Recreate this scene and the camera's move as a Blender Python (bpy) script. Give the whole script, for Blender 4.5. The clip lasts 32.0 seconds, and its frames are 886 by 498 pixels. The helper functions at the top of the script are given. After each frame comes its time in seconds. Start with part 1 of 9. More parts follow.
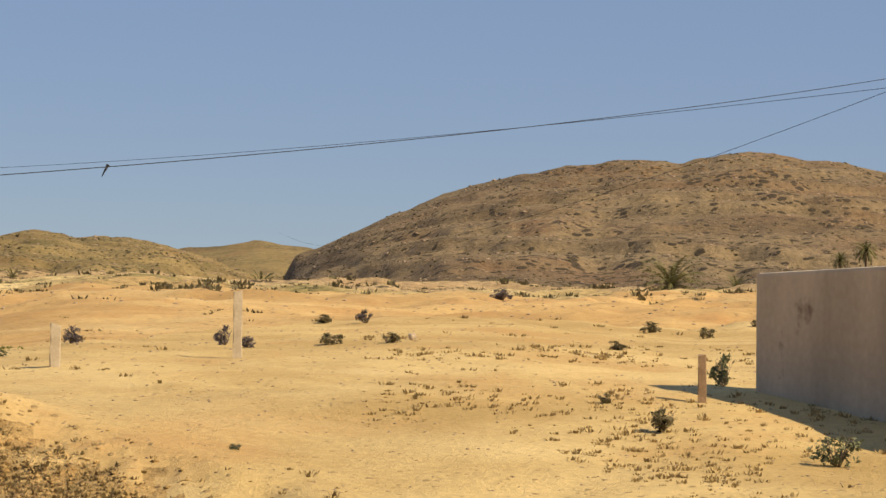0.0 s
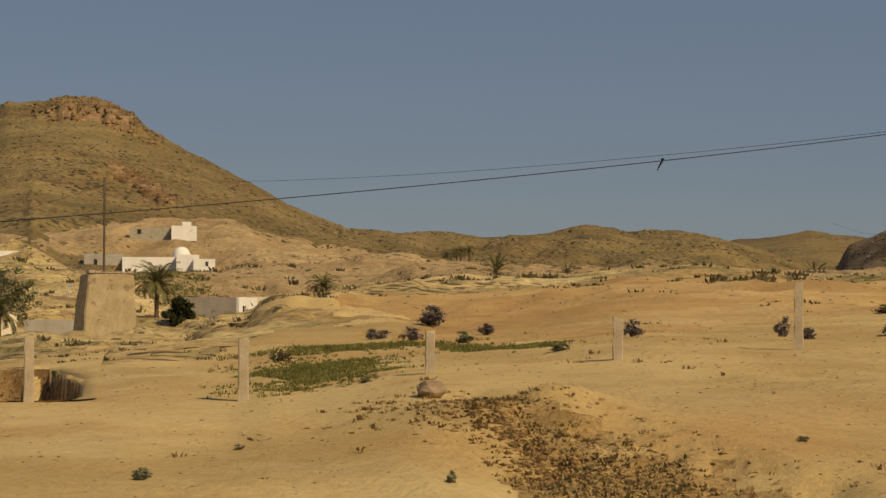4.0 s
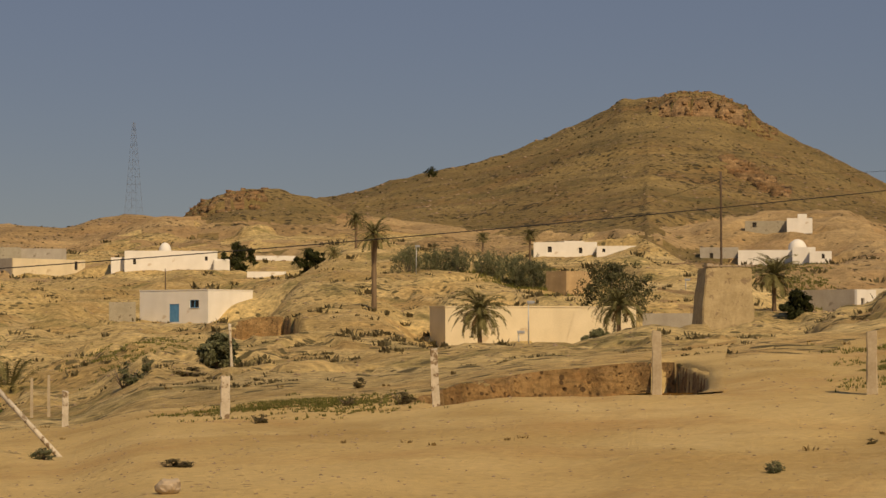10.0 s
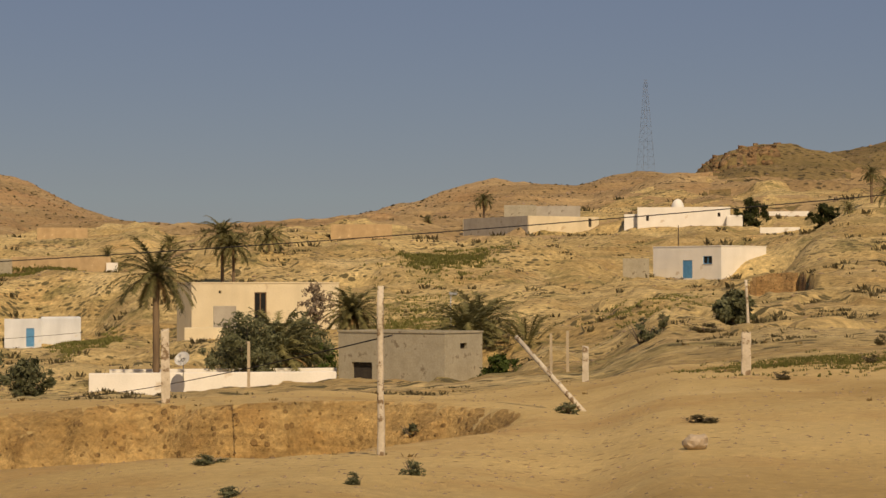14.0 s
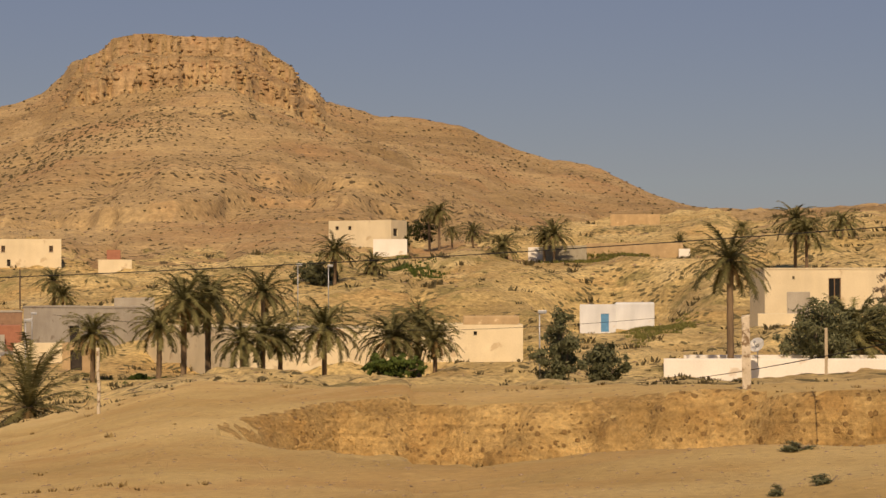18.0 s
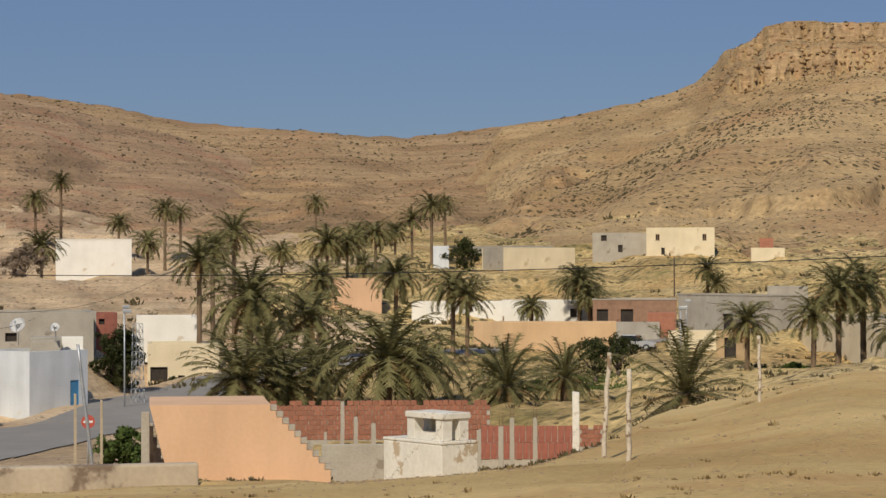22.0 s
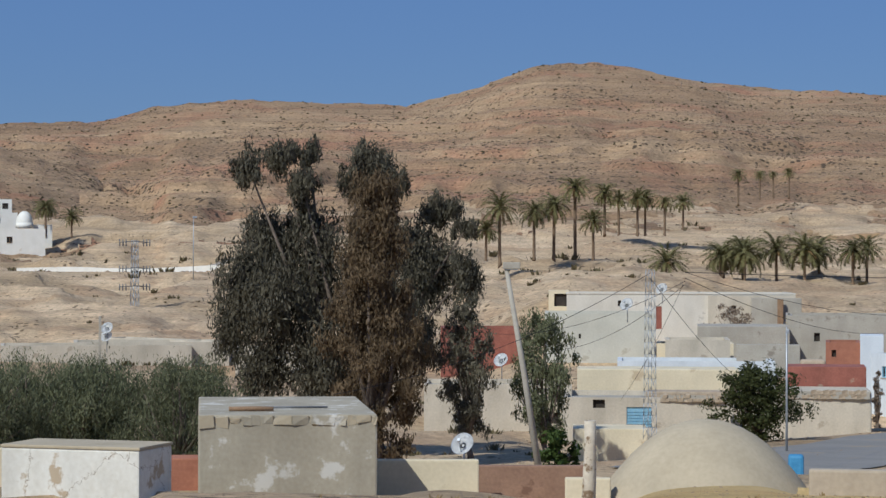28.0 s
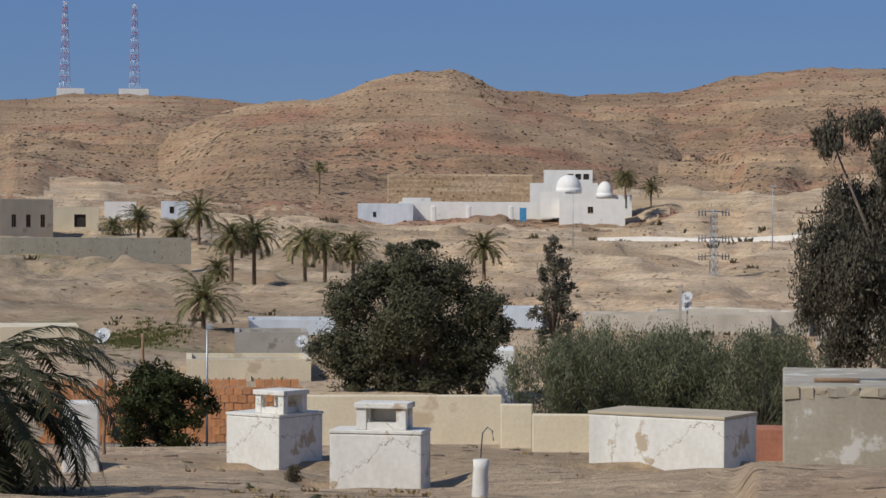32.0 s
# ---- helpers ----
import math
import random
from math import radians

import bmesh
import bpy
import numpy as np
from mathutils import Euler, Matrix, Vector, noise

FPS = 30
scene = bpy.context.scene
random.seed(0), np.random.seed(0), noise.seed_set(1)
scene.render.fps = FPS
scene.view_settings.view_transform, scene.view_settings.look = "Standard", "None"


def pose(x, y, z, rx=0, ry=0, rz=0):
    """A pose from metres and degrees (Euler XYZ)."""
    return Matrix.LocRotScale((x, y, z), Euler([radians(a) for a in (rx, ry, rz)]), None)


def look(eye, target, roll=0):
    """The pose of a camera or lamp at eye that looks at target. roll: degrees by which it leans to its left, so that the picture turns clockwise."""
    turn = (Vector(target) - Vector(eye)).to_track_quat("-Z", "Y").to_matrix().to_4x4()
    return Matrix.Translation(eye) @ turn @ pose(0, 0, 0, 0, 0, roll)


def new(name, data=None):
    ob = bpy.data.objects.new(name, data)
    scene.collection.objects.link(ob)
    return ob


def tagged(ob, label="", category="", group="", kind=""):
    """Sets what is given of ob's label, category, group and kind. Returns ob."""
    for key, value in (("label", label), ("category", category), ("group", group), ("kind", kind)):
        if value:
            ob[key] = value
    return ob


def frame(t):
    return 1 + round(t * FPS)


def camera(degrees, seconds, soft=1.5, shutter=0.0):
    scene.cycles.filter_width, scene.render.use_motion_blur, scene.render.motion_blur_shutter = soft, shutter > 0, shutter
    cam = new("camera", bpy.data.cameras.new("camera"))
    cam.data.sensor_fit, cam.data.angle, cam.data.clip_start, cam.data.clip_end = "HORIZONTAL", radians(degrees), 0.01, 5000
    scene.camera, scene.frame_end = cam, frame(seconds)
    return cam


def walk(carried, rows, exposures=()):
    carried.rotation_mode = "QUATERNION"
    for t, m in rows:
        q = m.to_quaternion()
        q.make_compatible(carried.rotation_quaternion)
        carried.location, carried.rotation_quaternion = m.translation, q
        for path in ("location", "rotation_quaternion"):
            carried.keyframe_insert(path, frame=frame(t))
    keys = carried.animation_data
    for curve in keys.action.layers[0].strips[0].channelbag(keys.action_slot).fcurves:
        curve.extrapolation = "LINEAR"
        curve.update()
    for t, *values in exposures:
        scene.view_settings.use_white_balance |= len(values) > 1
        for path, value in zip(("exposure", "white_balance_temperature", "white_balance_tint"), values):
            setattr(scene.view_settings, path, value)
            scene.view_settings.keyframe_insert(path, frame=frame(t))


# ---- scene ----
cam = camera(22.40, 32.0, 1.5)
walk(cam, [
    (0, pose(0.600, 0.000, 1.7, 92.560, -0.701, -90.000)),
    (0.5, pose(0.600, 0.023, 1.7, 92.456, -0.520, -87.796)),
    (1, pose(0.598, 0.045, 1.7, 92.385, -0.155, -85.671)),
    (1.5, pose(0.596, 0.065, 1.7, 92.358, -0.021, -83.751)),
    (2, pose(0.594, 0.083, 1.7, 92.351, -0.018, -82.091)),
    (2.5, pose(0.592, 0.098, 1.7, 92.337, -0.029, -80.645)),
    (3, pose(0.589, 0.113, 1.7, 92.314, -0.062, -79.096)),
    (3.5, pose(0.586, 0.130, 1.7, 92.264, -0.148, -77.500)),
    (4, pose(0.582, 0.146, 1.7, 92.259, -0.108, -75.934)),
    (4.5, pose(0.578, 0.160, 1.7, 92.241, -0.027, -74.535)),
    (6.5, pose(0.563, 0.208, 1.7, 92.129, 0.242, -69.694)),
    (7, pose(0.558, 0.220, 1.7, 92.121, 0.212, -68.500)),
    (7.5, pose(0.554, 0.231, 1.7, 92.123, 0.188, -67.309)),
    (8, pose(0.549, 0.243, 1.7, 92.102, 0.136, -66.114)),
    (8.5, pose(0.543, 0.254, 1.7, 92.103, 0.101, -64.922)),
    (9, pose(0.537, 0.268, 1.7, 92.094, 0.112, -63.511)),
    (9.5, pose(0.529, 0.283, 1.7, 92.084, 0.105, -61.889)),
    (10, pose(0.521, 0.298, 1.7, 92.084, 0.108, -60.270)),
    (10.5, pose(0.512, 0.312, 1.7, 92.036, 0.161, -58.643)),
    (11, pose(0.503, 0.327, 1.7, 91.927, 0.130, -57.007)),
    (11.5, pose(0.494, 0.341, 1.7, 91.762, 0.138, -55.376)),
    (12, pose(0.484, 0.355, 1.7, 91.585, 0.039, -53.751)),
    (12.5, pose(0.474, 0.368, 1.7, 91.422, 0.062, -52.128)),
    (13, pose(0.463, 0.382, 1.7, 91.272, 0.033, -50.500)),
    (13.5, pose(0.452, 0.395, 1.7, 91.124, 0.085, -48.866)),
    (15.5, pose(0.401, 0.446, 1.7, 90.736, 0.164, -41.991)),
    (16, pose(0.387, 0.459, 1.7, 90.718, 0.189, -40.131)),
    (16.5, pose(0.372, 0.471, 1.7, 90.699, 0.146, -38.270)),
    (17, pose(0.356, 0.483, 1.7, 90.669, 0.135, -36.404)),
    (17.5, pose(0.340, 0.494, 1.7, 90.655, 0.149, -34.537)),
    (18, pose(0.324, 0.505, 1.7, 90.668, 0.187, -32.663)),
    (18.5, pose(0.307, 0.516, 1.7, 90.687, 0.162, -30.750)),
    (19, pose(0.289, 0.526, 1.7, 90.686, 0.136, -28.774)),
    (19.5, pose(0.270, 0.536, 1.7, 90.687, 0.186, -26.749)),
    (20, pose(0.251, 0.545, 1.7, 90.691, 0.198, -24.682)),
    (20.5, pose(0.230, 0.554, 1.7, 90.693, 0.224, -22.587)),
    (21, pose(0.210, 0.562, 1.7, 90.612, 0.210, -20.461)),
    (21.5, pose(0.188, 0.570, 1.7, 90.493, 0.153, -18.279)),
    (22, pose(0.166, 0.576, 1.7, 90.406, 0.091, -16.093)),
    (22.5, pose(0.144, 0.582, 1.7, 90.352, 0.058, -13.904)),
    (23, pose(0.122, 0.587, 1.7, 90.360, 0.026, -11.750)),
    (23.5, pose(0.101, 0.591, 1.7, 90.383, -0.049, -9.671)),
    (24, pose(0.080, 0.595, 1.7, 90.415, -0.089, -7.685)),
    (24.5, pose(0.060, 0.597, 1.7, 90.441, -0.112, -5.780)),
    (25, pose(0.041, 0.599, 1.7, 90.458, -0.127, -3.950)),
    (25.5, pose(0.023, 0.600, 1.7, 90.470, -0.143, -2.198)),
    (27.5, pose(-0.048, 0.598, 1.7, 90.482, -0.166, 4.632)),
    (28, pose(-0.067, 0.596, 1.7, 90.477, -0.144, 6.425)),
    (28.5, pose(-0.086, 0.594, 1.7, 90.470, -0.145, 8.232)),
    (29, pose(-0.105, 0.591, 1.7, 90.453, -0.163, 10.089)),
    (29.5, pose(-0.125, 0.587, 1.7, 90.433, -0.160, 11.993)),
    (30, pose(-0.145, 0.582, 1.7, 90.400, -0.131, 13.953)),
    (30.5, pose(-0.165, 0.577, 1.7, 90.320, -0.120, 15.939)),
    (31, pose(-0.185, 0.571, 1.7, 90.179, -0.168, 17.917)),
    (31.5, pose(-0.204, 0.564, 1.7, 89.955, -0.152, 19.838)),
    (32, pose(-0.216, 0.560, 1.7, 89.658, -0.204, 21.138)),
], [(0.0, 0.72, 8590, 9), (0.5, 0.66, 7400, 9), (1.0, 0.6, 7250, 8), (2.2, 0.32, 8040, 8), (3.0, 0.06, 8600, 9), (3.7, -0.1, 9670, 9), (6.5, -0.24, 11500, 15), (13.5, -0.12, 9900, 15), (18.0, 0.02, 10300, 20),
    (20.5, 0.0, 8350, 12), (22.7, 0.03, 6550, 7), (25.0, 0.03, 5777, 5), (29.0, 0.0, 5682, 5), (32.0, -0.03, 5978, 9)])


# ---- daylight ----
SUN_AZ, SUN_EL = 238.0, 43.0
world = bpy.data.worlds.new("sky")
scene.world = world
world.use_nodes = True
sky = world.node_tree.nodes.new("ShaderNodeTexSky")
sky.sky_type, sky.sun_disc = "NISHITA", False
sky.sun_elevation, sky.sun_rotation = radians(SUN_EL), radians(90 - SUN_AZ)
sky.air_density, sky.dust_density, sky.ozone_density = 1.0, 0.3, 5.0
sky_out = world.node_tree.nodes["Background"]
sky_out.inputs[1].default_value = 0.051
tone = world.node_tree.nodes.new("ShaderNodeHueSaturation")
tone.inputs["Hue"].default_value, tone.inputs["Saturation"].default_value = 0.525, 1.2
world.node_tree.links.new(sky.outputs[0], tone.inputs["Color"])
haze = world.node_tree.nodes.new("ShaderNodeMix")
haze.data_type = "RGBA"
haze.inputs[0].default_value, haze.inputs[7].default_value = 0.6, (2.8, 4.7, 8.8, 1)
world.node_tree.links.new(tone.outputs[0], haze.inputs[6])
world.node_tree.links.new(haze.outputs[2], sky_out.inputs[0])
sun_data = bpy.data.lights.new("sun", "SUN")
sun_data.energy, sun_data.angle, sun_data.color = 3.6, radians(0.53), (1.0, 0.93, 0.82)
sun = new("sun", sun_data)
sun.matrix_world = look((0, 0, 0), (-math.cos(radians(SUN_AZ)), -math.sin(radians(SUN_AZ)), -math.tan(radians(SUN_EL))))


# ---- materials ----
def mat(name, low, high, size=1.0, fine=12.0, rough=0.9, bump=0.3, metal=0.0, spot=None, spot_size=3.0, spot_at=0.62, vary=0.0, depth=0.02, spec=0.5, streak=0.0, crack=0.0, strata=0.0, leaf=0.0):
    """Two-scale noise between two colours, with fine relief; spot: a third colour in patches; vary: change from piece to piece."""
    m = bpy.data.materials.new(name)
    m.use_nodes = True
    nt = m.node_tree
    n, ln = nt.nodes, nt.links
    bsdf = n["Principled BSDF"]
    bsdf.inputs["Roughness"].default_value, bsdf.inputs["Metallic"].default_value = rough, metal
    bsdf.inputs["Specular IOR Level"].default_value = spec
    co = n.new("ShaderNodeTexCoord")
    big = n.new("ShaderNodeTexNoise")
    big.inputs["Scale"].default_value, big.inputs["Detail"].default_value = 1.0 / size, 6
    small = n.new("ShaderNodeTexNoise")
    small.inputs["Scale"].default_value, small.inputs["Detail"].default_value = fine, 4
    mixv = n.new("ShaderNodeMath")
    mixv.operation = "MULTIPLY_ADD"
    mixv.inputs[1].default_value, mixv.inputs[2].default_value = 0.45, 0.0
    add = n.new("ShaderNodeMath")
    add.operation = "MULTIPLY_ADD"
    add.inputs[1].default_value = 0.55
    ramp = n.new("ShaderNodeValToRGB")
    ramp.color_ramp.elements[0].position, ramp.color_ramp.elements[1].position = 0.36, 0.64
    ramp.color_ramp.elements[0].color, ramp.color_ramp.elements[1].color = (*low, 1), (*high, 1)
    ln.new(co.outputs["Object"], big.inputs["Vector"])
    ln.new(co.outputs["Object"], small.inputs["Vector"])
    ln.new(small.outputs[0], mixv.inputs[0])
    ln.new(big.outputs[0], add.inputs[0])
    ln.new(mixv.outputs[0], add.inputs[2])
    ln.new(add.outputs[0], ramp.inputs[0])
    col = ramp.outputs[0]
    if spot:
        sp = n.new("ShaderNodeTexNoise")
        sp.inputs["Scale"].default_value, sp.inputs["Detail"].default_value, sp.inputs["Roughness"].default_value = 1.0 / spot_size, 7, 0.65
        sr = n.new("ShaderNodeValToRGB")
        sr.color_ramp.elements[0].position, sr.color_ramp.elements[1].position = spot_at, spot_at + 0.05
        mx = n.new("ShaderNodeMix")
        mx.data_type = "RGBA"
        mx.inputs[7].default_value = (*spot, 1)
        ln.new(co.outputs["Object"], sp.inputs["Vector"])
        ln.new(sp.outputs[0], sr.inputs[0])
        ln.new(sr.outputs[0], mx.inputs[0])
        ln.new(col, mx.inputs[6])
        col = mx.outputs[2]
    if streak:
        mp = n.new("ShaderNodeMapping")
        mp.inputs["Scale"].default_value = (0.8, 0.8, 0.16)
        st = n.new("ShaderNodeTexNoise")
        st.inputs["Scale"].default_value, st.inputs["Detail"].default_value = 1.0, 6
        sr2 = n.new("ShaderNodeMapRange")
        sr2.inputs[1].default_value, sr2.inputs[2].default_value = 0.42, 0.68
        sr2.inputs[3].default_value, sr2.inputs[4].default_value = 1.0, 1.0 - streak * 0.8
        hs = n.new("ShaderNodeHueSaturation")
        ln.new(co.outputs["Object"], mp.inputs[0])
        ln.new(mp.outputs[0], st.inputs["Vector"])
        ln.new(st.outputs[0], sr2.inputs[0])
        ln.new(sr2.outputs[0], hs.inputs["Value"])
        ln.new(col, hs.inputs["Color"])
        col = hs.outputs[0]
    if strata:
        lm = n.new("ShaderNodeMapping")
        lm.inputs["Scale"].default_value = (0.012, 0.012, 0.32)
        ls = n.new("ShaderNodeTexNoise")
        ls.inputs["Scale"].default_value, ls.inputs["Detail"].default_value = 1.0, 5
        lr2 = n.new("ShaderNodeMapRange")
        lr2.inputs[1].default_value, lr2.inputs[2].default_value = 0.4, 0.6
        lr2.inputs[3].default_value, lr2.inputs[4].default_value = 1.0 + strata, 1.0 - strata
        lh = n.new("ShaderNodeHueSaturation")
        ln.new(co.outputs["Object"], lm.inputs[0])
        ln.new(lm.outputs[0], ls.inputs["Vector"])
        ln.new(ls.outputs[0], lr2.inputs[0])
        ln.new(lr2.outputs[0], lh.inputs["Value"])
        ln.new(col, lh.inputs["Color"])
        col = lh.outputs[0]
    if crack:
        vo = n.new("ShaderNodeTexVoronoi")
        vo.feature = "DISTANCE_TO_EDGE"
        vo.inputs["Scale"].default_value = 0.55
        wv = n.new("ShaderNodeMixRGB")
        wv.inputs[0].default_value = 0.22
        lim = n.new("ShaderNodeMath")
        lim.operation = "LESS_THAN"
        lim.inputs[1].default_value = crack
        cm = n.new("ShaderNodeMix")
        cm.data_type = "RGBA"
        cm.inputs[7].default_value = (0.30, 0.24, 0.17, 1)
        ln.new(co.outputs["Object"], wv.inputs[1])
        ln.new(small.outputs[1], wv.inputs[2])
        ln.new(wv.outputs[0], vo.inputs["Vector"])
        ln.new(vo.outputs["Distance"], lim.inputs[0])
        ln.new(lim.outputs[0], cm.inputs[0])
        ln.new(col, cm.inputs[6])
        col = cm.outputs[2]
    if vary:
        info = n.new("ShaderNodeObjectInfo")
        geo = n.new("ShaderNodeNewGeometry")
        both = n.new("ShaderNodeMath")
        both.operation = "ADD"
        rng = n.new("ShaderNodeMapRange")
        rng.inputs[1].default_value, rng.inputs[2].default_value = 0.0, 2.0
        rng.inputs[3].default_value, rng.inputs[4].default_value = 1 - vary, 1 + vary
        hsv = n.new("ShaderNodeHueSaturation")
        ln.new(info.outputs["Random"], both.inputs[0])
        ln.new(geo.outputs["Random Per Island"], both.inputs[1])
        ln.new(both.outputs[0], rng.inputs[0])
        ln.new(rng.outputs[0], hsv.inputs["Value"])
        ln.new(col, hsv.inputs["Color"])
        col = hsv.outputs[0]
    ln.new(col, bsdf.inputs["Base Color"])
    if leaf:
        through_leaf = n.new("ShaderNodeBsdfTranslucent")
        both_sides = n.new("ShaderNodeMixShader")
        both_sides.inputs[0].default_value = leaf
        ln.new(col, through_leaf.inputs["Color"])
        ln.new(bsdf.outputs[0], both_sides.inputs[1])
        ln.new(through_leaf.outputs[0], both_sides.inputs[2])
        ln.new(both_sides.outputs[0], n["Material Output"].inputs["Surface"])
    if bump:
        b = n.new("ShaderNodeBump")
        b.inputs["Strength"].default_value, b.inputs["Distance"].default_value = bump, depth
        ln.new(add.outputs[0], b.inputs["Height"])
        ln.new(b.outputs[0], bsdf.inputs["Normal"])
    return m


def land(name, low, high, red, pale, dark, size=60.0, dots=3.2, cover=0.3, ledge=0.16, ledges=0.5, depth=0.8, herb=None, flake=0.12, seed=0.0, crack=0.0):
    """Ground and rock: broad patches of four tones, bands and painted ledge shadows along the contours, and scattered
    dark growth or stones.
    """
    m = bpy.data.materials.new(name)
    m.use_nodes = True
    n, ln = m.node_tree.nodes, m.node_tree.links
    bsdf = n["Principled BSDF"]
    bsdf.inputs["Roughness"].default_value, bsdf.inputs["Specular IOR Level"].default_value = 0.95, 0.2
    co = n.new("ShaderNodeTexCoord")

    def shift(sx, sy, sz, k):
        mp = n.new("ShaderNodeMapping")
        mp.inputs["Scale"].default_value, mp.inputs["Location"].default_value = (sx, sy, sz), (seed + k, seed * 1.7 - k, k)
        ln.new(co.outputs["Object"], mp.inputs[0])
        return mp.outputs[0]

    def noisy(vec, detail=6, rough=0.55, bend=0.0):
        t = n.new("ShaderNodeTexNoise")
        t.inputs["Scale"].default_value, t.inputs["Detail"].default_value, t.inputs["Roughness"].default_value, t.inputs["Distortion"].default_value = 1.0, detail, rough, bend
        ln.new(vec, t.inputs["Vector"])
        return t.outputs[0]

    def span(v, a, b, lo=0.0, hi=1.0):
        r = n.new("ShaderNodeMapRange")
        for k, q in enumerate((a, b, lo, hi)):
            r.inputs[k + 1].default_value = q
        ln.new(v, r.inputs[0])
        return r.outputs[0]

    def calc(op, a, b):
        q = n.new("ShaderNodeMath")
        q.operation = op
        for k, v in enumerate((a, b)):
            if isinstance(v, float):
                q.inputs[k].default_value = v
            else:
                ln.new(v, q.inputs[k])
        return q.outputs[0]

    def tint(fac, a, colour):
        q = n.new("ShaderNodeMix")
        q.data_type = "RGBA"
        ln.new(fac, q.inputs[0])
        ln.new(a, q.inputs[6])
        q.inputs[7].default_value = (*colour, 1)
        return q.outputs[2]

    def brighten(colour, v):
        q = n.new("ShaderNodeHueSaturation")
        ln.new(v, q.inputs["Value"])
        ln.new(colour, q.inputs["Color"])
        return q.outputs[0]

    b = 1.0 / size
    broad = noisy(shift(b, b, b * 1.5, 3.1), 9, 0.62)
    ramp = n.new("ShaderNodeValToRGB")
    ramp.color_ramp.elements[0].position, ramp.color_ramp.elements[1].position = 0.38, 0.6
    ramp.color_ramp.elements[0].color, ramp.color_ramp.elements[1].color = (*low, 1), (*high, 1)
    ln.new(broad, ramp.inputs[0])
    col = tint(span(noisy(shift(b * 1.7, b * 1.7, b * 3, 11.3), 8, 0.65, 0.4), 0.5, 0.66, 0.0, 0.85), ramp.outputs[0], red)
    band = noisy(shift(b * 0.8, b * 0.8, ledge * 0.8, 5.7), 8, 0.66, 1.2)
    col = tint(span(band, 0.53, 0.68, 0.0, 0.6), col, pale)
    # thin dark and pale contour lines: ledge shadows put into the colour
    thin = noisy(shift(b * 1.2, b * 1.2, ledge * 5.5, 8.9), 5, 0.6, 0.6)
    col = brighten(col, span(thin, 0.36, 0.64, 1.0 - 0.5 * ledges, 1.0 + 0.42 * ledges))
    # upright streaks darken the colour for the shade inside cliff cracks
    if crack:
        up = noisy(shift(crack, crack, crack * 0.09, 2.2), 5, 0.65, 0.3)
        col = brighten(col, span(up, 0.32, 0.44, 0.5, 1.0))
    if herb:
        col = tint(span(noisy(shift(b * 2.4, b * 2.4, b * 5, 17.1), 10, 0.72, 0.3), 0.53, 0.62, 0.0, 0.8), col, herb)
    fine = noisy(shift(1.6 / dots, 1.6 / dots, 1.6 / dots, 6.6), 8, 0.7)
    col = brighten(col, span(fine, 0.3, 0.7, 1.0 - flake * 2.2, 1.0 + flake * 2.0))
    vo = n.new("ShaderNodeTexVoronoi")
    vo.inputs["Scale"].default_value = 1.0
    ln.new(shift(1.0 / dots, 1.0 / dots, 1.0 / dots, 9.4), vo.inputs["Vector"])
    crowd = span(noisy(shift(b * 1.3, b * 1.3, b * 1.3, 21.0), 5), 0.36, 0.64, cover * 0.35, cover * 1.25)
    split = n.new("ShaderNodeSeparateColor")
    ln.new(vo.outputs["Color"], split.inputs[0])
    reach = calc("MULTIPLY", crowd, span(split.outputs[0], 0.0, 1.0, 0.25, 1.3))
    edge = calc("SUBTRACT", reach, calc("ADD", vo.outputs["Distance"], calc("MULTIPLY", fine, 0.22)))
    spots = span(edge, -0.12, -0.05, 0.0, 1.0)
    col = tint(spots, col, dark)
    ln.new(col, bsdf.inputs["Base Color"])
    relief = calc("ADD", calc("MULTIPLY", fine, 0.9), calc("ADD", calc("MULTIPLY", thin, 0.8 * ledges), calc("MULTIPLY", spots, 0.35)))
    bp = n.new("ShaderNodeBump")
    bp.inputs["Strength"].default_value, bp.inputs["Distance"].default_value = 1.0, depth
    ln.new(relief, bp.inputs["Height"])
    ln.new(bp.outputs[0], bsdf.inputs["Normal"])
    return m


SAND = land("sand", (0.42, 0.28, 0.112), (0.59, 0.425, 0.193), (0.46, 0.28, 0.112), (0.64, 0.485, 0.24), (0.33, 0.22, 0.098), 9.0, 0.2, 0.18, 0.25, 0.1, 0.05, flake=0.07)
REDSAND = land("ruddy_sand", (0.41, 0.245, 0.095), (0.53, 0.345, 0.145), (0.44, 0.24, 0.092), (0.60, 0.43, 0.205), (0.24, 0.16, 0.07), 11.0, 0.4, 0.2, 0.25, 0.15, 0.08, flake=0.08, seed=13.0)
SLOPE = land("stony_slope", (0.39, 0.272, 0.115), (0.58, 0.43, 0.20), (0.46, 0.295, 0.122), (0.68, 0.53, 0.285), (0.135, 0.108, 0.05), 26.0, 1.0, 0.38, 0.3, 0.26, 0.26, herb=(0.215, 0.18, 0.07), flake=0.26, seed=4.0)
HILL_A = land("dry_hill", (0.185, 0.13, 0.053), (0.28, 0.2, 0.085), (0.235, 0.142, 0.06), (0.33, 0.24, 0.106), (0.075, 0.058, 0.029), 70.0, 2.2, 0.44, 0.12, 0.24, 0.8, herb=(0.15, 0.12, 0.05), flake=0.2, seed=1.0)
HILL_E = land("dark_stony_hill", (0.15, 0.102, 0.056), (0.225, 0.16, 0.088), (0.195, 0.115, 0.062), (0.28, 0.2, 0.11), (0.062, 0.045, 0.027), 60.0, 2.6, 0.42, 0.12, 0.26, 0.9, flake=0.19, seed=2.0)
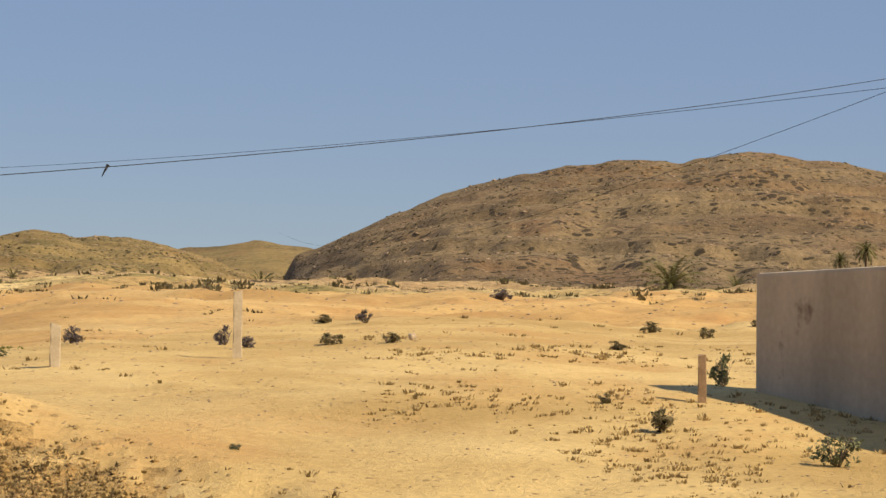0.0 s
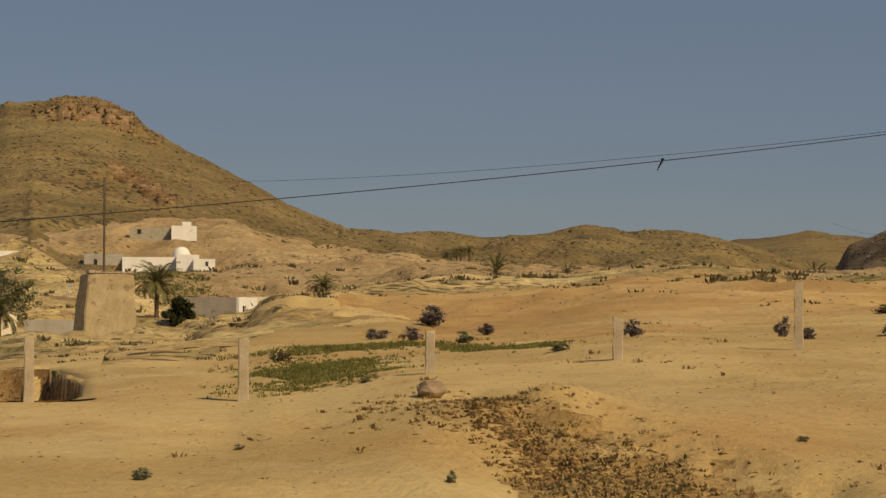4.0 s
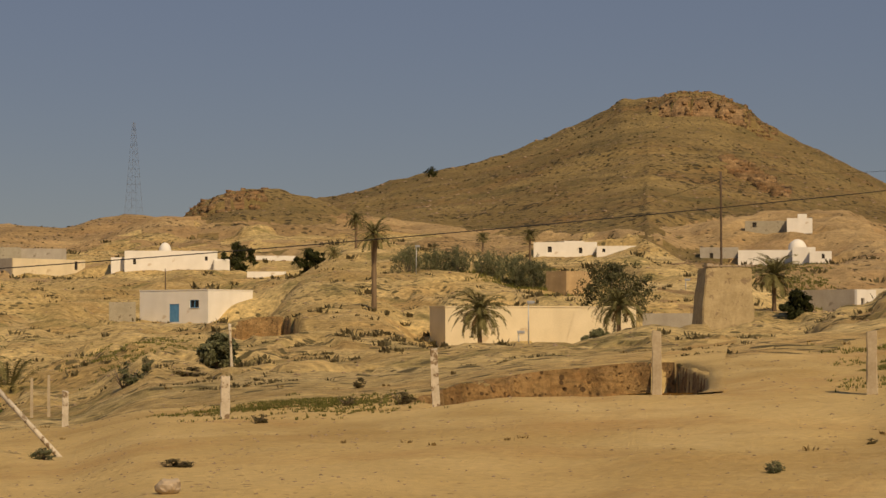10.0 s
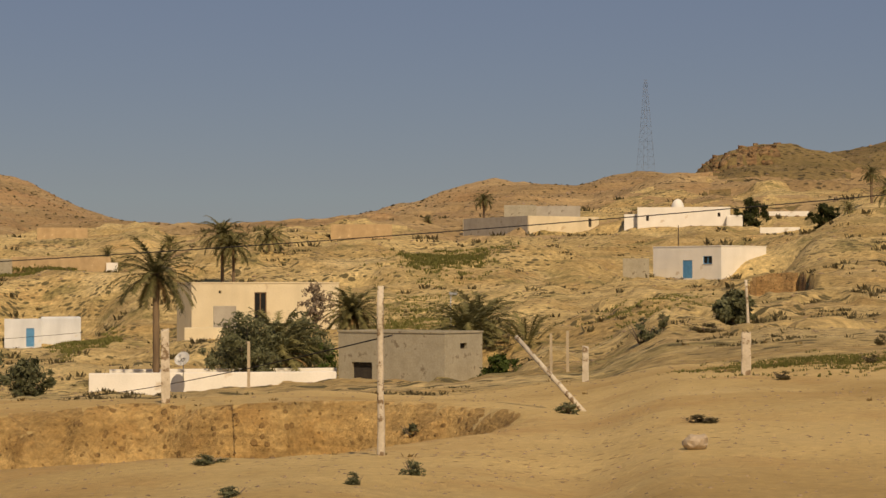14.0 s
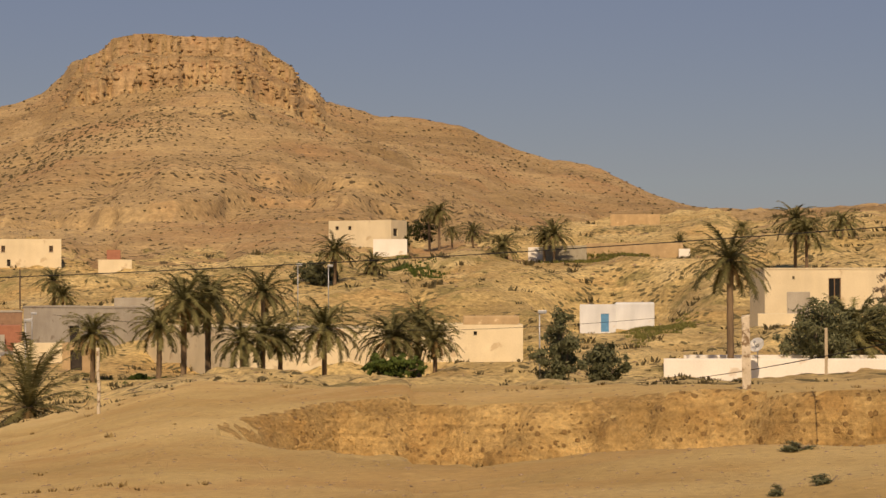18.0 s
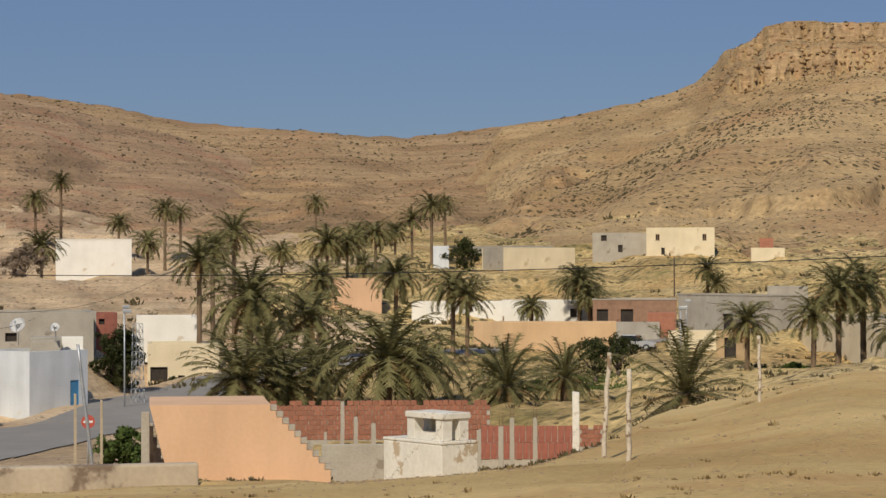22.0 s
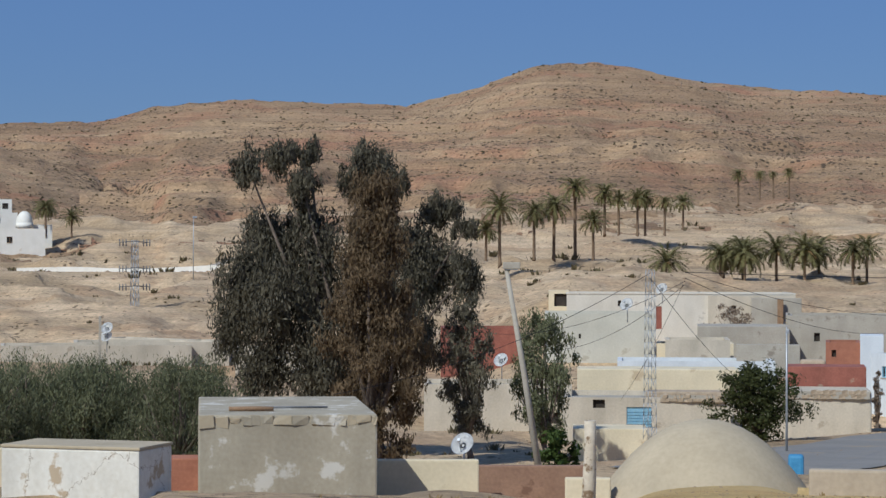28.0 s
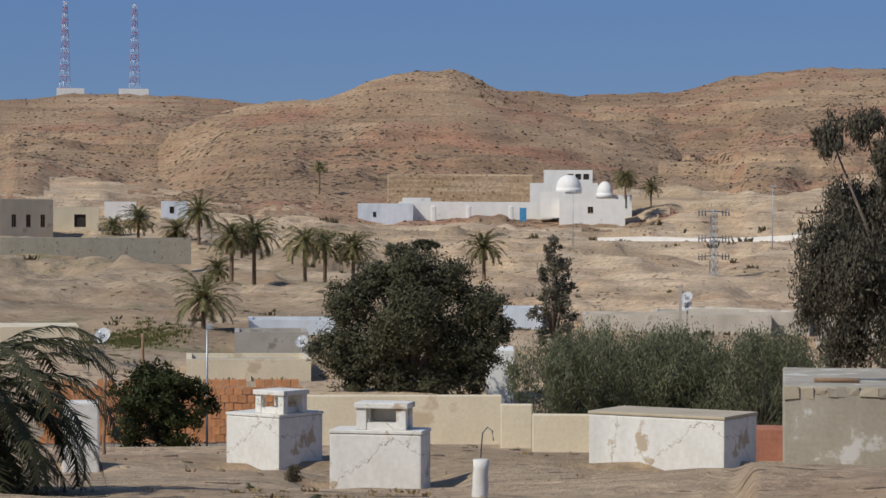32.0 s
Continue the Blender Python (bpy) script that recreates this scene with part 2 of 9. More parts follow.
HILL_B = land("tan_hill", (0.33, 0.22, 0.107), (0.485, 0.338, 0.172), (0.42, 0.25, 0.122), (0.57, 0.41, 0.215), (0.115, 0.083, 0.043), 70.0, 1.8, 0.34, 0.12, 0.24, 0.65, flake=0.17, seed=3.0)
HILL_C = land("rose_hill", (0.295, 0.19, 0.108), (0.415, 0.28, 0.16), (0.40, 0.205, 0.118), (0.53, 0.375, 0.22), (0.10, 0.07, 0.046), 75.0, 1.8, 0.36, 0.12, 0.28, 0.65, flake=0.18, seed=5.0)
HILL_D = land("saddle_hill", (0.29, 0.188, 0.097), (0.425, 0.288, 0.152), (0.375, 0.213, 0.11), (0.50, 0.355, 0.19), (0.1, 0.07, 0.04), 80.0, 1.9, 0.35, 0.12, 0.3, 0.65, flake=0.17, seed=6.0)
DUST = land("dusty_soil", (0.41, 0.295, 0.175), (0.57, 0.42, 0.265), (0.47, 0.31, 0.183), (0.63, 0.49, 0.33), (0.19, 0.135, 0.08), 24.0, 0.9, 0.27, 0.3, 0.36, 0.24, flake=0.16, seed=7.0)
SOIL = land("brown_soil", (0.33, 0.24, 0.145), (0.47, 0.35, 0.22), (0.35, 0.23, 0.13), (0.52, 0.40, 0.26), (0.15, 0.115, 0.063), 24.0, 1.6, 0.26, 0.3, 0.3, 0.35, herb=(0.22, 0.19, 0.09), flake=0.12, seed=8.0)
CLIFF = land("cliff_rock", (0.19, 0.118, 0.062), (0.33, 0.212, 0.112), (0.27, 0.145, 0.07), (0.38, 0.255, 0.14), (0.07, 0.045, 0.026), 14.0, 2.4, 0.3, 0.3, 0.5, 0.9, flake=0.2, seed=9.0, crack=0.33)
PALECLIFF = land("tan_cliff_rock", (0.345, 0.224, 0.117), (0.475, 0.322, 0.174), (0.42, 0.25, 0.13), (0.54, 0.382, 0.215), (0.17, 0.112, 0.06), 18.0, 2.4, 0.13, 0.35, 0.28, 0.8, flake=0.13, seed=10.0, crack=0.2)
EARTH = land("cut_earth", (0.40, 0.25, 0.098), (0.56, 0.37, 0.157), (0.44, 0.262, 0.1), (0.62, 0.44, 0.2), (0.29, 0.175, 0.072), 1.4, 0.15, 0.3, 1.1, 0.4, 0.1, flake=0.17, seed=11.0)
PITEARTH = land("red_brown_earth", (0.21, 0.12, 0.05), (0.36, 0.22, 0.096), (0.28, 0.15, 0.06), (0.44, 0.29, 0.13), (0.11, 0.064, 0.03), 1.4, 0.18, 0.3, 1.0, 0.4, 0.09, flake=0.2, seed=12.0)
HILLBUSH = mat("hill_bush", (0.062, 0.052, 0.028), (0.125, 0.1, 0.054), 3.0, 2.0, 0.95, 0.0, vary=0.35, spec=0.12, leaf=0.3)
DRYGRASS = mat("dry_grass", (0.25, 0.17, 0.075), (0.40, 0.29, 0.135), 0.6, 6.0, 0.95, 0.0, vary=0.35, spec=0.12, leaf=0.3)
ROCK = mat("boulder", (0.22, 0.155, 0.10), (0.40, 0.28, 0.18), 0.8, 5.0, 0.92, 0.7, vary=0.3, depth=0.05)
STONE = mat("pale_stone", (0.34, 0.26, 0.175), (0.48, 0.38, 0.27), 0.3, 14.0, 0.9, 0.6, vary=0.2)
WHITE = mat("whitewash", (0.75, 0.72, 0.64), (0.84, 0.81, 0.74), 1.6, 9.0, 0.85, 0.25, spot=(0.64, 0.56, 0.45), spot_size=2.5, spot_at=0.64, streak=0.05)
CREAM = mat("cream_render", (0.65, 0.55, 0.37), (0.76, 0.655, 0.46), 2.0, 9.0, 0.88, 0.25, spot=(0.57, 0.45, 0.29), spot_size=2.2, spot_at=0.6, streak=0.08)
BEIGE = mat("beige_render", (0.50, 0.435, 0.335), (0.62, 0.545, 0.43), 1.5, 9.0, 0.88, 0.3, spot=(0.43, 0.36, 0.27), spot_size=1.6, spot_at=0.62, streak=0.22)
OFFWHITE = mat("aged_off_white_render", (0.60, 0.55, 0.46), (0.71, 0.66, 0.57), 1.8, 9.0, 0.88, 0.25, spot=(0.47, 0.42, 0.35), spot_size=1.8, spot_at=0.6, streak=0.1)
PALEGREY = mat("pale_grey_render", (0.50, 0.48, 0.40), (0.60, 0.575, 0.485), 1.8, 9.0, 0.88, 0.25, spot=(0.46, 0.42, 0.33), spot_size=1.8, spot_at=0.62, streak=0.08)
BLUEW = mat("bluish_whitewash", (0.60, 0.635, 0.66), (0.70, 0.73, 0.75), 1.6, 9.0, 0.85, 0.2, spot=(0.62, 0.60, 0.56), spot_size=2.5, spot_at=0.68, streak=0.16)
CEMENT = mat("grey_cement", (0.35, 0.31, 0.25), (0.45, 0.41, 0.34), 1.3, 10.0, 0.92, 0.35, spot=(0.27, 0.23, 0.18), spot_size=1.4, spot_at=0.6, streak=0.12)
PEEL = mat("peeling_cement", (0.36, 0.31, 0.225), (0.45, 0.395, 0.295), 0.9, 10.0, 0.92, 0.4, spot=(0.62, 0.58, 0.50), spot_size=0.9, spot_at=0.56, streak=0.2)
OLDWHITE = mat("worn_whitewash", (0.66, 0.62, 0.53), (0.78, 0.75, 0.67), 0.7, 9.0, 0.88, 0.45, spot=(0.48, 0.38, 0.26), spot_size=0.7, spot_at=0.57, streak=0.2, crack=0.0022)
ORANGE = mat("orange_render", (0.58, 0.38, 0.21), (0.66, 0.45, 0.26), 2.5, 8.0, 0.9, 0.2, streak=0.14)
PEACH = mat("peach_render", (0.64, 0.40, 0.24), (0.70, 0.45, 0.28), 2.5, 8.0, 0.88, 0.15, streak=0.12)
SANDPLASTER = mat("sand_plaster", (0.43, 0.355, 0.24), (0.51, 0.425, 0.295), 1.2, 9.0, 0.92, 0.3, spot=(0.56, 0.42, 0.25), spot_size=1.0, spot_at=0.66, streak=0.15)
BRICK = mat("red_brick", (0.27, 0.108, 0.066), (0.37, 0.155, 0.093), 0.5, 12.0, 0.9, 0.4, vary=0.25)
BROWNBRICK = mat("brown_brick", (0.25, 0.145, 0.095), (0.35, 0.21, 0.135), 0.5, 12.0, 0.9, 0.4, spot=(0.20, 0.11, 0.07), spot_size=0.8, spot_at=0.6, streak=0.2)
REDPAINT = mat("red_painted_wall", (0.26, 0.088, 0.06), (0.35, 0.125, 0.085), 0.6, 8.0, 0.85, 0.3, spot=(0.40, 0.27, 0.19), spot_size=1.2, spot_at=0.64, streak=0.3)
STONEWALL = mat("orange_stone", (0.50, 0.22, 0.09), (0.62, 0.30, 0.13), 0.4, 9.0, 0.9, 0.5, vary=0.25)
MUD = mat("mud_plaster", (0.42, 0.29, 0.155), (0.53, 0.375, 0.21), 0.9, 7.0, 0.94, 0.6, spot=(0.68, 0.52, 0.33), spot_size=0.9, spot_at=0.62, streak=0.2)
GREYROCK = mat("grey_plaster", (0.31, 0.275, 0.20), (0.42, 0.38, 0.29), 0.8, 8.0, 0.93, 0.6, spot=(0.22, 0.18, 0.125), spot_size=0.8, spot_at=0.58, streak=0.1, depth=0.04)
OLDWALL = mat("stained_old_plaster", (0.42, 0.345, 0.25), (0.52, 0.43, 0.32), 1.6, 8.0, 0.93, 0.4, spot=(0.20, 0.145, 0.10), spot_size=2.6, spot_at=0.57, streak=0.3)
CONCRETE = mat("post_concrete", (0.36, 0.285, 0.19), (0.48, 0.395, 0.28), 0.3, 22.0, 0.9, 0.5, spot=(0.34, 0.25, 0.16), spot_size=0.35, spot_at=0.62)
PALEPOST = mat("whitewashed_wood", (0.46, 0.39, 0.29), (0.66, 0.58, 0.46), 0.2, 25.0, 0.88, 0.7, spot=(0.21, 0.14, 0.08), spot_size=0.16, spot_at=0.53)
WOOD = mat("weathered_wood", (0.20, 0.12, 0.065), (0.33, 0.21, 0.12), 0.3, 25.0, 0.85, 0.5)
DARKWOOD = mat("dark_pole_wood", (0.07, 0.045, 0.03), (0.12, 0.08, 0.05), 0.4, 20.0, 0.8, 0.4)
BLUE = mat("blue_paint", (0.05, 0.22, 0.42), (0.08, 0.30, 0.52), 0.5, 9.0, 0.6, 0.15, streak=0.15)
PALEBLUE = mat("pale_blue_paint", (0.22, 0.42, 0.56), (0.30, 0.50, 0.62), 0.5, 9.0, 0.6, 0.15, streak=0.2)
DARK = mat("dark_interior", (0.025, 0.02, 0.017), (0.05, 0.04, 0.03), 0.6, 5.0, 0.95, 0.1)
DARKSTEEL = mat("dark_steel", (0.10, 0.105, 0.115), (0.17, 0.175, 0.185), 0.4, 15.0, 0.6, 0.1)
TOWERSTONE = mat("tower_stone", (0.36, 0.27, 0.145), (0.48, 0.37, 0.215), 0.7, 6.0, 0.94, 0.8, spot=(0.26, 0.185, 0.11), spot_size=0.5, spot_at=0.57, streak=0.15, depth=0.05)
METAL = mat("galvanised_steel", (0.36, 0.38, 0.40), (0.50, 0.52, 0.53), 0.4, 15.0, 0.5, 0.1, metal=0.6)
REDMETAL = mat("red_steel", (0.42, 0.07, 0.05), (0.5, 0.1, 0.07), 0.4, 15.0, 0.5, 0.1)
DISH = mat("dish_enamel", (0.72, 0.72, 0.70), (0.80, 0.80, 0.78), 0.5, 8.0, 0.45, 0.05)
CABLE = mat("black_cable", (0.02, 0.02, 0.022), (0.035, 0.035, 0.038), 0.3, 9.0, 0.8, 0.0, spec=0.1)
ASPHALT = mat("asphalt", (0.21, 0.195, 0.175), (0.265, 0.245, 0.22), 2.5, 6.0, 0.9, 0.3, spot=(0.3, 0.25, 0.185), spot_size=3.0, spot_at=0.62)
TRUNK = mat("palm_trunk", (0.13, 0.085, 0.05), (0.24, 0.165, 0.10), 0.25, 9.0, 0.92, 0.9, depth=0.05)
FROND = mat("palm_leaf", (0.13, 0.122, 0.05), (0.25, 0.225, 0.10), 0.6, 4.0, 0.6, 0.0, vary=0.4, spec=0.12, leaf=0.34)
# darker copy of the palm leaf: the near crown's self-shadow put into its colour
SHADEFROND = mat("shaded_palm_leaf", (0.05, 0.05, 0.024), (0.10, 0.095, 0.048), 0.6, 4.0, 0.6, 0.0, vary=0.4, spec=0.12, leaf=0.22)
DEADFROND = mat("dead_palm_leaf", (0.20, 0.125, 0.055), (0.30, 0.20, 0.095), 0.5, 5.0, 0.8, 0.0, vary=0.3, spec=0.12, leaf=0.22)
BARK = mat("bark", (0.10, 0.075, 0.055), (0.19, 0.145, 0.11), 0.3, 9.0, 0.92, 0.8)
EUCA = mat("eucalyptus_leaf", (0.085, 0.076, 0.051), (0.175, 0.155, 0.106), 0.9, 4.0, 0.6, 0.0, vary=0.5, spec=0.2, leaf=0.3)
DARKEUCA = mat("dark_gum_leaf", (0.055, 0.055, 0.031), (0.115, 0.108, 0.06), 0.9, 4.0, 0.6, 0.0, vary=0.5, spec=0.15, leaf=0.2)
RUSTLEAF = mat("rust_leaf", (0.105, 0.074, 0.042), (0.185, 0.132, 0.077), 0.9, 4.0, 0.7, 0.0, vary=0.45, spec=0.12, leaf=0.3)
OLIVE = mat("olive_leaf", (0.101, 0.111, 0.054), (0.209, 0.213, 0.121), 0.7, 4.0, 0.55, 0.0, vary=0.4, spec=0.12, leaf=0.22)
ACACIA = mat("acacia_leaf", (0.072, 0.073, 0.034), (0.150, 0.146, 0.072), 0.7, 4.0, 0.55, 0.0, vary=0.4, spec=0.12, leaf=0.22)
DARKLEAF = mat("dark_leaf", (0.028, 0.034, 0.011), (0.062, 0.068, 0.024), 0.7, 4.0, 0.55, 0.0, vary=0.4, spec=0.12, leaf=0.22)
GREENLEAF = mat("fresh_leaf", (0.055, 0.085, 0.02), (0.10, 0.14, 0.04), 0.7, 4.0, 0.6, 0.0, vary=0.35, spec=0.12, leaf=0.22)
SCRUB = mat("dry_scrub", (0.10, 0.085, 0.045), (0.19, 0.155, 0.085), 0.5, 6.0, 0.9, 0.0, vary=0.35, spec=0.12, leaf=0.3)
GRASS = mat("short_grass", (0.12, 0.125, 0.035), (0.22, 0.21, 0.075), 0.8, 6.0, 0.85, 0.0, vary=0.3, spec=0.12, leaf=0.3)
PURPLE = mat("purple_shrub", (0.11, 0.09, 0.09), (0.22, 0.185, 0.19), 0.5, 6.0, 0.85, 0.0, vary=0.35, spec=0.12, leaf=0.3)
TWIG = mat("bare_twig", (0.16, 0.12, 0.085), (0.26, 0.20, 0.15), 0.5, 6.0, 0.9, 0.0, spec=0.12)
CARDARK = mat("dark_car_paint", (0.02, 0.022, 0.025), (0.03, 0.032, 0.035), 2.0, 3.0, 0.3, 0.0)
CARSILVER = mat("silver_car_paint", (0.45, 0.46, 0.47), (0.5, 0.51, 0.52), 2.0, 3.0, 0.3, 0.0, metal=0.3)
GLASS = mat("dark_glass", (0.012, 0.014, 0.016), (0.02, 0.022, 0.025), 1.0, 3.0, 0.08, 0.0)
TYRE = mat("tyre_rubber", (0.015, 0.015, 0.015), (0.025, 0.025, 0.025), 0.5, 9.0, 0.85, 0.0)


# ---- helpers ----
def part(name, bm, material, parent, label="", m=None):
    me = bpy.data.meshes.new(name)
    bm.to_mesh(me)
    bm.free()
    me.materials.append(material)
    return hang(name, me, parent, label, m)


def hang(name, me, parent, label="", m=None):
    ob = new(name, me)
    if parent is not None:
        ob.parent = parent
    if m is not None:
        ob.matrix_basis = m
    return tagged(ob, label) if label else ob


def mesh_of(name, verts, faces, material, smooth=False):
    me = bpy.data.meshes.new(name)
    me.from_pydata([tuple(v) for v in verts], [], [tuple(f) for f in faces])
    me.materials.append(material)
    if smooth:
        me.shade_smooth()
    return me


def thing(name, az, r, z, label, category, group="", turn=0.0, kind=""):
    """An Empty at the base of a thing; its x runs to the right and its y away, as seen from the look-out."""
    ob = new(name)
    a = radians(az)
    ob.matrix_basis = pose(r * math.cos(a), r * math.sin(a), z, 0, 0, az - 90 + turn)
    return tagged(ob, label, category, group, kind)


def box(bm, x0, x1, y0, y1, z0, z1, bevel=0.0, jit=0.0):
    vs = [bm.verts.new((x + random.uniform(-jit, jit), y + random.uniform(-jit, jit), z + random.uniform(-jit, jit)))
          for x, y, z in ((x0, y0, z0), (x1, y0, z0), (x1, y1, z0), (x0, y1, z0), (x0, y0, z1), (x1, y0, z1), (x1, y1, z1), (x0, y1, z1))]
    fs = [bm.faces.new([vs[i] for i in f]) for f in ((3, 2, 1, 0), (4, 5, 6, 7), (0, 1, 5, 4), (1, 2, 6, 5), (2, 3, 7, 6), (3, 0, 4, 7))]
    if bevel:
        es = list({e for f in fs for e in f.edges})
        bmesh.ops.bevel(bm, geom=es, offset=bevel, segments=2, affect="EDGES", profile=0.6)
    return bm


def a_box(*a, **k):
    return box(bmesh.new(), *a, **k)


def tube(bm, pts, radii, sides=7):
    """A tapered round bar along points."""
    rings = []
    for i, p in enumerate(pts):
        p = Vector(p)
        q = Vector(pts[min(i + 1, len(pts) - 1)]) - Vector(pts[max(i - 1, 0)])
        q = q.normalized() if q.length else Vector((0, 0, 1))
        u = q.orthogonal().normalized() if abs(q.z) < 0.99 else Vector((1, 0, 0))
        v = q.cross(u).normalized()
        u = v.cross(q).normalized()
        rings.append([bm.verts.new(p + (u * math.cos(k * math.tau / sides) + v * math.sin(k * math.tau / sides)) * radii[i]) for k in range(sides)])
    for a, b in zip(rings, rings[1:]):
        for k in range(sides):
            bm.faces.new((a[k], a[(k + 1) % sides], b[(k + 1) % sides], b[k])).smooth = True
    bm.faces.new(rings[0][::-1])
    bm.faces.new(rings[-1])
    return bm


LATTICE = np.random.RandomState(77).uniform(0, 1, (512, 512)).astype(np.float32)


def vnoise(x, y, seed=0):
    """Smooth noise between 0 and 1 on a lattice of random values."""
    i, j = np.floor(x), np.floor(y)
    u, v = (x - i).astype(np.float32), (y - j).astype(np.float32)
    u, v = u * u * (3 - 2 * u), v * v * (3 - 2 * v)
    i, j = (i.astype(np.int32) + seed * 37) & 511, (j.astype(np.int32) + seed * 101) & 511
    i2, j2 = (i + 1) & 511, (j + 1) & 511
    return (LATTICE[i, j] * (1 - u) + LATTICE[i2, j] * u) * (1 - v) + (LATTICE[i, j2] * (1 - u) + LATTICE[i2, j2] * u) * v


def fbm(x, y, octaves=4, seed=0):
    s, a = 0.0, 0.5
    for k in range(octaves):
        s = s + a * (vnoise(x * 2 ** k, y * 2 ** k, seed + k) - 0.5)
        a *= 0.5
    return s


def smooth(u):
    u = np.clip(u, 0, 1)
    return u * u * (3 - 2 * u)


# ---- the land: heights along sight lines from the look-out, then hills ----
STATIONS, LEVELS, HILLS = [], [], []


def station(az, *profile):
    STATIONS.append((az, profile))


def level(az, r, z, half):
    LEVELS.append((az, r, z, half))


def hill(r_crest, crest, name, label, material, r_foot, power=1.25, gully=5.0, wave=60.0, cliff=None, back=0.35):
    HILLS.append((r_crest, crest, name, label, material, r_foot, power, gully, wave, cliff, back))


station(-60, (25, 0), (60, 2), (120, 4), (300, 10), (600, 20))
station(-10.2, (24, 0.22), (30, 0.44), (37, 1.13), (66, 2.13), (125, 4.38), (213, 7.06), (330, 10.03))
station(-6.7, (24, 0.19), (28, 0.49), (36, 1.11), (66, 2.09), (125, 4.47), (213, 6.84), (330, 9.85))
station(-0.0, (24, 0.15), (33, 1.03), (43, 1.68), (75, 2.79), (133, 4.73), (185, 5.56), (330, 9.60))
station(8.3, (22, 0.26), (30, 0.90), (38, 1.38), (56, 1.99), (88, 3.45), (133, 5.25), (185, 6.25), (348, 11.32))
station(14.1, (23, 0.10), (31, 0.91), (36, 1.10), (53, 1.47), (80, 2.24), (137, 4.70), (185, 5.52), (330, 9.95), (465, 16.61))
station(18.1, (23, 0.10), (33, 0.70), (38, 0.81), (47, 1.14), (64, 1.65), (113, 3.07), (175, 3.75), (262, 6.74), (402, 13.49), (530, 22.59))
station(19.6, (23, 0.10), (35, 0.66), (45, 0.94), (62, 1.49), (100, 2.11), (140, 1.75), (170, 1.55), (246, 5.18), (330, 10.51), (438, 16.70), (570, 29.82))
station(21.0, (23, 0.10), (35, 0.64), (45, 0.94), (64, 1.48), (113, 0.34), (165, 1.05), (246, 5.16), (313, 9.62), (420, 14.97), (570, 29.72))
station(24.5, (23, 0.11), (36, 0.59), (40, 0.52), (53, 1.00), (68, 1.00), (125, 0.80), (165, 1.53), (262, 6.62), (375, 13.39), (530, 24.81))
station(26.5, (23, 0.03), (37, 0.56), (40, 0.52), (53, 0.88), (68, 0.89), (165, 0.20), (270, 6.17), (402, 12.92), (550, 24.70))
station(32.7, (22, 0.12), (37, 0.25), (56, 0.26), (125, -0.28), (165, 0.74), (204, 3.06), (279, 7.74), (438, 17.80), (570, 28.38))
station(36.8, (22, 0.14), (36, 0.18), (56, -0.13), (155, -0.32), (274, 2.53), (357, 10.30), (384, 12.38), (570, 28.18))
station(39.5, (21, -0.11), (30, -0.12), (47, -0.30), (133, -2.49), (185, -1.14), (262, 2.29), (357, 10.61), (492, 17.71))
station(42.7, (20, -0.02), (27, -0.10), (36, -0.13), (66, -1.18), (140, -3.95), (204, -1.93), (254, 1.64), (357, 9.70), (492, 17.70))
station(46.4, (19, 0.08), (24, -0.09), (34, -0.02), (43, -0.29), (75, -1.70), (148, -4.76), (213, -2.59), (262, 1.65), (348, 8.60), (465, 14.42))
station(49.9, (18, -0.02), (23, -0.13), (33, -0.01), (41, -0.31), (75, -2.04), (148, -5.69), (221, -4.39), (270, 1.06), (357, 7.16), (510, 14.01))
station(58.2, (20, -0.19), (26, -0.47), (35, -0.25), (43, -0.41), (75, -2.06), (155, -5.52), (217, -5.18), (279, 1.18), (348, 6.26), (447, 9.79))
station(58.1, (20, -0.23), (28, -0.52), (41, -0.45), (56, -1.03), (125, -4.79), (165, -5.64), (230, -4.78), (270, -1.16), (330, 4.02), (438, 8.08))
station(63.3, (21, -0.32), (30, -0.53), (43, -0.47), (56, -0.88), (125, -4.61), (170, -5.96), (204, -6.05), (254, -2.86), (321, 2.41), (438, 7.08))
station(68.8, (22, -0.40), (32, -0.89), (43, -1.30), (75, -3.33), (133, -6.72), (204, -6.45), (238, -4.85), (270, -1.69), (330, 2.91), (447, 8.37))
station(69.6, (22, -0.45), (29, -0.86), (38, -1.23), (75, -3.49), (137, -7.14), (175, -7.40), (204, -6.85), (246, -4.91), (279, -2.28), (348, 3.30), (492, 9.55))
station(76.5, (26, -0.82), (36, -1.64), (53, -3.16), (100, -6.14), (143, -7.21), (204, -6.19), (258, -3.13), (313, 1.31), (465, 6.94))
station(78.7, (26, -0.89), (36, -1.74), (53, -3.26), (105, -6.82), (143, -7.79), (175, -7.74), (262, -5.90), (321, 0.40), (438, 5.41))
station(86.0, (27, -0.99), (47, -2.71), (67, -4.41), (102, -6.68), (119, -7.15), (155, -8.72), (220, -6.46), (270, -3.22), (330, 0.26), (400, 5.00), (550, 14.56))
station(93.0, (24, -0.71), (47, -2.90), (72, -5.07), (106, -7.20), (133, -7.21), (169, -5.38), (230, -2.52), (330, 1.83), (450, 9.77), (600, 18.47))
station(96.4, (25, -0.81), (43, -2.48), (67, -4.55), (106, -7.20), (155, -7.11), (220, -5.28), (300, -0.27), (400, 6.13), (560, 16.39))
station(103.3, (27, -0.97), (47, -2.65), (72, -4.87), (106, -6.64), (164, -5.97), (220, -5.30), (350, 1.06), (480, 10.44))
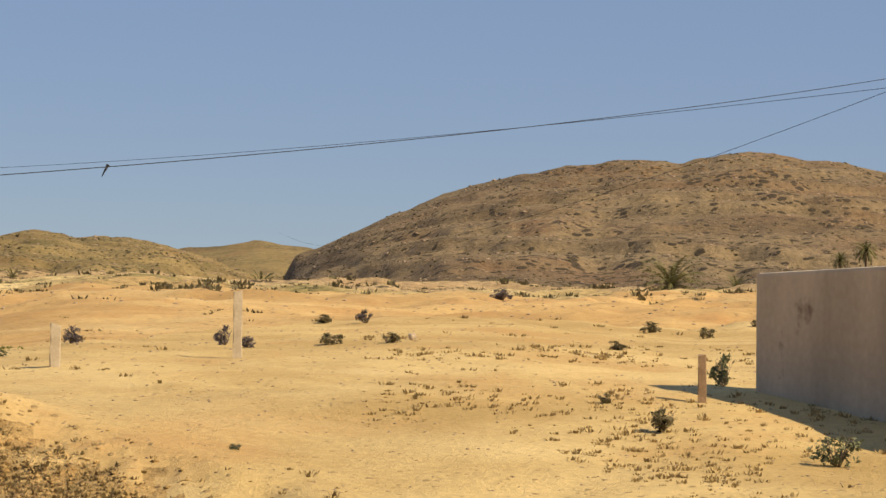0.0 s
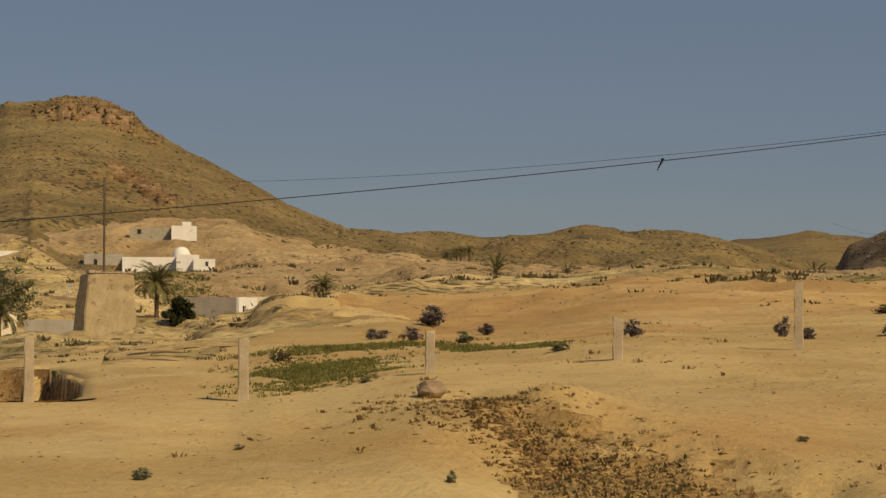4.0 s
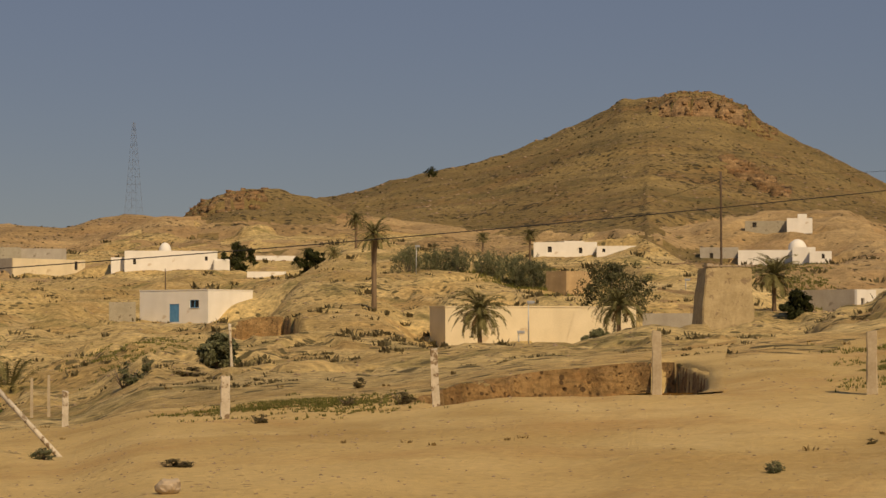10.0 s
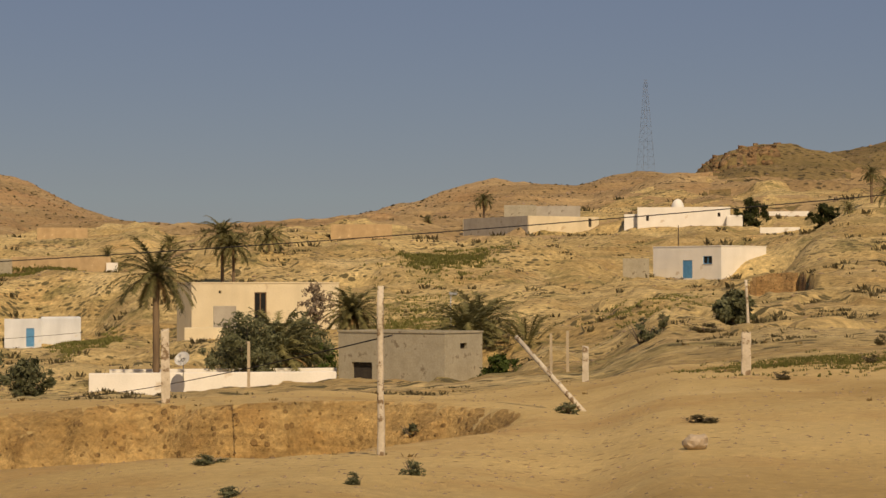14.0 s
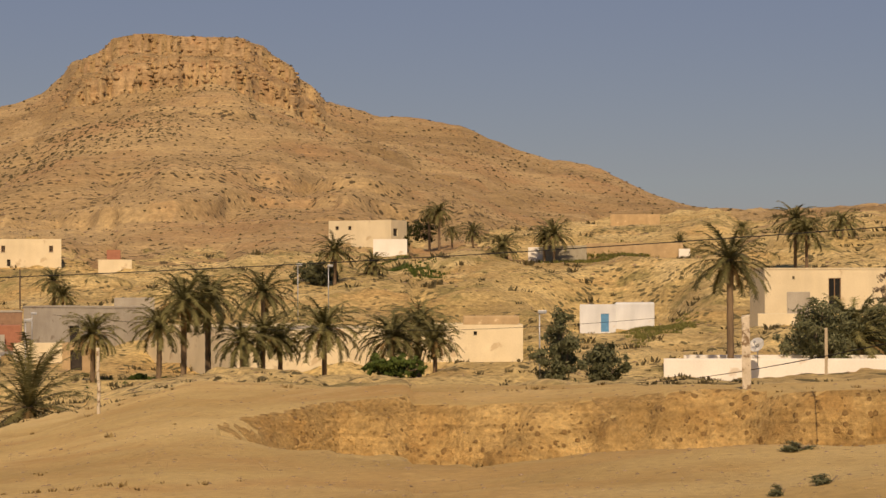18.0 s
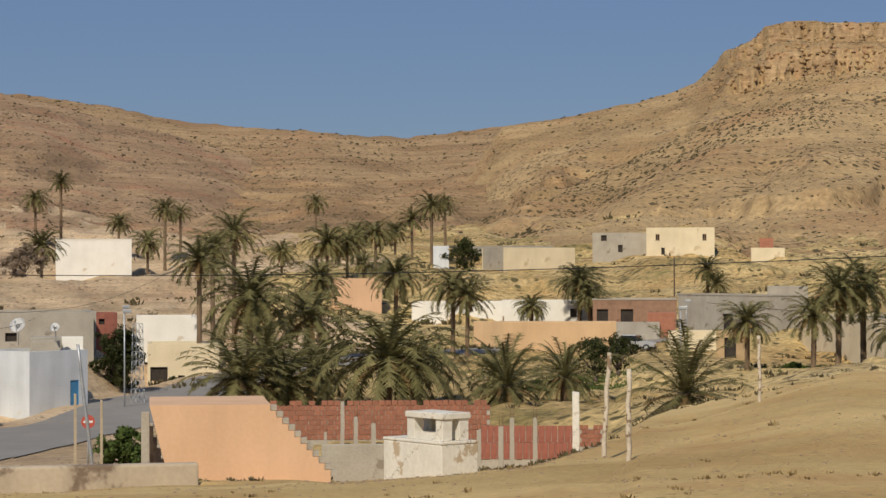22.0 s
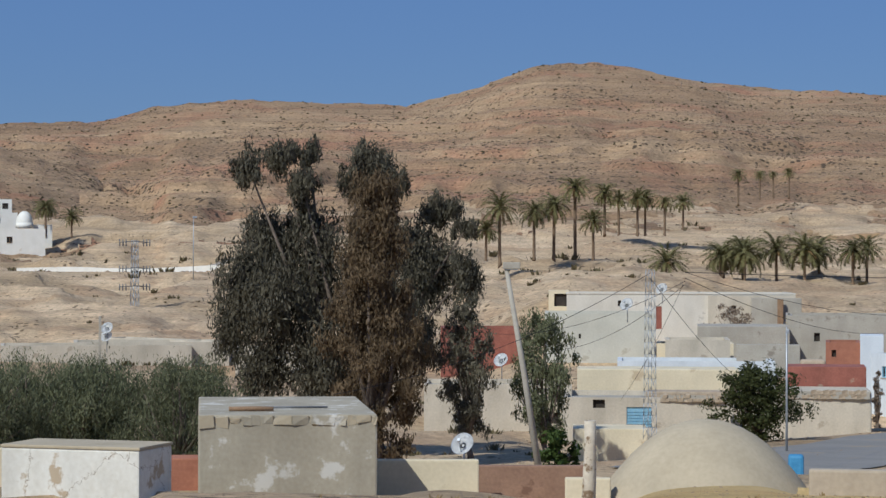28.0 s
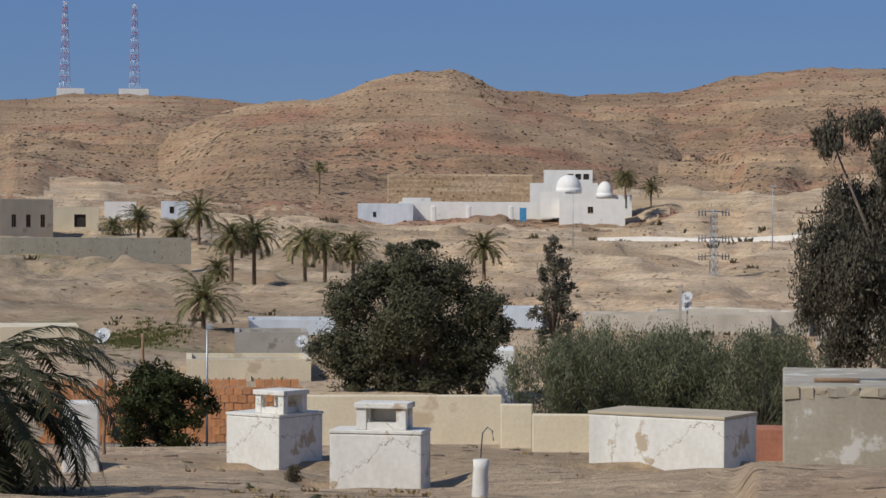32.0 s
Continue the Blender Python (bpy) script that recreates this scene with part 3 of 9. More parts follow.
station(103.9, (30, -1.37), (52, -3.20), (78, -4.97), (113, -6.55), (173, -5.76), (300, -2.18), (420, 4.73), (540, 12.41))
station(111.1, (22, -0.81), (35, -2.10), (61, -3.76), (84, -5.10), (155, -5.42), (260, -3.71), (400, 2.44), (520, 7.91))
station(119.5, (22, -0.80), (33, -1.86), (61, -3.96), (90, -5.56), (146, -5.02), (200, -4.51), (320, 0.53), (400, 3.22), (560, 12.22))
station(150, (22, 0), (50, -2), (100, -3), (200, 4), (600, 30))
station(230, (22, 0), (50, 1), (100, 2), (200, 6), (600, 20))

hill(750, [(-20.96, 43.5), (-13.71, 56.9), (-11.19, 61.3), (-10.10, 64.5), (-9.11, 65.9), (-8.33, 68.0), (-7.59, 68.5), (-6.70, 66.4), (-5.98, 64.5), (-5.41, 65.8), (-4.40, 66.1), (-3.10, 64.3), (-1.66, 60.9), (-0.65, 57.3), (0.36, 52.4), (1.52, 45.6), (2.66, 37.8), (3.09, 35.4), (3.81, 31.9)], "hill_east", "rounded brown stony hill with ledges near its top", HILL_E, 330, 1.15, 2.5)
hill(1500, [(1.21, 61.1), (2.66, 66.3), (3.38, 69.1), (4.11, 70.7), (4.68, 75.0), (5.54, 70.0), (6.54, 67.3), (6.97, 66.4)], "hill_notch", "small distant brown hill in a gap", HILL_A, 900, 1.1, 6.0)
hill(1150, [(4.52, 37.0), (5.51, 42.8), (6.36, 48.4), (7.21, 53.0), (8.35, 57.4), (9.50, 56.6), (10.44, 59.6), (11.52, 54.6), (12.39, 51.4), (13.11, 51.4), (13.69, 55.5), (14.41, 56.9), (14.99, 55.1), (15.57, 56.8), (16.44, 58.2), (17.31, 52.9)], "hill_far_row", "low row of distant brown hills", HILL_A, 520, 1.1, 6.0)
hill(900, [(13.65, 25.5), (14.79, 32.4), (16.21, 43.9), (16.93, 48.0), (18.08, 55.4), (19.23, 64.7), (20.39, 73.9), (21.40, 82.0), (22.12, 90.4), (22.85, 95.3), (23.57, 96.6), (24.01, 95.7), (25.09, 94.1), (25.60, 89.3), (26.46, 83.5), (27.61, 75.7), (28.76, 69.3), (30.03, 65.8), (31.02, 62.7), (31.87, 58.8), (32.70, 56.2), (34.09, 50.3), (36.13, 38.3), (38.41, 21.7)], "hill_cone", "steep conical hill with a rocky cliff crown", HILL_A, 400, 1.3, 0.7, 60.0, (21.2, 24.6, ((0.05, 0.55), (0.5, 0.15)), 0.16))
hill(620, [(31.31, 31.3), (32.76, 37.6), (33.63, 39.9), (34.20, 41.2), (35.07, 40.0), (36.08, 36.0), (36.37, 32.9), (36.66, 31.3), (37.38, 29.0)], "hill_outcrop", "low hill with a dark rock outcrop", HILL_A, 420, 1.2, 4.0, 60.0, (34.0, 36.2, ((0.1, 0.6),), 0.25))
hill(700, [(34.21, 27.2), (35.65, 33.4), (36.81, 36.9), (37.81, 38.0), (38.53, 36.4), (39.39, 32.8), (40.81, 35.0), (41.52, 35.9), (42.51, 32.8), (43.35, 29.5), (44.19, 27.0), (46.26, 19.3), (48.29, 13.9), (49.89, 7.9)], "hill_mast", "low tan hill below a lattice mast", HILL_B, 380, 1.15, 4.0)
hill(850, [(45.89, 10.2), (47.33, 15.6), (48.77, 21.1), (49.64, 23.7), (50.79, 26.6), (51.80, 30.9), (52.81, 38.4), (53.68, 44.4), (54.68, 45.9), (55.40, 49.5), (56.83, 58.0), (57.82, 60.7), (58.96, 62.7), (60.22, 68.2), (60.26, 66.8), (60.70, 72.2), (61.06, 76.1), (61.13, 80.4), (61.92, 88.3), (62.43, 91.1), (63.30, 91.1), (64.45, 91.1), (65.72, 92.1), (66.04, 86.0), (66.76, 82.3), (66.97, 77.4), (67.47, 70.9), (68.33, 65.9), (69.61, 61.5), (71.02, 57.8), (72.42, 54.4)], "hill_mesa", "flat-topped mesa hill ringed by layered cliffs", HILL_B, 330, 1.3, 12.0, 70.0, (60.0, 67.0, ((0.02, 0.40), (0.30, 0.08), (0.55, 0.28)), 0.28))
hill(590, [(51.69, 4.2), (53.81, 13.1), (56.66, 24.4), (59.54, 34.9), (61.71, 41.7), (63.88, 45.4), (65.32, 44.2), (66.76, 40.1), (68.19, 34.2), (69.61, 27.0), (71.02, 20.5), (72.41, 15.2), (75.85, 4.7), (78.12, -2.4)], "hill_spur", "stony spur running down from the mesa", HILL_B, 335, 1.15, 8.0, 45.0)
hill(1250, [(65.22, 98.7), (67.16, 99.4), (68.70, 91.2), (69.41, 87.7), (70.83, 82.3), (72.25, 78.8), (73.69, 75.2), (74.84, 72.8), (75.99, 72.9), (77.15, 75.2), (78.02, 76.8), (79.46, 79.9), (80.91, 84.0), (82.35, 89.2), (83.21, 91.6), (84.65, 96.1), (85.79, 96.9), (86.92, 99.7), (87.63, 99.5), (88.61, 100.0), (89.45, 97.0)], "hill_saddle", "long smooth saddle between two hills", HILL_D, 420, 1.5, 8.0, 90.0)
hill(1000, [(78.71, 49.1), (80.70, 59.2), (83.41, 70.9), (86.19, 78.9), (87.59, 81.7), (89.01, 84.4), (90.15, 85.8), (91.44, 89.7), (92.45, 92.8), (93.17, 93.1), (93.89, 91.1), (94.76, 86.6), (95.77, 81.5), (96.78, 77.9), (97.36, 74.6), (98.52, 75.8), (100.25, 75.6), (101.69, 76.4), (102.97, 73.9), (103.83, 72.5), (105.10, 66.7), (106.37, 65.7), (107.63, 63.6), (109.02, 65.7), (111.74, 67.8)], "hill_rose", "broad reddish stony hill with a rounded summit", HILL_C, 400, 1.3, 8.0, 70.0)
hill(680, [(105.16, 28.8), (107.31, 36.5), (108.61, 41.6), (109.48, 44.9), (109.9, 47.6), (110.35, 50.6), (110.92, 52.0), (111.79, 52.0), (112.37, 50.9), (113.09, 48.3), (113.81, 44.3), (114.39, 42.5), (115.25, 42.5), (116.25, 41.2), (118.11, 33.3)], "hill_knob", "rounded reddish knob hill with a rocky edge", HILL_C, 420, 1.15, 5.0)
hill(950, [(112.36, 46.5), (114.39, 55.9), (116.25, 58.5), (117.54, 60.7), (118.40, 60.6), (120.52, 60.8), (121.50, 58.9), (122.34, 57.3), (125.09, 54.9), (129.10, 52.5), (134.17, 43.9)], "hill_towers", "brown ridge carrying two antenna towers", HILL_C, 430, 1.3, 6.0)
hill(900, [(140, 5), (170, 60), (210, 50), (250, 70), (300, 50), (330, 60), (346, 40)], "hill_behind", "plain brown hills closing the valley", HILL_B, 400)

level(27.38, 194, 0.35, 2.71)
level(23.97, 207, 0.64, 0.68)
level(26.52, 271, 5.90, 0.58)
level(26.60, 403, 14.86, 0.81)
level(21.54, 423, 13.70, 0.69)
level(20.57, 419, 13.98, 0.29)
level(20.16, 417, 13.80, 0.27)
level(21.52, 471, 22.38, 0.53)
level(20.68, 468, 22.10, 0.32)
level(19.83, 251, 3.75, 1.05)
level(18.34, 266, 4.93, 0.61)
level(16.78, 276, 5.57, 0.70)
level(22.70, 430, 14.37, 0.48)
level(36.01, 280, 2.74, 1.46)
level(37.78, 281, 3.17, 0.33)
level(36.66, 372, 11.87, 1.17)
level(37.98, 373, 12.20, 0.18)
level(34.23, 358, 10.02, 0.50)
level(34.01, 403, 14.30, 0.51)
level(40.55, 376, 10.49, 1.79)
level(39.83, 390, 14.14, 0.56)
level(44.87, 360, 9.54, 0.78)
level(47.46, 205, -1.97, 2.11)
level(48.35, 198, -1.85, 0.29)
level(48.78, 196, -2.69, 0.58)
level(48.62, 132, -4.64, 3.13)
level(48.37, 141, -4.53, 2.88)
level(43.64, 135, -4.55, 1.90)
level(53.40, 263, -5.04, 0.46)
level(52.45, 265, -4.51, 0.50)
level(54.97, 342, 4.08, 0.19)
level(54.23, 340, 3.55, 0.56)
level(52.45, 345, 4.60, 1.23)
level(51.18, 342, 4.19, 0.14)
level(52.43, 439, 11.56, 0.63)
level(59.26, 342, 6.16, 1.01)
level(58.69, 331, 4.36, 0.43)
level(67.88, 322, 2.80, 0.86)
level(69.41, 326, 3.15, 0.70)
level(65.67, 324, 2.12, 0.42)
level(72.18, 331, 1.07, 1.10)
level(61.87, 191, -6.87, 3.76)
level(56.72, 194, -5.68, 1.41)
level(66.42, 218, -5.10, 1.61)
level(65.18, 235, -2.64, 0.51)
level(69.05, 233, -4.47, 1.06)
level(72.08, 210, -6.03, 3.80)
level(72.19, 243, -4.38, 1.09)
level(67.50, 214, -6.29, 0.69)
level(50.69, 132, -4.70, 1.09)
level(71.33, 219, -6.29, 1.82)
level(68.99, 222, -6.03, 0.58)
level(72.91, 251, -4.85, 1.81)
level(82.77, 323, 0.41, 0.95)
level(76.10, 257, -3.39, 0.62)
level(71.72, 321, 1.20, 1.21)
level(73.95, 324, 1.36, 0.20)
level(74.24, 57, -3.44, 1.23)
level(79.06, 69, -4.64, 2.29)
level(84.27, 156, -9.07, 1.40)
level(85.62, 163, -7.75, 0.29)
level(87.43, 132, -8.14, 1.75)
level(85.27, 179, -4.45, 2.53)
level(88.85, 172, -5.63, 1.16)
level(82.47, 187, -4.56, 0.30)
level(80.94, 212, -5.83, 0.76)
level(80.51, 203, -9.66, 0.90)
level(79.97, 218, -8.61, 0.36)
level(83.68, 52, -3.24, 3.60)
level(90.42, 194, -4.48, 2.89)
level(93.48, 199, -1.93, 0.26)
level(91.50, 163, -5.31, 2.37)
level(89.96, 156, -4.83, 0.82)
level(90.02, 147, -6.28, 1.99)
level(85.22, 176, -5.89, 2.47)
level(91.28, 123, -7.71, 2.13)
level(92.18, 111, -7.62, 0.94)
level(94.19, 57, -3.98, 1.46)
level(96.90, 55, -3.87, 1.37)
level(92.76, 52, -3.51, 0.58)
level(100.37, 51, -3.27, 2.26)
level(105.34, 48, -3.05, 2.17)
level(112.71, 43, -2.98, 1.29)
level(115.37, 51, -3.38, 1.24)
level(120.21, 44, -2.66, 0.46)
level(112.19, 69, -4.48, 2.55)
level(109.26, 64, -4.12, 0.41)
level(108.01, 62, -4.03, 0.85)
level(103.00, 53, -3.30, 0.45)
level(112.61, 437, 3.77, 0.71)
level(110.26, 441, 4.37, 2.03)
level(107.33, 429, 3.43, 0.84)
level(104.75, 381, 0.97, 2.14)
level(122.09, 301, 1.59, 1.10)
level(120.47, 316, 2.24, 0.58)
level(119.34, 331, 4.60, 0.40)
level(117.98, 331, 3.98, 0.34)
level(121.13, 271, -0.66, 2.39)
level(114.99, 156, -5.06, 1.10)
level(115.50, 139, -5.46, 0.94)
level(116.08, 121, -5.98, 1.58)
level(121.76, 125, -4.36, 0.98)
level(109.67, 107, -6.11, 0.36)
level(103.43, 176, -5.82, 1.74)
level(109.11, 172, -4.83, 0.51)
level(100.84, 165, -6.17, 0.87)
level(95.03, 128, -7.43, 1.88)
level(108.06, 172, -5.40, 2.39)
level(103.86, 174, -5.50, 1.95)
level(75.63, 114, -7.02, 2.92)
level(70.16, 91, -5.55, 0.30)
level(71.73, 101, -6.93, 1.30)
level(117.98, 80, -5.56, 3.31)
level(87.53, 75, -4.86, 0.20)

AZ = np.unique(np.concatenate([np.arange(-13, 123.5, 0.15), np.arange(20.0, 25.5, 0.075), np.arange(33.6, 36.6, 0.075), np.arange(58.5, 68.0, 0.075), np.arange(124, 347, 2.0)]).round(4))
RINGS = np.concatenate([[0.02, 3, 6, 9, 12, 14, 16], np.arange(17, 58, 0.28), np.geomspace(58.3, 320, 210), np.geomspace(322, 1320, 270), np.geomspace(1340, 4600, 12)])
COLS, ROWS_N = len(AZ), len(RINGS)
order = sorted(STATIONS, key=lambda s: s[0])
LR = np.log(RINGS)
prof = []
for s_az, knots in order:
    kr = np.log([5.0] + [k[0] for k in knots])
    kz = [0.0] + [k[1] for k in knots]
    prof.append(np.interp(LR, kr, kz))
prof = np.array([prof[-1]] + prof + [prof[0]])
s_az = np.array([order[-1][0] - 360] + [s[0] for s in order] + [order[0][0] + 360])
for k in range(2):
    prof[:, 1:-1] = 0.25 * prof[:, :-2] + 0.5 * prof[:, 1:-1] + 0.25 * prof[:, 2:]
ii = np.clip(np.searchsorted(s_az, AZ) - 1, 0, len(s_az) - 2)
ww = smooth((AZ - s_az[ii]) / (s_az[ii + 1] - s_az[ii]))[:, None]
BASE = prof[ii] * (1 - ww) + prof[ii + 1] * ww
GX, GY = np.cos(np.radians(AZ))[:, None] * RINGS, np.sin(np.radians(AZ))[:, None] * RINGS
near = smooth((RINGS - 8) / 15)[None, :]
BASE += near * (fbm(GX / 9, GY / 9, 4, 3) * np.clip(RINGS * 0.007, 0.18, 2.0)[None, :] + fbm(GX / 1.3, GY / 1.3, 3, 9) * 0.13)
far_on = smooth((RINGS - 75) / 60)[None, :]
BASE += far_on * (0.12 - np.abs(fbm(GX / 26, GY / 26, 4, 13))) * np.clip(RINGS * 0.022, 0, 6)[None, :]
# lumps and gullies of the middle slopes
LUMP = smooth((RINGS - 46) / 40)[None, :] * RINGS[None, :] * (AZ < 123)[:, None] * (1 - smooth((AZ - 78) / 4)[:, None] * (1 - smooth((RINGS - 165) / 30))[None, :])
la, lr = AZ[:, None] + 0 * GX, LR[None, :] + 0 * GX
BASE += LUMP * (fbm(la / 1.5, lr / 0.06, 4, 71) * 0.0065 - np.abs(fbm(la / 2.6 + lr * 3, lr / 0.16, 4, 73)) * 0.009 + 0.0018)
LUMP = LUMP * smooth((AZ - 13) / 6)[:, None]
BASE += LUMP * (fbm(la / 0.7, lr / 0.035, 4, 75) * 0.0024 - np.abs(fbm(la / 2.0 - lr * 5, lr / 0.11, 3, 76)) * 0.008 + 0.0016)
tier = BASE / np.clip(RINGS * 0.011, 0.9, 3.2)[None, :] + fbm(la / 2.2, lr / 0.14, 4, 78) * 3.0
part_of = tier - np.floor(tier)
BASE += smooth((RINGS - 60) / 30)[None, :] * (LUMP > 0.2 * RINGS[None, :]) * np.clip(RINGS * 0.011, 0.9, 3.2)[None, :] * 0.42 * smooth(fbm(la / 3.0, lr / 0.2, 3, 79) * 4 + 0.5) * (smooth(part_of / 0.3) - part_of)
num, den = np.zeros_like(BASE), np.zeros_like(BASE)
for l_az, l_r, l_z, half in LEVELS:
    c, k = int(np.abs(AZ - l_az).argmin()), int(np.abs(RINGS - l_r).argmin())
    wt = np.exp(-(np.maximum(np.abs(AZ - l_az) - half, 0) / 0.9) ** 2)[:, None] * np.exp(-((LR - math.log(l_r)) / 0.07) ** 2)[None, :]
    num += wt * (l_z - BASE[c, k])
    den += wt
BASE = BASE + num / np.maximum(den, 1.0)
for l_az, l_r, l_z, half in LEVELS:
    # the ground falls clear in front of each building's foot
    clear = 1.7 + (l_z - 1.7) * RINGS / (l_r - 1.0) - 0.1
    reach = ((RINGS > l_r * 0.72) & (RINGS < l_r - 0.5))[None, :]
    wt = np.exp(-(np.maximum(np.abs(AZ - l_az) - half, 0) / 0.8) ** 2)[:, None]
    BASE = np.where(reach, BASE + np.minimum(clear[None, :] - BASE, 0) * wt, BASE)

OWNER = np.full((COLS, ROWS_N), -1)
Z = BASE.copy()


def carve(azs, r0s, r1s, depth, soft=0.5):
    """A ditch between two edges, each given along the azimuths."""
    inside = (AZ > azs[0]) & (AZ < azs[-1])
    wob = fbm(GX * 0.45, GY * 0.45, 4, 5) * 2.6
    a0, a1 = np.interp(AZ, azs, r0s)[:, None] + wob, np.interp(AZ, azs, r1s)[:, None] + wob * 1.4
    dd = np.interp(AZ, azs, depth)[:, None]
    edge = fbm(GX * 1.1, GY * 1.1, 4, 21) * 1.5 + fbm(GX * 3.0, GY * 3.0, 3, 22) * 0.45
    cut = smooth((RINGS[None, :] - a0 + edge * 0.4) / (soft * 4)) * (1 - smooth((RINGS[None, :] - a1 + edge) / soft))
    clods = (fbm(GX * 1.9, GY * 1.9, 3, 31) * 0.9 + fbm(GX * 2.7, GY * 2.7, 3, 33) * 0.6) * 4 * cut * (1 - cut)
    return np.where(inside[:, None], (cut + clods * 0.35) * dd, 0.0)


CUT = carve((40.5, 42.5, 45, 50, 56, 60, 63), (29, 26.5, 25, 24, 25.5, 27, 29), (30.5, 33, 34.5, 35, 35.5, 36, 33), (0.2, 0.8, 1.5, 1.7, 1.6, 1.1, 0.1), 1.7)
CUT += carve((23.1, 23.9, 26, 29, 30.4), (40.0, 38, 38, 38.5, 40), (43, 48.5, 49.5, 48, 43), (0.1, 2.5, 2.7, 2.0, 0.1), 0.9)
CUT += carve((33.4, 33.8, 34.8, 35.2), (160, 160, 160, 160), (172, 177, 177, 172), (0.3, 6.5, 6.5, 0.3), 2.0)
Z -= CUT
# the broken face of the near sand heap
HEAP_AZ, HEAP_R = (3.2, 4.7, 7.6, 11.1, 12.8, 14.5), (21.5, 22.0, 24.0, 27.0, 29.0, 30.5)
lip = np.interp(AZ, HEAP_AZ, HEAP_R)[:, None] + fbm(GX * 0.7, GY * 0.7, 4, 17) * 3.2
on = (smooth((AZ - 2.6) / 2.5) * (1 - smooth((AZ - 10.5) / 4.5)))[:, None]
face = (1 - smooth((RINGS[None, :] - lip) / 2.6)) * smooth((RINGS[None, :] - lip + 8) / 5)
HEAP = on * face * 0.42
Z -= HEAP
Z += on * np.exp(-((RINGS[None, :] - lip + 1.0) / 2.2) ** 2) * (fbm(GX * 1.6, GY * 1.6, 4, 41) * 0.55 + np.abs(fbm(GX * 3.6, GY * 3.6, 3, 43)) * 0.25)
Z += 0.5 * np.exp(-((AZ[:, None] - 11.9) / 2.3) ** 2 - ((RINGS[None, :] - 28.4 - fbm(GX, GY, 3, 47) * 1.5) / 1.9) ** 2)
# the crest line of the near sand ridge, and open ground behind it
ridge = 1.7 - np.tan(np.radians(np.interp(AZ, (65.3, 66.9, 68.65, 70.0, 71.7, 73.2, 76.5, 79.0), (2.85, 3.2, 3.85, 4.58, 5.1, 5.25, 5.5, 5.5))))[:, None] * RINGS[None, :]
on = (smooth((AZ - 66.5) / 2) * (1 - smooth((AZ - 76.5) / 1.5)))[:, None] * (smooth((RINGS - 24) / 6) * (1 - smooth((RINGS - 104) / 8)))[None, :]
Z += np.minimum(ridge - Z, 0) * on
# the road bed
ROAD = [(89.5, 80), (88, 88), (86.6, 98), (85.2, 110), (83.9, 124), (82.6, 140), (81.2, 162), (79, 185), (76, 200), (72, 215), (68, 222), (64, 226)]
rx, ry = [np.interp(np.linspace(0, len(ROAD) - 1, 160), np.arange(len(ROAD)), q) for q in ([p[1] * math.cos(radians(p[0])) for p in ROAD], [p[1] * math.sin(radians(p[0])) for p in ROAD])]
rz = np.array([Z[int(np.abs(AZ - math.degrees(math.atan2(y, x))).argmin()), int(np.abs(RINGS - math.hypot(x, y)).argmin())] for x, y in zip(rx, ry)])
rz = np.convolve(np.pad(rz, 10, mode="edge"), np.ones(21) / 21, "valid")
c_in, k_in = np.nonzero((AZ > 62) & (AZ < 93))[0], np.nonzero((RINGS > 70) & (RINGS < 245))[0]
bx, by = GX[np.ix_(c_in, k_in)], GY[np.ix_(c_in, k_in)]
gap, bed = np.full(bx.shape, 1e9), np.zeros(bx.shape)
for x, y, z in zip(rx, ry, rz):
    d = np.hypot(bx - x, by - y)
    bed = np.where(d < gap, z, bed)
    gap = np.minimum(gap, d)
blend = 1 - smooth((gap - 5.0) / 4.0)
Z[np.ix_(c_in, k_in)] = Z[np.ix_(c_in, k_in)] * (1 - blend) + bed * blend
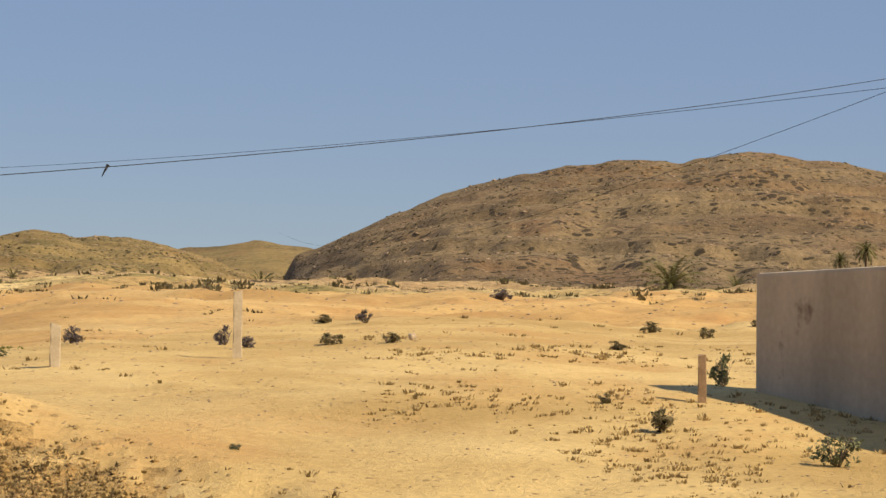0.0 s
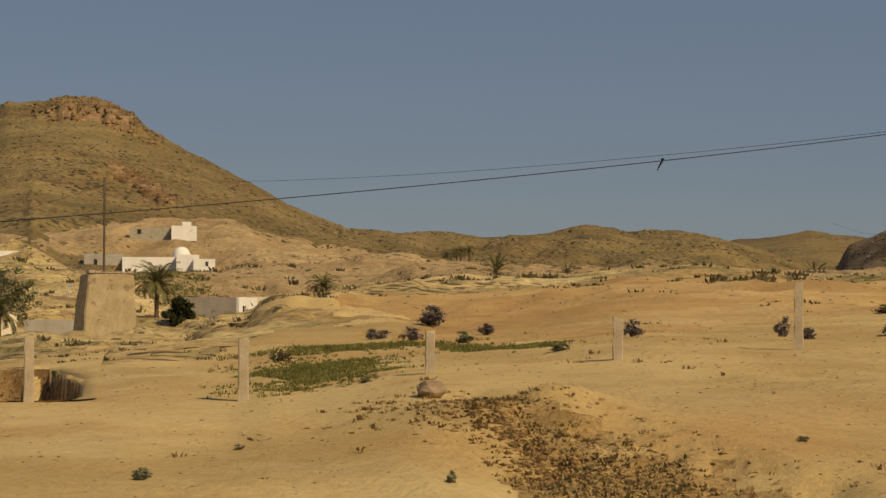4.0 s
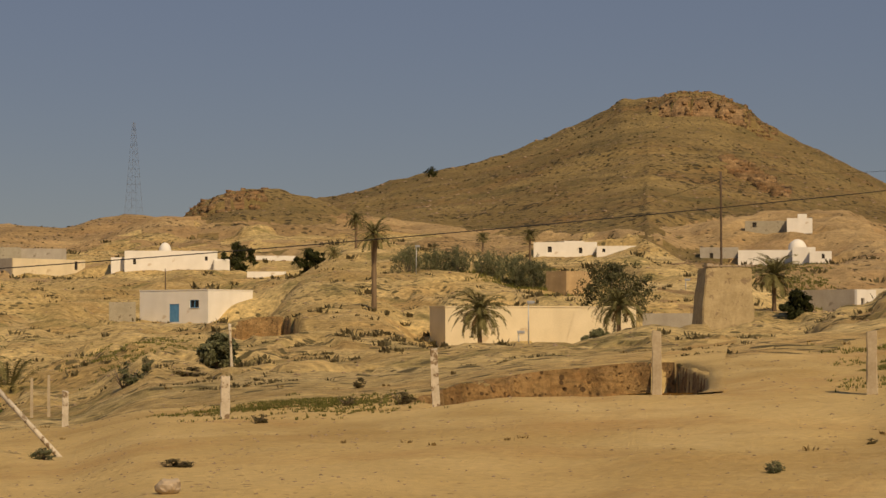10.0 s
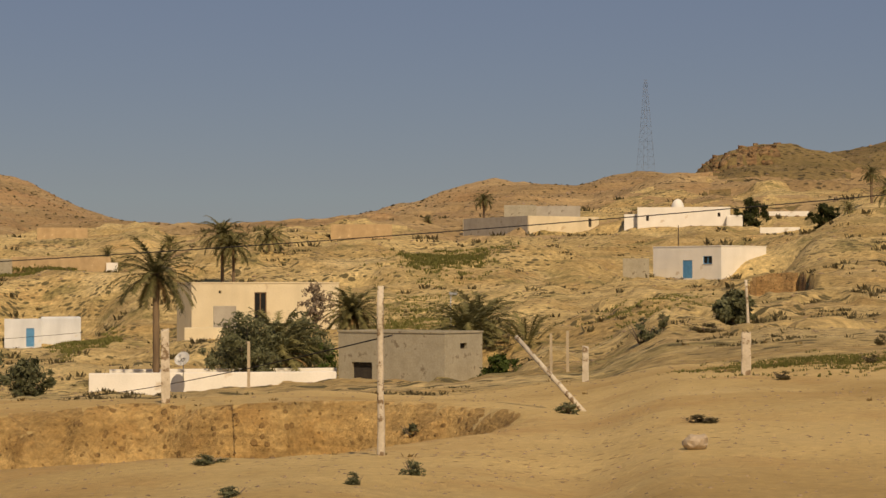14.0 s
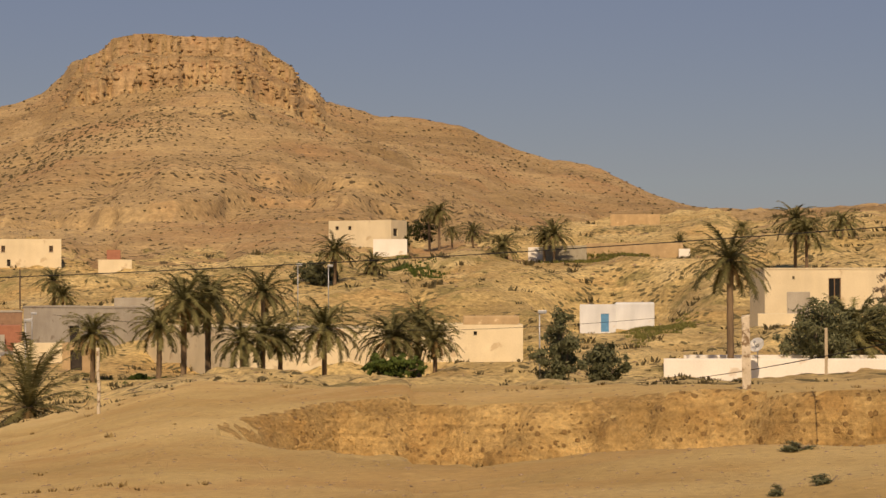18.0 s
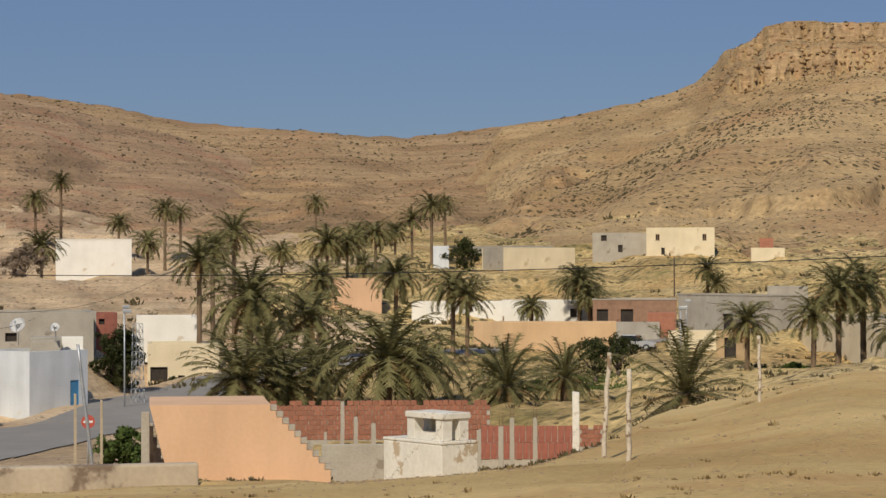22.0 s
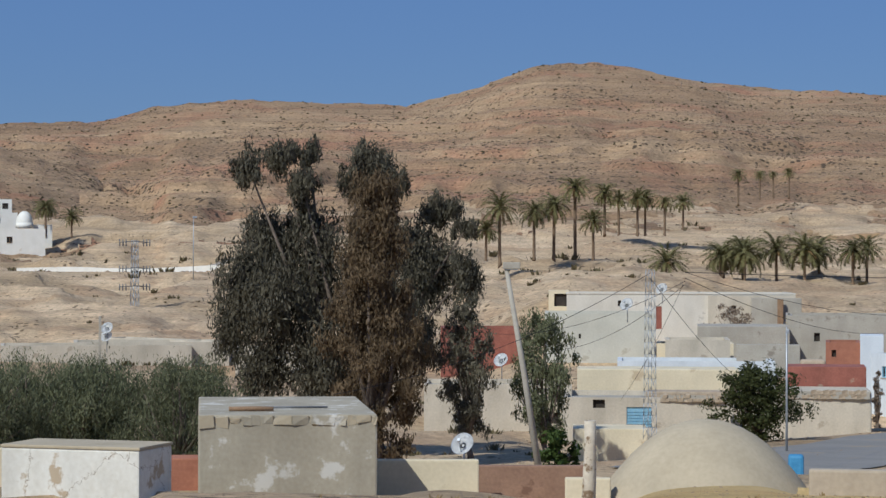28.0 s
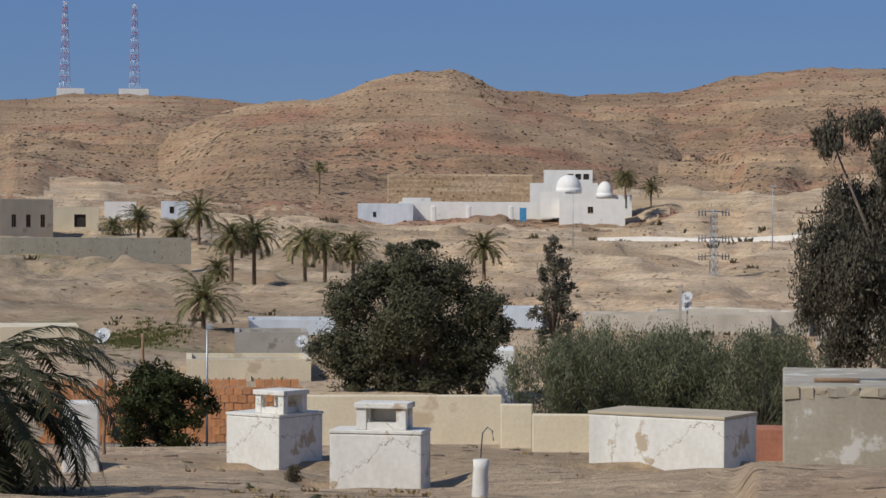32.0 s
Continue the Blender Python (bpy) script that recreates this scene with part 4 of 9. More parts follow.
for h_i, (r_c, crest, h_name, h_label, h_mat, r_f, power, gully, wave, cliff, back) in enumerate(HILLS):
    ca, cz = np.array([c[0] for c in crest]), np.array([c[1] for c in crest])
    ca, cz = np.concatenate([[ca[0] - 2.5], ca, [ca[-1] + 2.5]]), np.concatenate([[cz[0] - 60], cz, [cz[-1] - 60]])
    own = (AZ >= ca[0]) & (AZ <= ca[-1])
    az, gx, gy = AZ[own], GX[own], GY[own]
    zc = np.interp(az, ca, cz, -400, -400)[:, None]
    zc = zc + fbm(az * 3.1, az * 0 + h_i, 4, 40 + h_i)[:, None] * 0.002 * r_c
    rim = r_c * (1 + 0.06 * fbm(az * 0.35, az * 0 + 7.7, 2, 60 + h_i))[:, None]
    foot = BASE[own][:, int(np.abs(RINGS - r_f).argmin())][:, None]
    u = (RINGS[None, :] - r_f) / (rim - r_f)
    u0 = np.clip(u, 0, 1)
    s = u0 ** power
    wide = np.array([np.interp(az + q, ca, cz, cz[0] - 40, cz[-1] - 40) for q in np.linspace(-2.2, 2.2, 15)]).mean(0)[:, None]
    mix = u0 ** 5
    zc = np.where(u > 1, zc, np.minimum(wide, zc + 30) * (1 - mix) + zc * mix)
    if cliff:
        a0, a1, tiers, part_up = cliff
        win = (smooth((az - a0) / 0.8) * (1 - smooth((az - a1 + 0.8) / 0.8)))[:, None]
        ragged = fbm(az * 4.0, az * 0 + 1.1, 4, 77)[:, None] * 0.03
        at, uw = (1 - part_up) ** (1 / power), 1 - (1 - part_up) ** (1 / power)
        ragged = ragged * uw * 4 + (np.minimum(vnoise(az * 5.3, az * 0 + 0.5, 81) - 0.4, 0.12) * 0.12 + (vnoise(az * 1.7, az * 0 + 0.5, 83) - 0.5) * 0.16)[:, None] * uw
        low = u0 ** power
        stair = (1 - part_up) + part_up * (sum(rise * smooth((u0 - at - st * uw - ragged * (1.0 if k % 2 else -0.8)) / (0.035 * uw)) for k, (st, rise) in enumerate(tiers)) + (1 - sum(q[1] for q in tiers)) * smooth((u0 - at) / (0.95 * uw)))
        s = s * (1 - win) + np.where(u0 < at - 0.08 * uw, np.minimum(low, 1 - part_up), np.maximum(stair, np.minimum(low, 1 - part_up))) * win
    along = np.radians(az)[:, None] * r_c
    rough = np.abs(fbm(along / wave + u * 0.8, u * 1.6, 4, 90 + h_i)) * 2 - 0.35
    bumps = fbm(gx / 38, gy / 38, 5, 120 + h_i) + 0.5 * fbm(gx / 14, gy / 14, 3, 140 + h_i)
    H = foot + (zc - foot) * s + (gully * rough * np.sin(np.pi * u0) * 1.6 + bumps * 5.0 * (1 - u0) * u0 * 2.2 + bumps * 1.2 * u0) * np.clip((zc - foot) / 25, 0, 1)
    shelf = H / 6.5 + fbm(gx / 70, gy / 70, 4, 160 + h_i) * 2.6
    part_of = shelf - np.floor(shelf)
    calm = np.clip((zc - foot) / 25, 0, 1) * smooth(u0 * 5) * (1 - u0 ** 6)
    if cliff:
        calm = calm * (1 - win * (u0 > at - 0.05))
    H = H + calm * (6.5 * 0.5 * smooth(fbm(gx / 120, gy / 120, 3, 170 + h_i) * 4 + 0.6) * (smooth(part_of / 0.28) - part_of) + fbm(gx / 7, gy / 7, 3, 180 + h_i) * 1.3)
    H = np.where(u > 1, zc - (RINGS[None, :] - rim) * back, H)
    H = np.where((u < 0) | (zc < foot - 5), -500, H)
    OWNER[own] = np.where(H > Z[own], h_i, OWNER[own])
    Z[own] = np.maximum(Z[own], H)


def ground_z(az, r):
    """The height of the land."""
    az = (az + 13) % 360 - 13
    c = int(np.clip(np.searchsorted(AZ, az) - 1, 0, COLS - 2))
    k = int(np.clip(np.searchsorted(RINGS, r) - 1, 0, ROWS_N - 2))
    fa, fr = min(max((az - AZ[c]) / (AZ[c + 1] - AZ[c]), 0), 1), min(max((r - RINGS[k]) / (RINGS[k + 1] - RINGS[k]), 0), 1)
    return float((Z[c, k] * (1 - fa) + Z[c + 1, k] * fa) * (1 - fr) + (Z[c, k + 1] * (1 - fa) + Z[c + 1, k + 1] * fa) * fr)


def settle(az, r, z):
    """Where a line from the look-out through a low plant first meets the slope: distance and height."""
    for k in range(140):
        q = r * (0.62 + 0.007 * k)
        if ground_z(az, q) >= 1.7 + (z - 1.7) * q / r:
            return q, ground_z(az, q)
    return r, max(ground_z(az, r), z - 1.0)


def land_mesh(name, mask, material, label, category):
    """The part of the land sheet whose cells are in the mask."""
    cc, kk = np.nonzero(mask)
    c2 = (cc + 1) % COLS
    quads = np.stack([cc * ROWS_N + kk, cc * ROWS_N + kk + 1, c2 * ROWS_N + kk + 1, c2 * ROWS_N + kk], 1)
    used, inv = np.unique(quads, return_inverse=True)
    pts = np.stack([GX.ravel()[used], GY.ravel()[used], Z.ravel()[used]], 1)
    me = bpy.data.meshes.new(name)
    me.vertices.add(len(used))
    me.vertices.foreach_set("co", pts.ravel())
    me.loops.add(len(quads) * 4)
    me.loops.foreach_set("vertex_index", inv.astype(np.int32).ravel())
    me.polygons.add(len(quads))
    me.polygons.foreach_set("loop_start", np.arange(0, len(quads) * 4, 4, dtype=np.int32))
    me.polygons.foreach_set("loop_total", np.full(len(quads), 4, dtype=np.int32))
    me.polygons.foreach_set("use_smooth", np.ones(len(quads), dtype=bool))
    me.update(calc_edges=True)
    me.materials.append(material)
    if name == "ground":
        me.materials.append(EARTH)
        wall = np.abs(np.diff(CUT, axis=1)) / np.diff(RINGS)[None, :]
        broken = (HEAP[:, :-1] + fbm(GX / 0.9, GY / 0.9, 3, 58)[:, :-1] * 0.3) > 0.26
        me.materials.append(HILL_B)
        me.materials.append(DUST)
        me.materials.append(PITEARTH)
        me.materials.append(SOIL)
        soil = fbm(GX / 30, GY / 30, 4, 55)[:, :-1]
        dusty = (((AZ[:, None] + soil * 14) > 77.5) & ((RINGS[None, :-1] * (1 + soil)) > np.interp(AZ, (78, 84, 92, 98), (100, 55, 45, 10))[:, None]))
        scree = ((AZ[:, None] + soil * 10) > 82) & ((RINGS[None, :-1] * (1 + soil * 1.6)) > 310)
        brown = ((AZ[:, None] + soil * 10) > 111.5) & ((RINGS[None, :-1] * (1 + soil)) > 100) & ((RINGS[None, :-1] * (1 + soil)) < 330)
        slope = (((AZ[:, None] + soil * 16) < 22) & ((RINGS[None, :-1] * (1 + soil)) > 190)) | ((AZ[:, None] < 50) & ((RINGS[None, :-1] * (1 + soil * 0.8)) > 410))
        stony = (RINGS[None, :-1] * (1 + soil * 1.2)) > np.interp(AZ, (0, 8, 17, 20, 30, 37, 50, 62, 70), (140, 110, 75, 56, 46, 44, 44, 60, 70))[:, None]
        me.materials.append(SLOPE)
        me.materials.append(REDSAND)
        ruddy = ((AZ[:, None] + soil * 8) < 14.5) & ((RINGS[None, :-1] * (1 + soil * 0.8)) > np.interp(AZ, (-12, 0, 8, 14), (75, 60, 46, 50))[:, None])
        me.polygons.foreach_set("material_index", np.where(wall[cc, kk] > 0.13, np.where(AZ[cc] < 36, 4, 1), np.where(broken[cc, kk], 1, np.where(scree[cc, kk], 3, np.where(brown[cc, kk], 5, np.where(dusty[cc, kk], 3, np.where(slope[cc, kk], 2, np.where(stony[cc, kk], 6, np.where(ruddy[cc, kk], 7, 0)))))))).astype(np.int32))
    if name in ("hill_cone", "hill_mesa", "hill_outcrop"):
        me.materials.append(PALECLIFF if name == "hill_mesa" else CLIFF)
        grade = np.abs(np.diff(Z, axis=1)) / np.diff(RINGS)[None, :]
        me.polygons.foreach_set("material_index", (grade[cc, kk] > (1.3 if name == "hill_mesa" else 1.0)).astype(np.int32))
    return tagged(new(name, me), label, category, kind="structure")


CELL = OWNER[:, :-1]
land_mesh("ground", CELL == -1, SAND, "sandy orange desert ground with tracks and tufts", "ground")
for h_i, hl in enumerate(HILLS):
    if (CELL == h_i).any():
        land_mesh(hl[2], CELL == h_i, hl[4], hl[3], "hill")


def heights(az, r):
    """The height of the land at many places."""
    c = np.clip(np.searchsorted(AZ, az) - 1, 0, COLS - 2)
    k = np.clip(np.searchsorted(RINGS, r) - 1, 0, ROWS_N - 2)
    fa, fr = (az - AZ[c]) / (AZ[c + 1] - AZ[c]), (r - RINGS[k]) / (RINGS[k + 1] - RINGS[k])
    return (Z[c, k] * (1 - fa) + Z[c + 1, k] * fa) * (1 - fr) + (Z[c, k + 1] * (1 - fa) + Z[c + 1, k + 1] * fa) * fr


OCTA_V = np.array([(1, 0, 0), (0, 1, 0), (-1, 0, 0), (0, -1, 0), (0, 0, 0.8), (0, 0, -0.6)], float)
OCTA_F = np.array([(0, 1, 4), (1, 2, 4), (2, 3, 4), (3, 0, 4), (1, 0, 5), (2, 1, 5), (3, 2, 5), (0, 3, 5)])
BLOCK_V = np.array([(x, y, z) for z in (-0.6, 0.7) for x, y in ((-0.8, -0.8), (0.8, -0.8), (0.8, 0.8), (-0.8, 0.8))], float)
BLOCK_F = np.array([(0, 2, 1), (0, 3, 2), (4, 5, 6), (4, 6, 7), (0, 1, 5), (0, 5, 4), (1, 2, 6), (1, 6, 5), (2, 3, 7), (2, 7, 6), (3, 0, 4), (3, 4, 7)])
rng = np.random.RandomState(5)


def strew(name, label, category, material, az, r, size, blades=0, tall=1.0, spread=0.6, drop=0.0, blocky=False):
    """Joined small stones (blades 0) or tufts of blades, lying on the land."""
    n = len(az)
    zz = heights(az, r) - drop * size
    cen = np.stack([r * np.cos(np.radians(az)), r * np.sin(np.radians(az)), zz], 1)
    if not blades:
        shape_v, shape_f = (BLOCK_V, BLOCK_F) if blocky else (OCTA_V, OCTA_F)
        v = shape_v[None] * rng.uniform(0.55, 1.2, (n, len(shape_v), 3)) * size[:, None, None] * np.array([1, 1, 0.8 * tall])
        a = rng.uniform(0, 6.28, n)
        ca, sa = np.cos(a)[:, None], np.sin(a)[:, None]
        v = np.stack([v[..., 0] * ca - v[..., 1] * sa, v[..., 0] * sa + v[..., 1] * ca, v[..., 2]], -1) + cen[:, None]
        tri = shape_f[None] + len(shape_v) * np.arange(n)[:, None, None]
    else:
        m = n * blades
        own = np.repeat(np.arange(n), blades)
        s = size[own][:, None]
        a = rng.uniform(0, 6.28, m)
        root = cen[own] + np.stack([np.cos(a), np.sin(a), 0 * a], 1) * s * rng.uniform(0, spread, (m, 1))
        tip = root + np.stack([np.cos(a) * 0.38, np.sin(a) * 0.38, 0 * a + tall * 1.25], 1) * s * rng.uniform(0.5, 1.0, (m, 1))
        sd = np.stack([-np.sin(a), np.cos(a), 0 * a], 1) * s * 0.16
        v = np.stack([root - sd, root + sd, (root + tip) / 2 + sd * 1.2, tip], 1)
        tri = np.array([(0, 1, 2), (0, 2, 3)])[None] + 4 * np.arange(m)[:, None, None]
    v, tri = v.reshape(-1, 3), tri.reshape(-1, 3)
    me = bpy.data.meshes.new(name)
    me.vertices.add(len(v))
    me.vertices.foreach_set("co", v.ravel())
    me.loops.add(len(tri) * 3)
    me.loops.foreach_set("vertex_index", tri.astype(np.int32).ravel())
    me.polygons.add(len(tri))
    me.polygons.foreach_set("loop_start", np.arange(0, len(tri) * 3, 3, dtype=np.int32))
    me.polygons.foreach_set("loop_total", np.full(len(tri), 3, dtype=np.int32))
    me.update(calc_edges=True)
    me.materials.append(material)
    return tagged(new(name, me), label, category, kind="stuff")


def spread_over(n, a0, a1, r0, r1, patch=0.0, seed=0):
    """Places spread evenly as seen from the look-out; patch: keep those in noisy patches."""
    az, r = rng.uniform(a0, a1, n), np.exp(rng.uniform(math.log(r0), math.log(r1), n))
    if patch:
        q = fbm(r * np.cos(np.radians(az)) / (r0 * 0.12), r * np.sin(np.radians(az)) / (r0 * 0.12), 3, 200 + seed)
        keep = q > patch - 0.1
        az, r = az[keep], r[keep]
    return az, r


def on_hill(az, r, want):
    c = np.clip(np.searchsorted(AZ, az), 0, COLS - 1)
    k = np.clip(np.searchsorted(RINGS, r), 0, ROWS_N - 1)
    return (OWNER[c, k] >= 0) == want


p_az, p_r = spread_over(9000, -12, 122, 17.5, 60)
strew("pebbles", "scattered pale and brown pebbles on sand", "pebbles", ROCK, p_az, p_r, rng.uniform(0.008, 0.03, len(p_az)) * (0.6 + p_r / 40), tall=0.7)
p_az, p_r = spread_over(9000, -12, 122, 17.5, 75, 0.27, 1)
strew("dry_tufts", "low dry tufts of desert grass", "grass", DRYGRASS, p_az, p_r, rng.uniform(0.1, 0.33, len(p_az)) ** 2 * (0.5 + p_r / 45), 8, 0.5, 1.1)
p_az, p_r = spread_over(2400, -12, 2, 23, 52, 0.12, 8)
strew("low_herbs", "low straw-coloured herbs scattered on a sandy mound", "herbs", DRYGRASS, p_az, p_r, rng.uniform(0.12, 0.32, len(p_az)) ** 2 * (0.5 + p_r / 45), 8, 0.5, 1.1)
p_az, p_r = rng.normal(9.0, 3.0, 3200), rng.normal(-1.2, 1.2, 3200)
p_r = np.interp(p_az, HEAP_AZ, HEAP_R) + p_r
strew("clods", "crumbled earth clods and dry roots on a heap", "clods", EARTH, p_az, p_r, rng.uniform(0.1, 0.26, len(p_az)) ** 2, tall=0.8)
strew("heap_straw", "dry straw on an earth heap", "grass", DRYGRASS, p_az[:1300] + 0.1, p_r[:1300] + 0.1, rng.uniform(0.04, 0.11, 1300), 8, 0.5, 1.0)
q_az, q_r = rng.normal(11.6, 1.1, 900), rng.normal(-1.5, 0.45, 900)
q_r = np.interp(q_az, HEAP_AZ, HEAP_R) + q_r
strew("dark_clods", "dark red-brown clods under the lip of a heap", "clods", PITEARTH, q_az, q_r, rng.uniform(0.12, 0.27, 900) ** 2, tall=0.9)
cut_grade = np.abs(np.diff(CUT, axis=1)) / np.diff(RINGS)[None, :]
for c_lo, c_hi, c_n, c_mat, c_size in ((22, 31, 2600, PITEARTH, 0.22), (40, 64, 2800, EARTH, 0.18)):
    w_c, w_k = np.nonzero((cut_grade > 0.3) & (AZ[:, None] > c_lo) & (AZ[:, None] < c_hi) & (RINGS[None, :-1] < 60))
    pick = rng.randint(0, len(w_c), c_n)
    strew("bank_clods", "crumbling clods on a dug earth bank", "clods", c_mat, AZ[w_c[pick]] + rng.uniform(-0.07, 0.07, c_n), RINGS[w_k[pick]] + rng.uniform(0, 0.28, c_n), rng.uniform(0.12, c_size, c_n) ** 2 * 1.2, tall=0.9, drop=0.2)
p_az, p_r = spread_over(26000, -12, 122, 95, 450, 0.22, 2)
flat = on_hill(p_az, p_r, False) & ~((p_az > 79) & (p_az < 91) & (p_r < 175)) & ((p_az < 82) | (rng.uniform(0, 1, len(p_az)) < 0.45))
strew("scrub", "scattered low scrub on sandy slopes", "scrub", SCRUB, p_az[flat], p_r[flat], rng.uniform(0.03, 0.08, flat.sum()) ** 2 * p_r[flat] ** 0.95, 9, 0.55, 0.9)
p_az, p_r = spread_over(30000, 3, 80, 52, 330, 0.28, 6)
flat = on_hill(p_az, p_r, False)
strew("slope_herbs", "olive-green herbs in patches on sandy slopes", "herbs", SCRUB, p_az[flat], p_r[flat], rng.uniform(0.04, 0.085, flat.sum()) ** 2 * p_r[flat] ** 0.85, 7, 0.5, 1.3)
p_az, p_r = spread_over(9000, -12, 122, 75, 430)
flat = on_hill(p_az, p_r, False)
strew("field_stones", "stones lying on sandy slopes", "stones", ROCK, p_az[flat], p_r[flat], rng.uniform(0.0008, 0.0026, flat.sum()) * p_r[flat] ** 0.9, tall=0.7)
p_az, p_r = spread_over(34000, -12, 122, 335, 1250)
high = on_hill(p_az, p_r, True)
strew("hill_stones", "countless boulders strewn over the hills", "rocks", ROCK, p_az[high], p_r[high], (rng.uniform(0.2, 1.0, high.sum()) ** 3 * 1.3 + 0.12) * p_r[high] / 800, tall=0.6)
p_az, p_r = spread_over(70000, -12, 122, 335, 1250)
high = on_hill(p_az, p_r, True)
clump = fbm(p_r * np.cos(np.radians(p_az)) / 60, p_r * np.sin(np.radians(p_az)) / 60, 3, 210)
high &= clump + rng.uniform(-0.5, 0.5, len(p_az)) > -0.1
strew("hill_scrub", "dark low bushes dotted over the hills", "scrub", HILLBUSH, p_az[high], p_r[high], rng.uniform(0.25, 0.95, high.sum()) ** 1.6 * 1.1 * p_r[high] / 800, tall=0.9)


def green(n, a0, a1, r0, r1, material, tall=0.8, label="patch of short green grass"):
    n = int(n * 2.2)
    g_az, g_r = rng.normal((a0 + a1) / 2, (a1 - a0) * 0.28, n), rng.normal((r0 + r1) / 2, (r1 - r0) * 0.28, n)
    q = fbm(g_r * np.cos(np.radians(g_az)) / (r0 * 0.03), g_r * np.sin(np.radians(g_az)) / (r0 * 0.03), 3, 300)
    mid = 1 - np.maximum(np.abs(g_az - (a0 + a1) / 2) / (a1 - a0), np.abs(g_r - (r0 + r1) / 2) / (r1 - r0)) * 2
    keep = q + mid * 0.3 > -0.02
    strew("grass", label, "grass", material, g_az[keep], g_r[keep], rng.uniform(0.0008, 0.002, keep.sum()) * r0, 6, tall, 1.2)


green(1700, 15.4, 19.4, 37.5, 47, GRASS)
green(700, 13.0, 19.5, 50, 56, GRASS)
green(500, 11.0, 14.0, 47, 52, GRASS)
green(700, 30.5, 36.5, 38, 48, GRASS)
green(900, 41.4, 44.2, 262, 300, GRASS)
green(900, 42.0, 45.2, 165, 240, GRASS)
green(700, 51.2, 54.6, 330, 360, GRASS)
green(700, 50.9, 52.6, 190, 240, GRASS)
green(900, 60.6, 65.4, 148, 162, GREENLEAF)
green(700, 69.2, 72.0, 150, 178, GREENLEAF)
green(500, 117.8, 120.2, 138, 160, GRASS)
green(700, 80.2, 82.2, 62, 90, GREENLEAF)
green(500, 57.5, 59.5, 290, 320, GREENLEAF)
green(500, 36.0, 39.0, 130, 180, GRASS)
green(400, 19.5, 22.5, 250, 330, GRASS)
green(400, 26.5, 29.0, 260, 300, GRASS)


def crag(name, label, a0, a1, hill_i, top0, top1, n, big, tall=0.62, material=CLIFF, category="rocks"):
    """Broken rock blocks along the upper edge of a hill; top0, top1: metres below its crest."""
    vs_az, vs_r, vs_s = [], [], []
    rr = np.random.RandomState(hill_i + 3)
    for k in range(n):
        c = int(np.searchsorted(AZ, rr.uniform(a0, a1)))
        mine = np.nonzero(OWNER[c] == hill_i)[0]
        if not len(mine):
            continue
        zcol = Z[c, mine]
        peak = zcol.argmax()
        want = zcol[peak] - rr.uniform(top0, top1)
        q = mine[int(np.abs(zcol[:peak + 1] - want).argmin())]
        vs_az.append(AZ[c] + rr.uniform(-0.09, 0.09))
        vs_r.append(RINGS[q] * rr.uniform(0.994, 1.006))
        vs_s.append(rr.uniform(0.35, 1.0) * big)
    return strew(name, label, category, material, np.array(vs_az), np.array(vs_r), np.array(vs_s), tall=tall, drop=0.3, blocky=material is not HILLBUSH)


crag("cliff_blocks", "broken reddish cliff blocks under a hilltop", 21.2, 24.4, 3, 2.0, 13.0, 150, 1.5, 1.3)
crag("cliff_blocks", "dark rock outcrop on a slope", 21.0, 22.5, 3, 36, 42, 150, 2.8, 1.3)
crag("cliff_blocks", "dark rock outcrop along a low hill", 34.2, 36.2, 4, 0.0, 6.5, 90, 1.5, 1.3)
crag("cliff_blocks", "layered cliff blocks around the mesa top", 60.4, 66.6, 6, 0.8, 12.0, 260, 1.2, 0.7, PALECLIFF)
crag("cliff_blocks", "layered cliff blocks around the mesa", 59.8, 67.0, 6, 13.0, 26.0, 420, 1.4, 0.8, PALECLIFF)
crag("cliff_blocks", "rocky rim along the mesa shoulder", 52.5, 59.0, 6, 0.0, 7.0, 160, 1.6, 0.5, PALECLIFF)
crag("cliff_blocks", "rocky edge of a knob hill", 108.5, 110.5, 10, 0.5, 8.0, 60, 1.2)
crag("cliff_blocks", "rock ledges near a hilltop", -9.0, -2.0, 0, 1.0, 16.0, 160, 2.0)
# dark blobs added along the spur's flank imitate its shadow crease
crag("ridge_scrub", "added dark blobs for the shadow crease of a spur", 64.0, 75.5, 7, 0.0, 11.0, 2000, 1.25, 0.9, HILLBUSH, "scrub")
crag("ridge_scrub", "dark bushes below the mesa cliffs", 60.6, 66.2, 6, 26.0, 34.0, 160, 1.2, 0.8, HILLBUSH, "scrub")


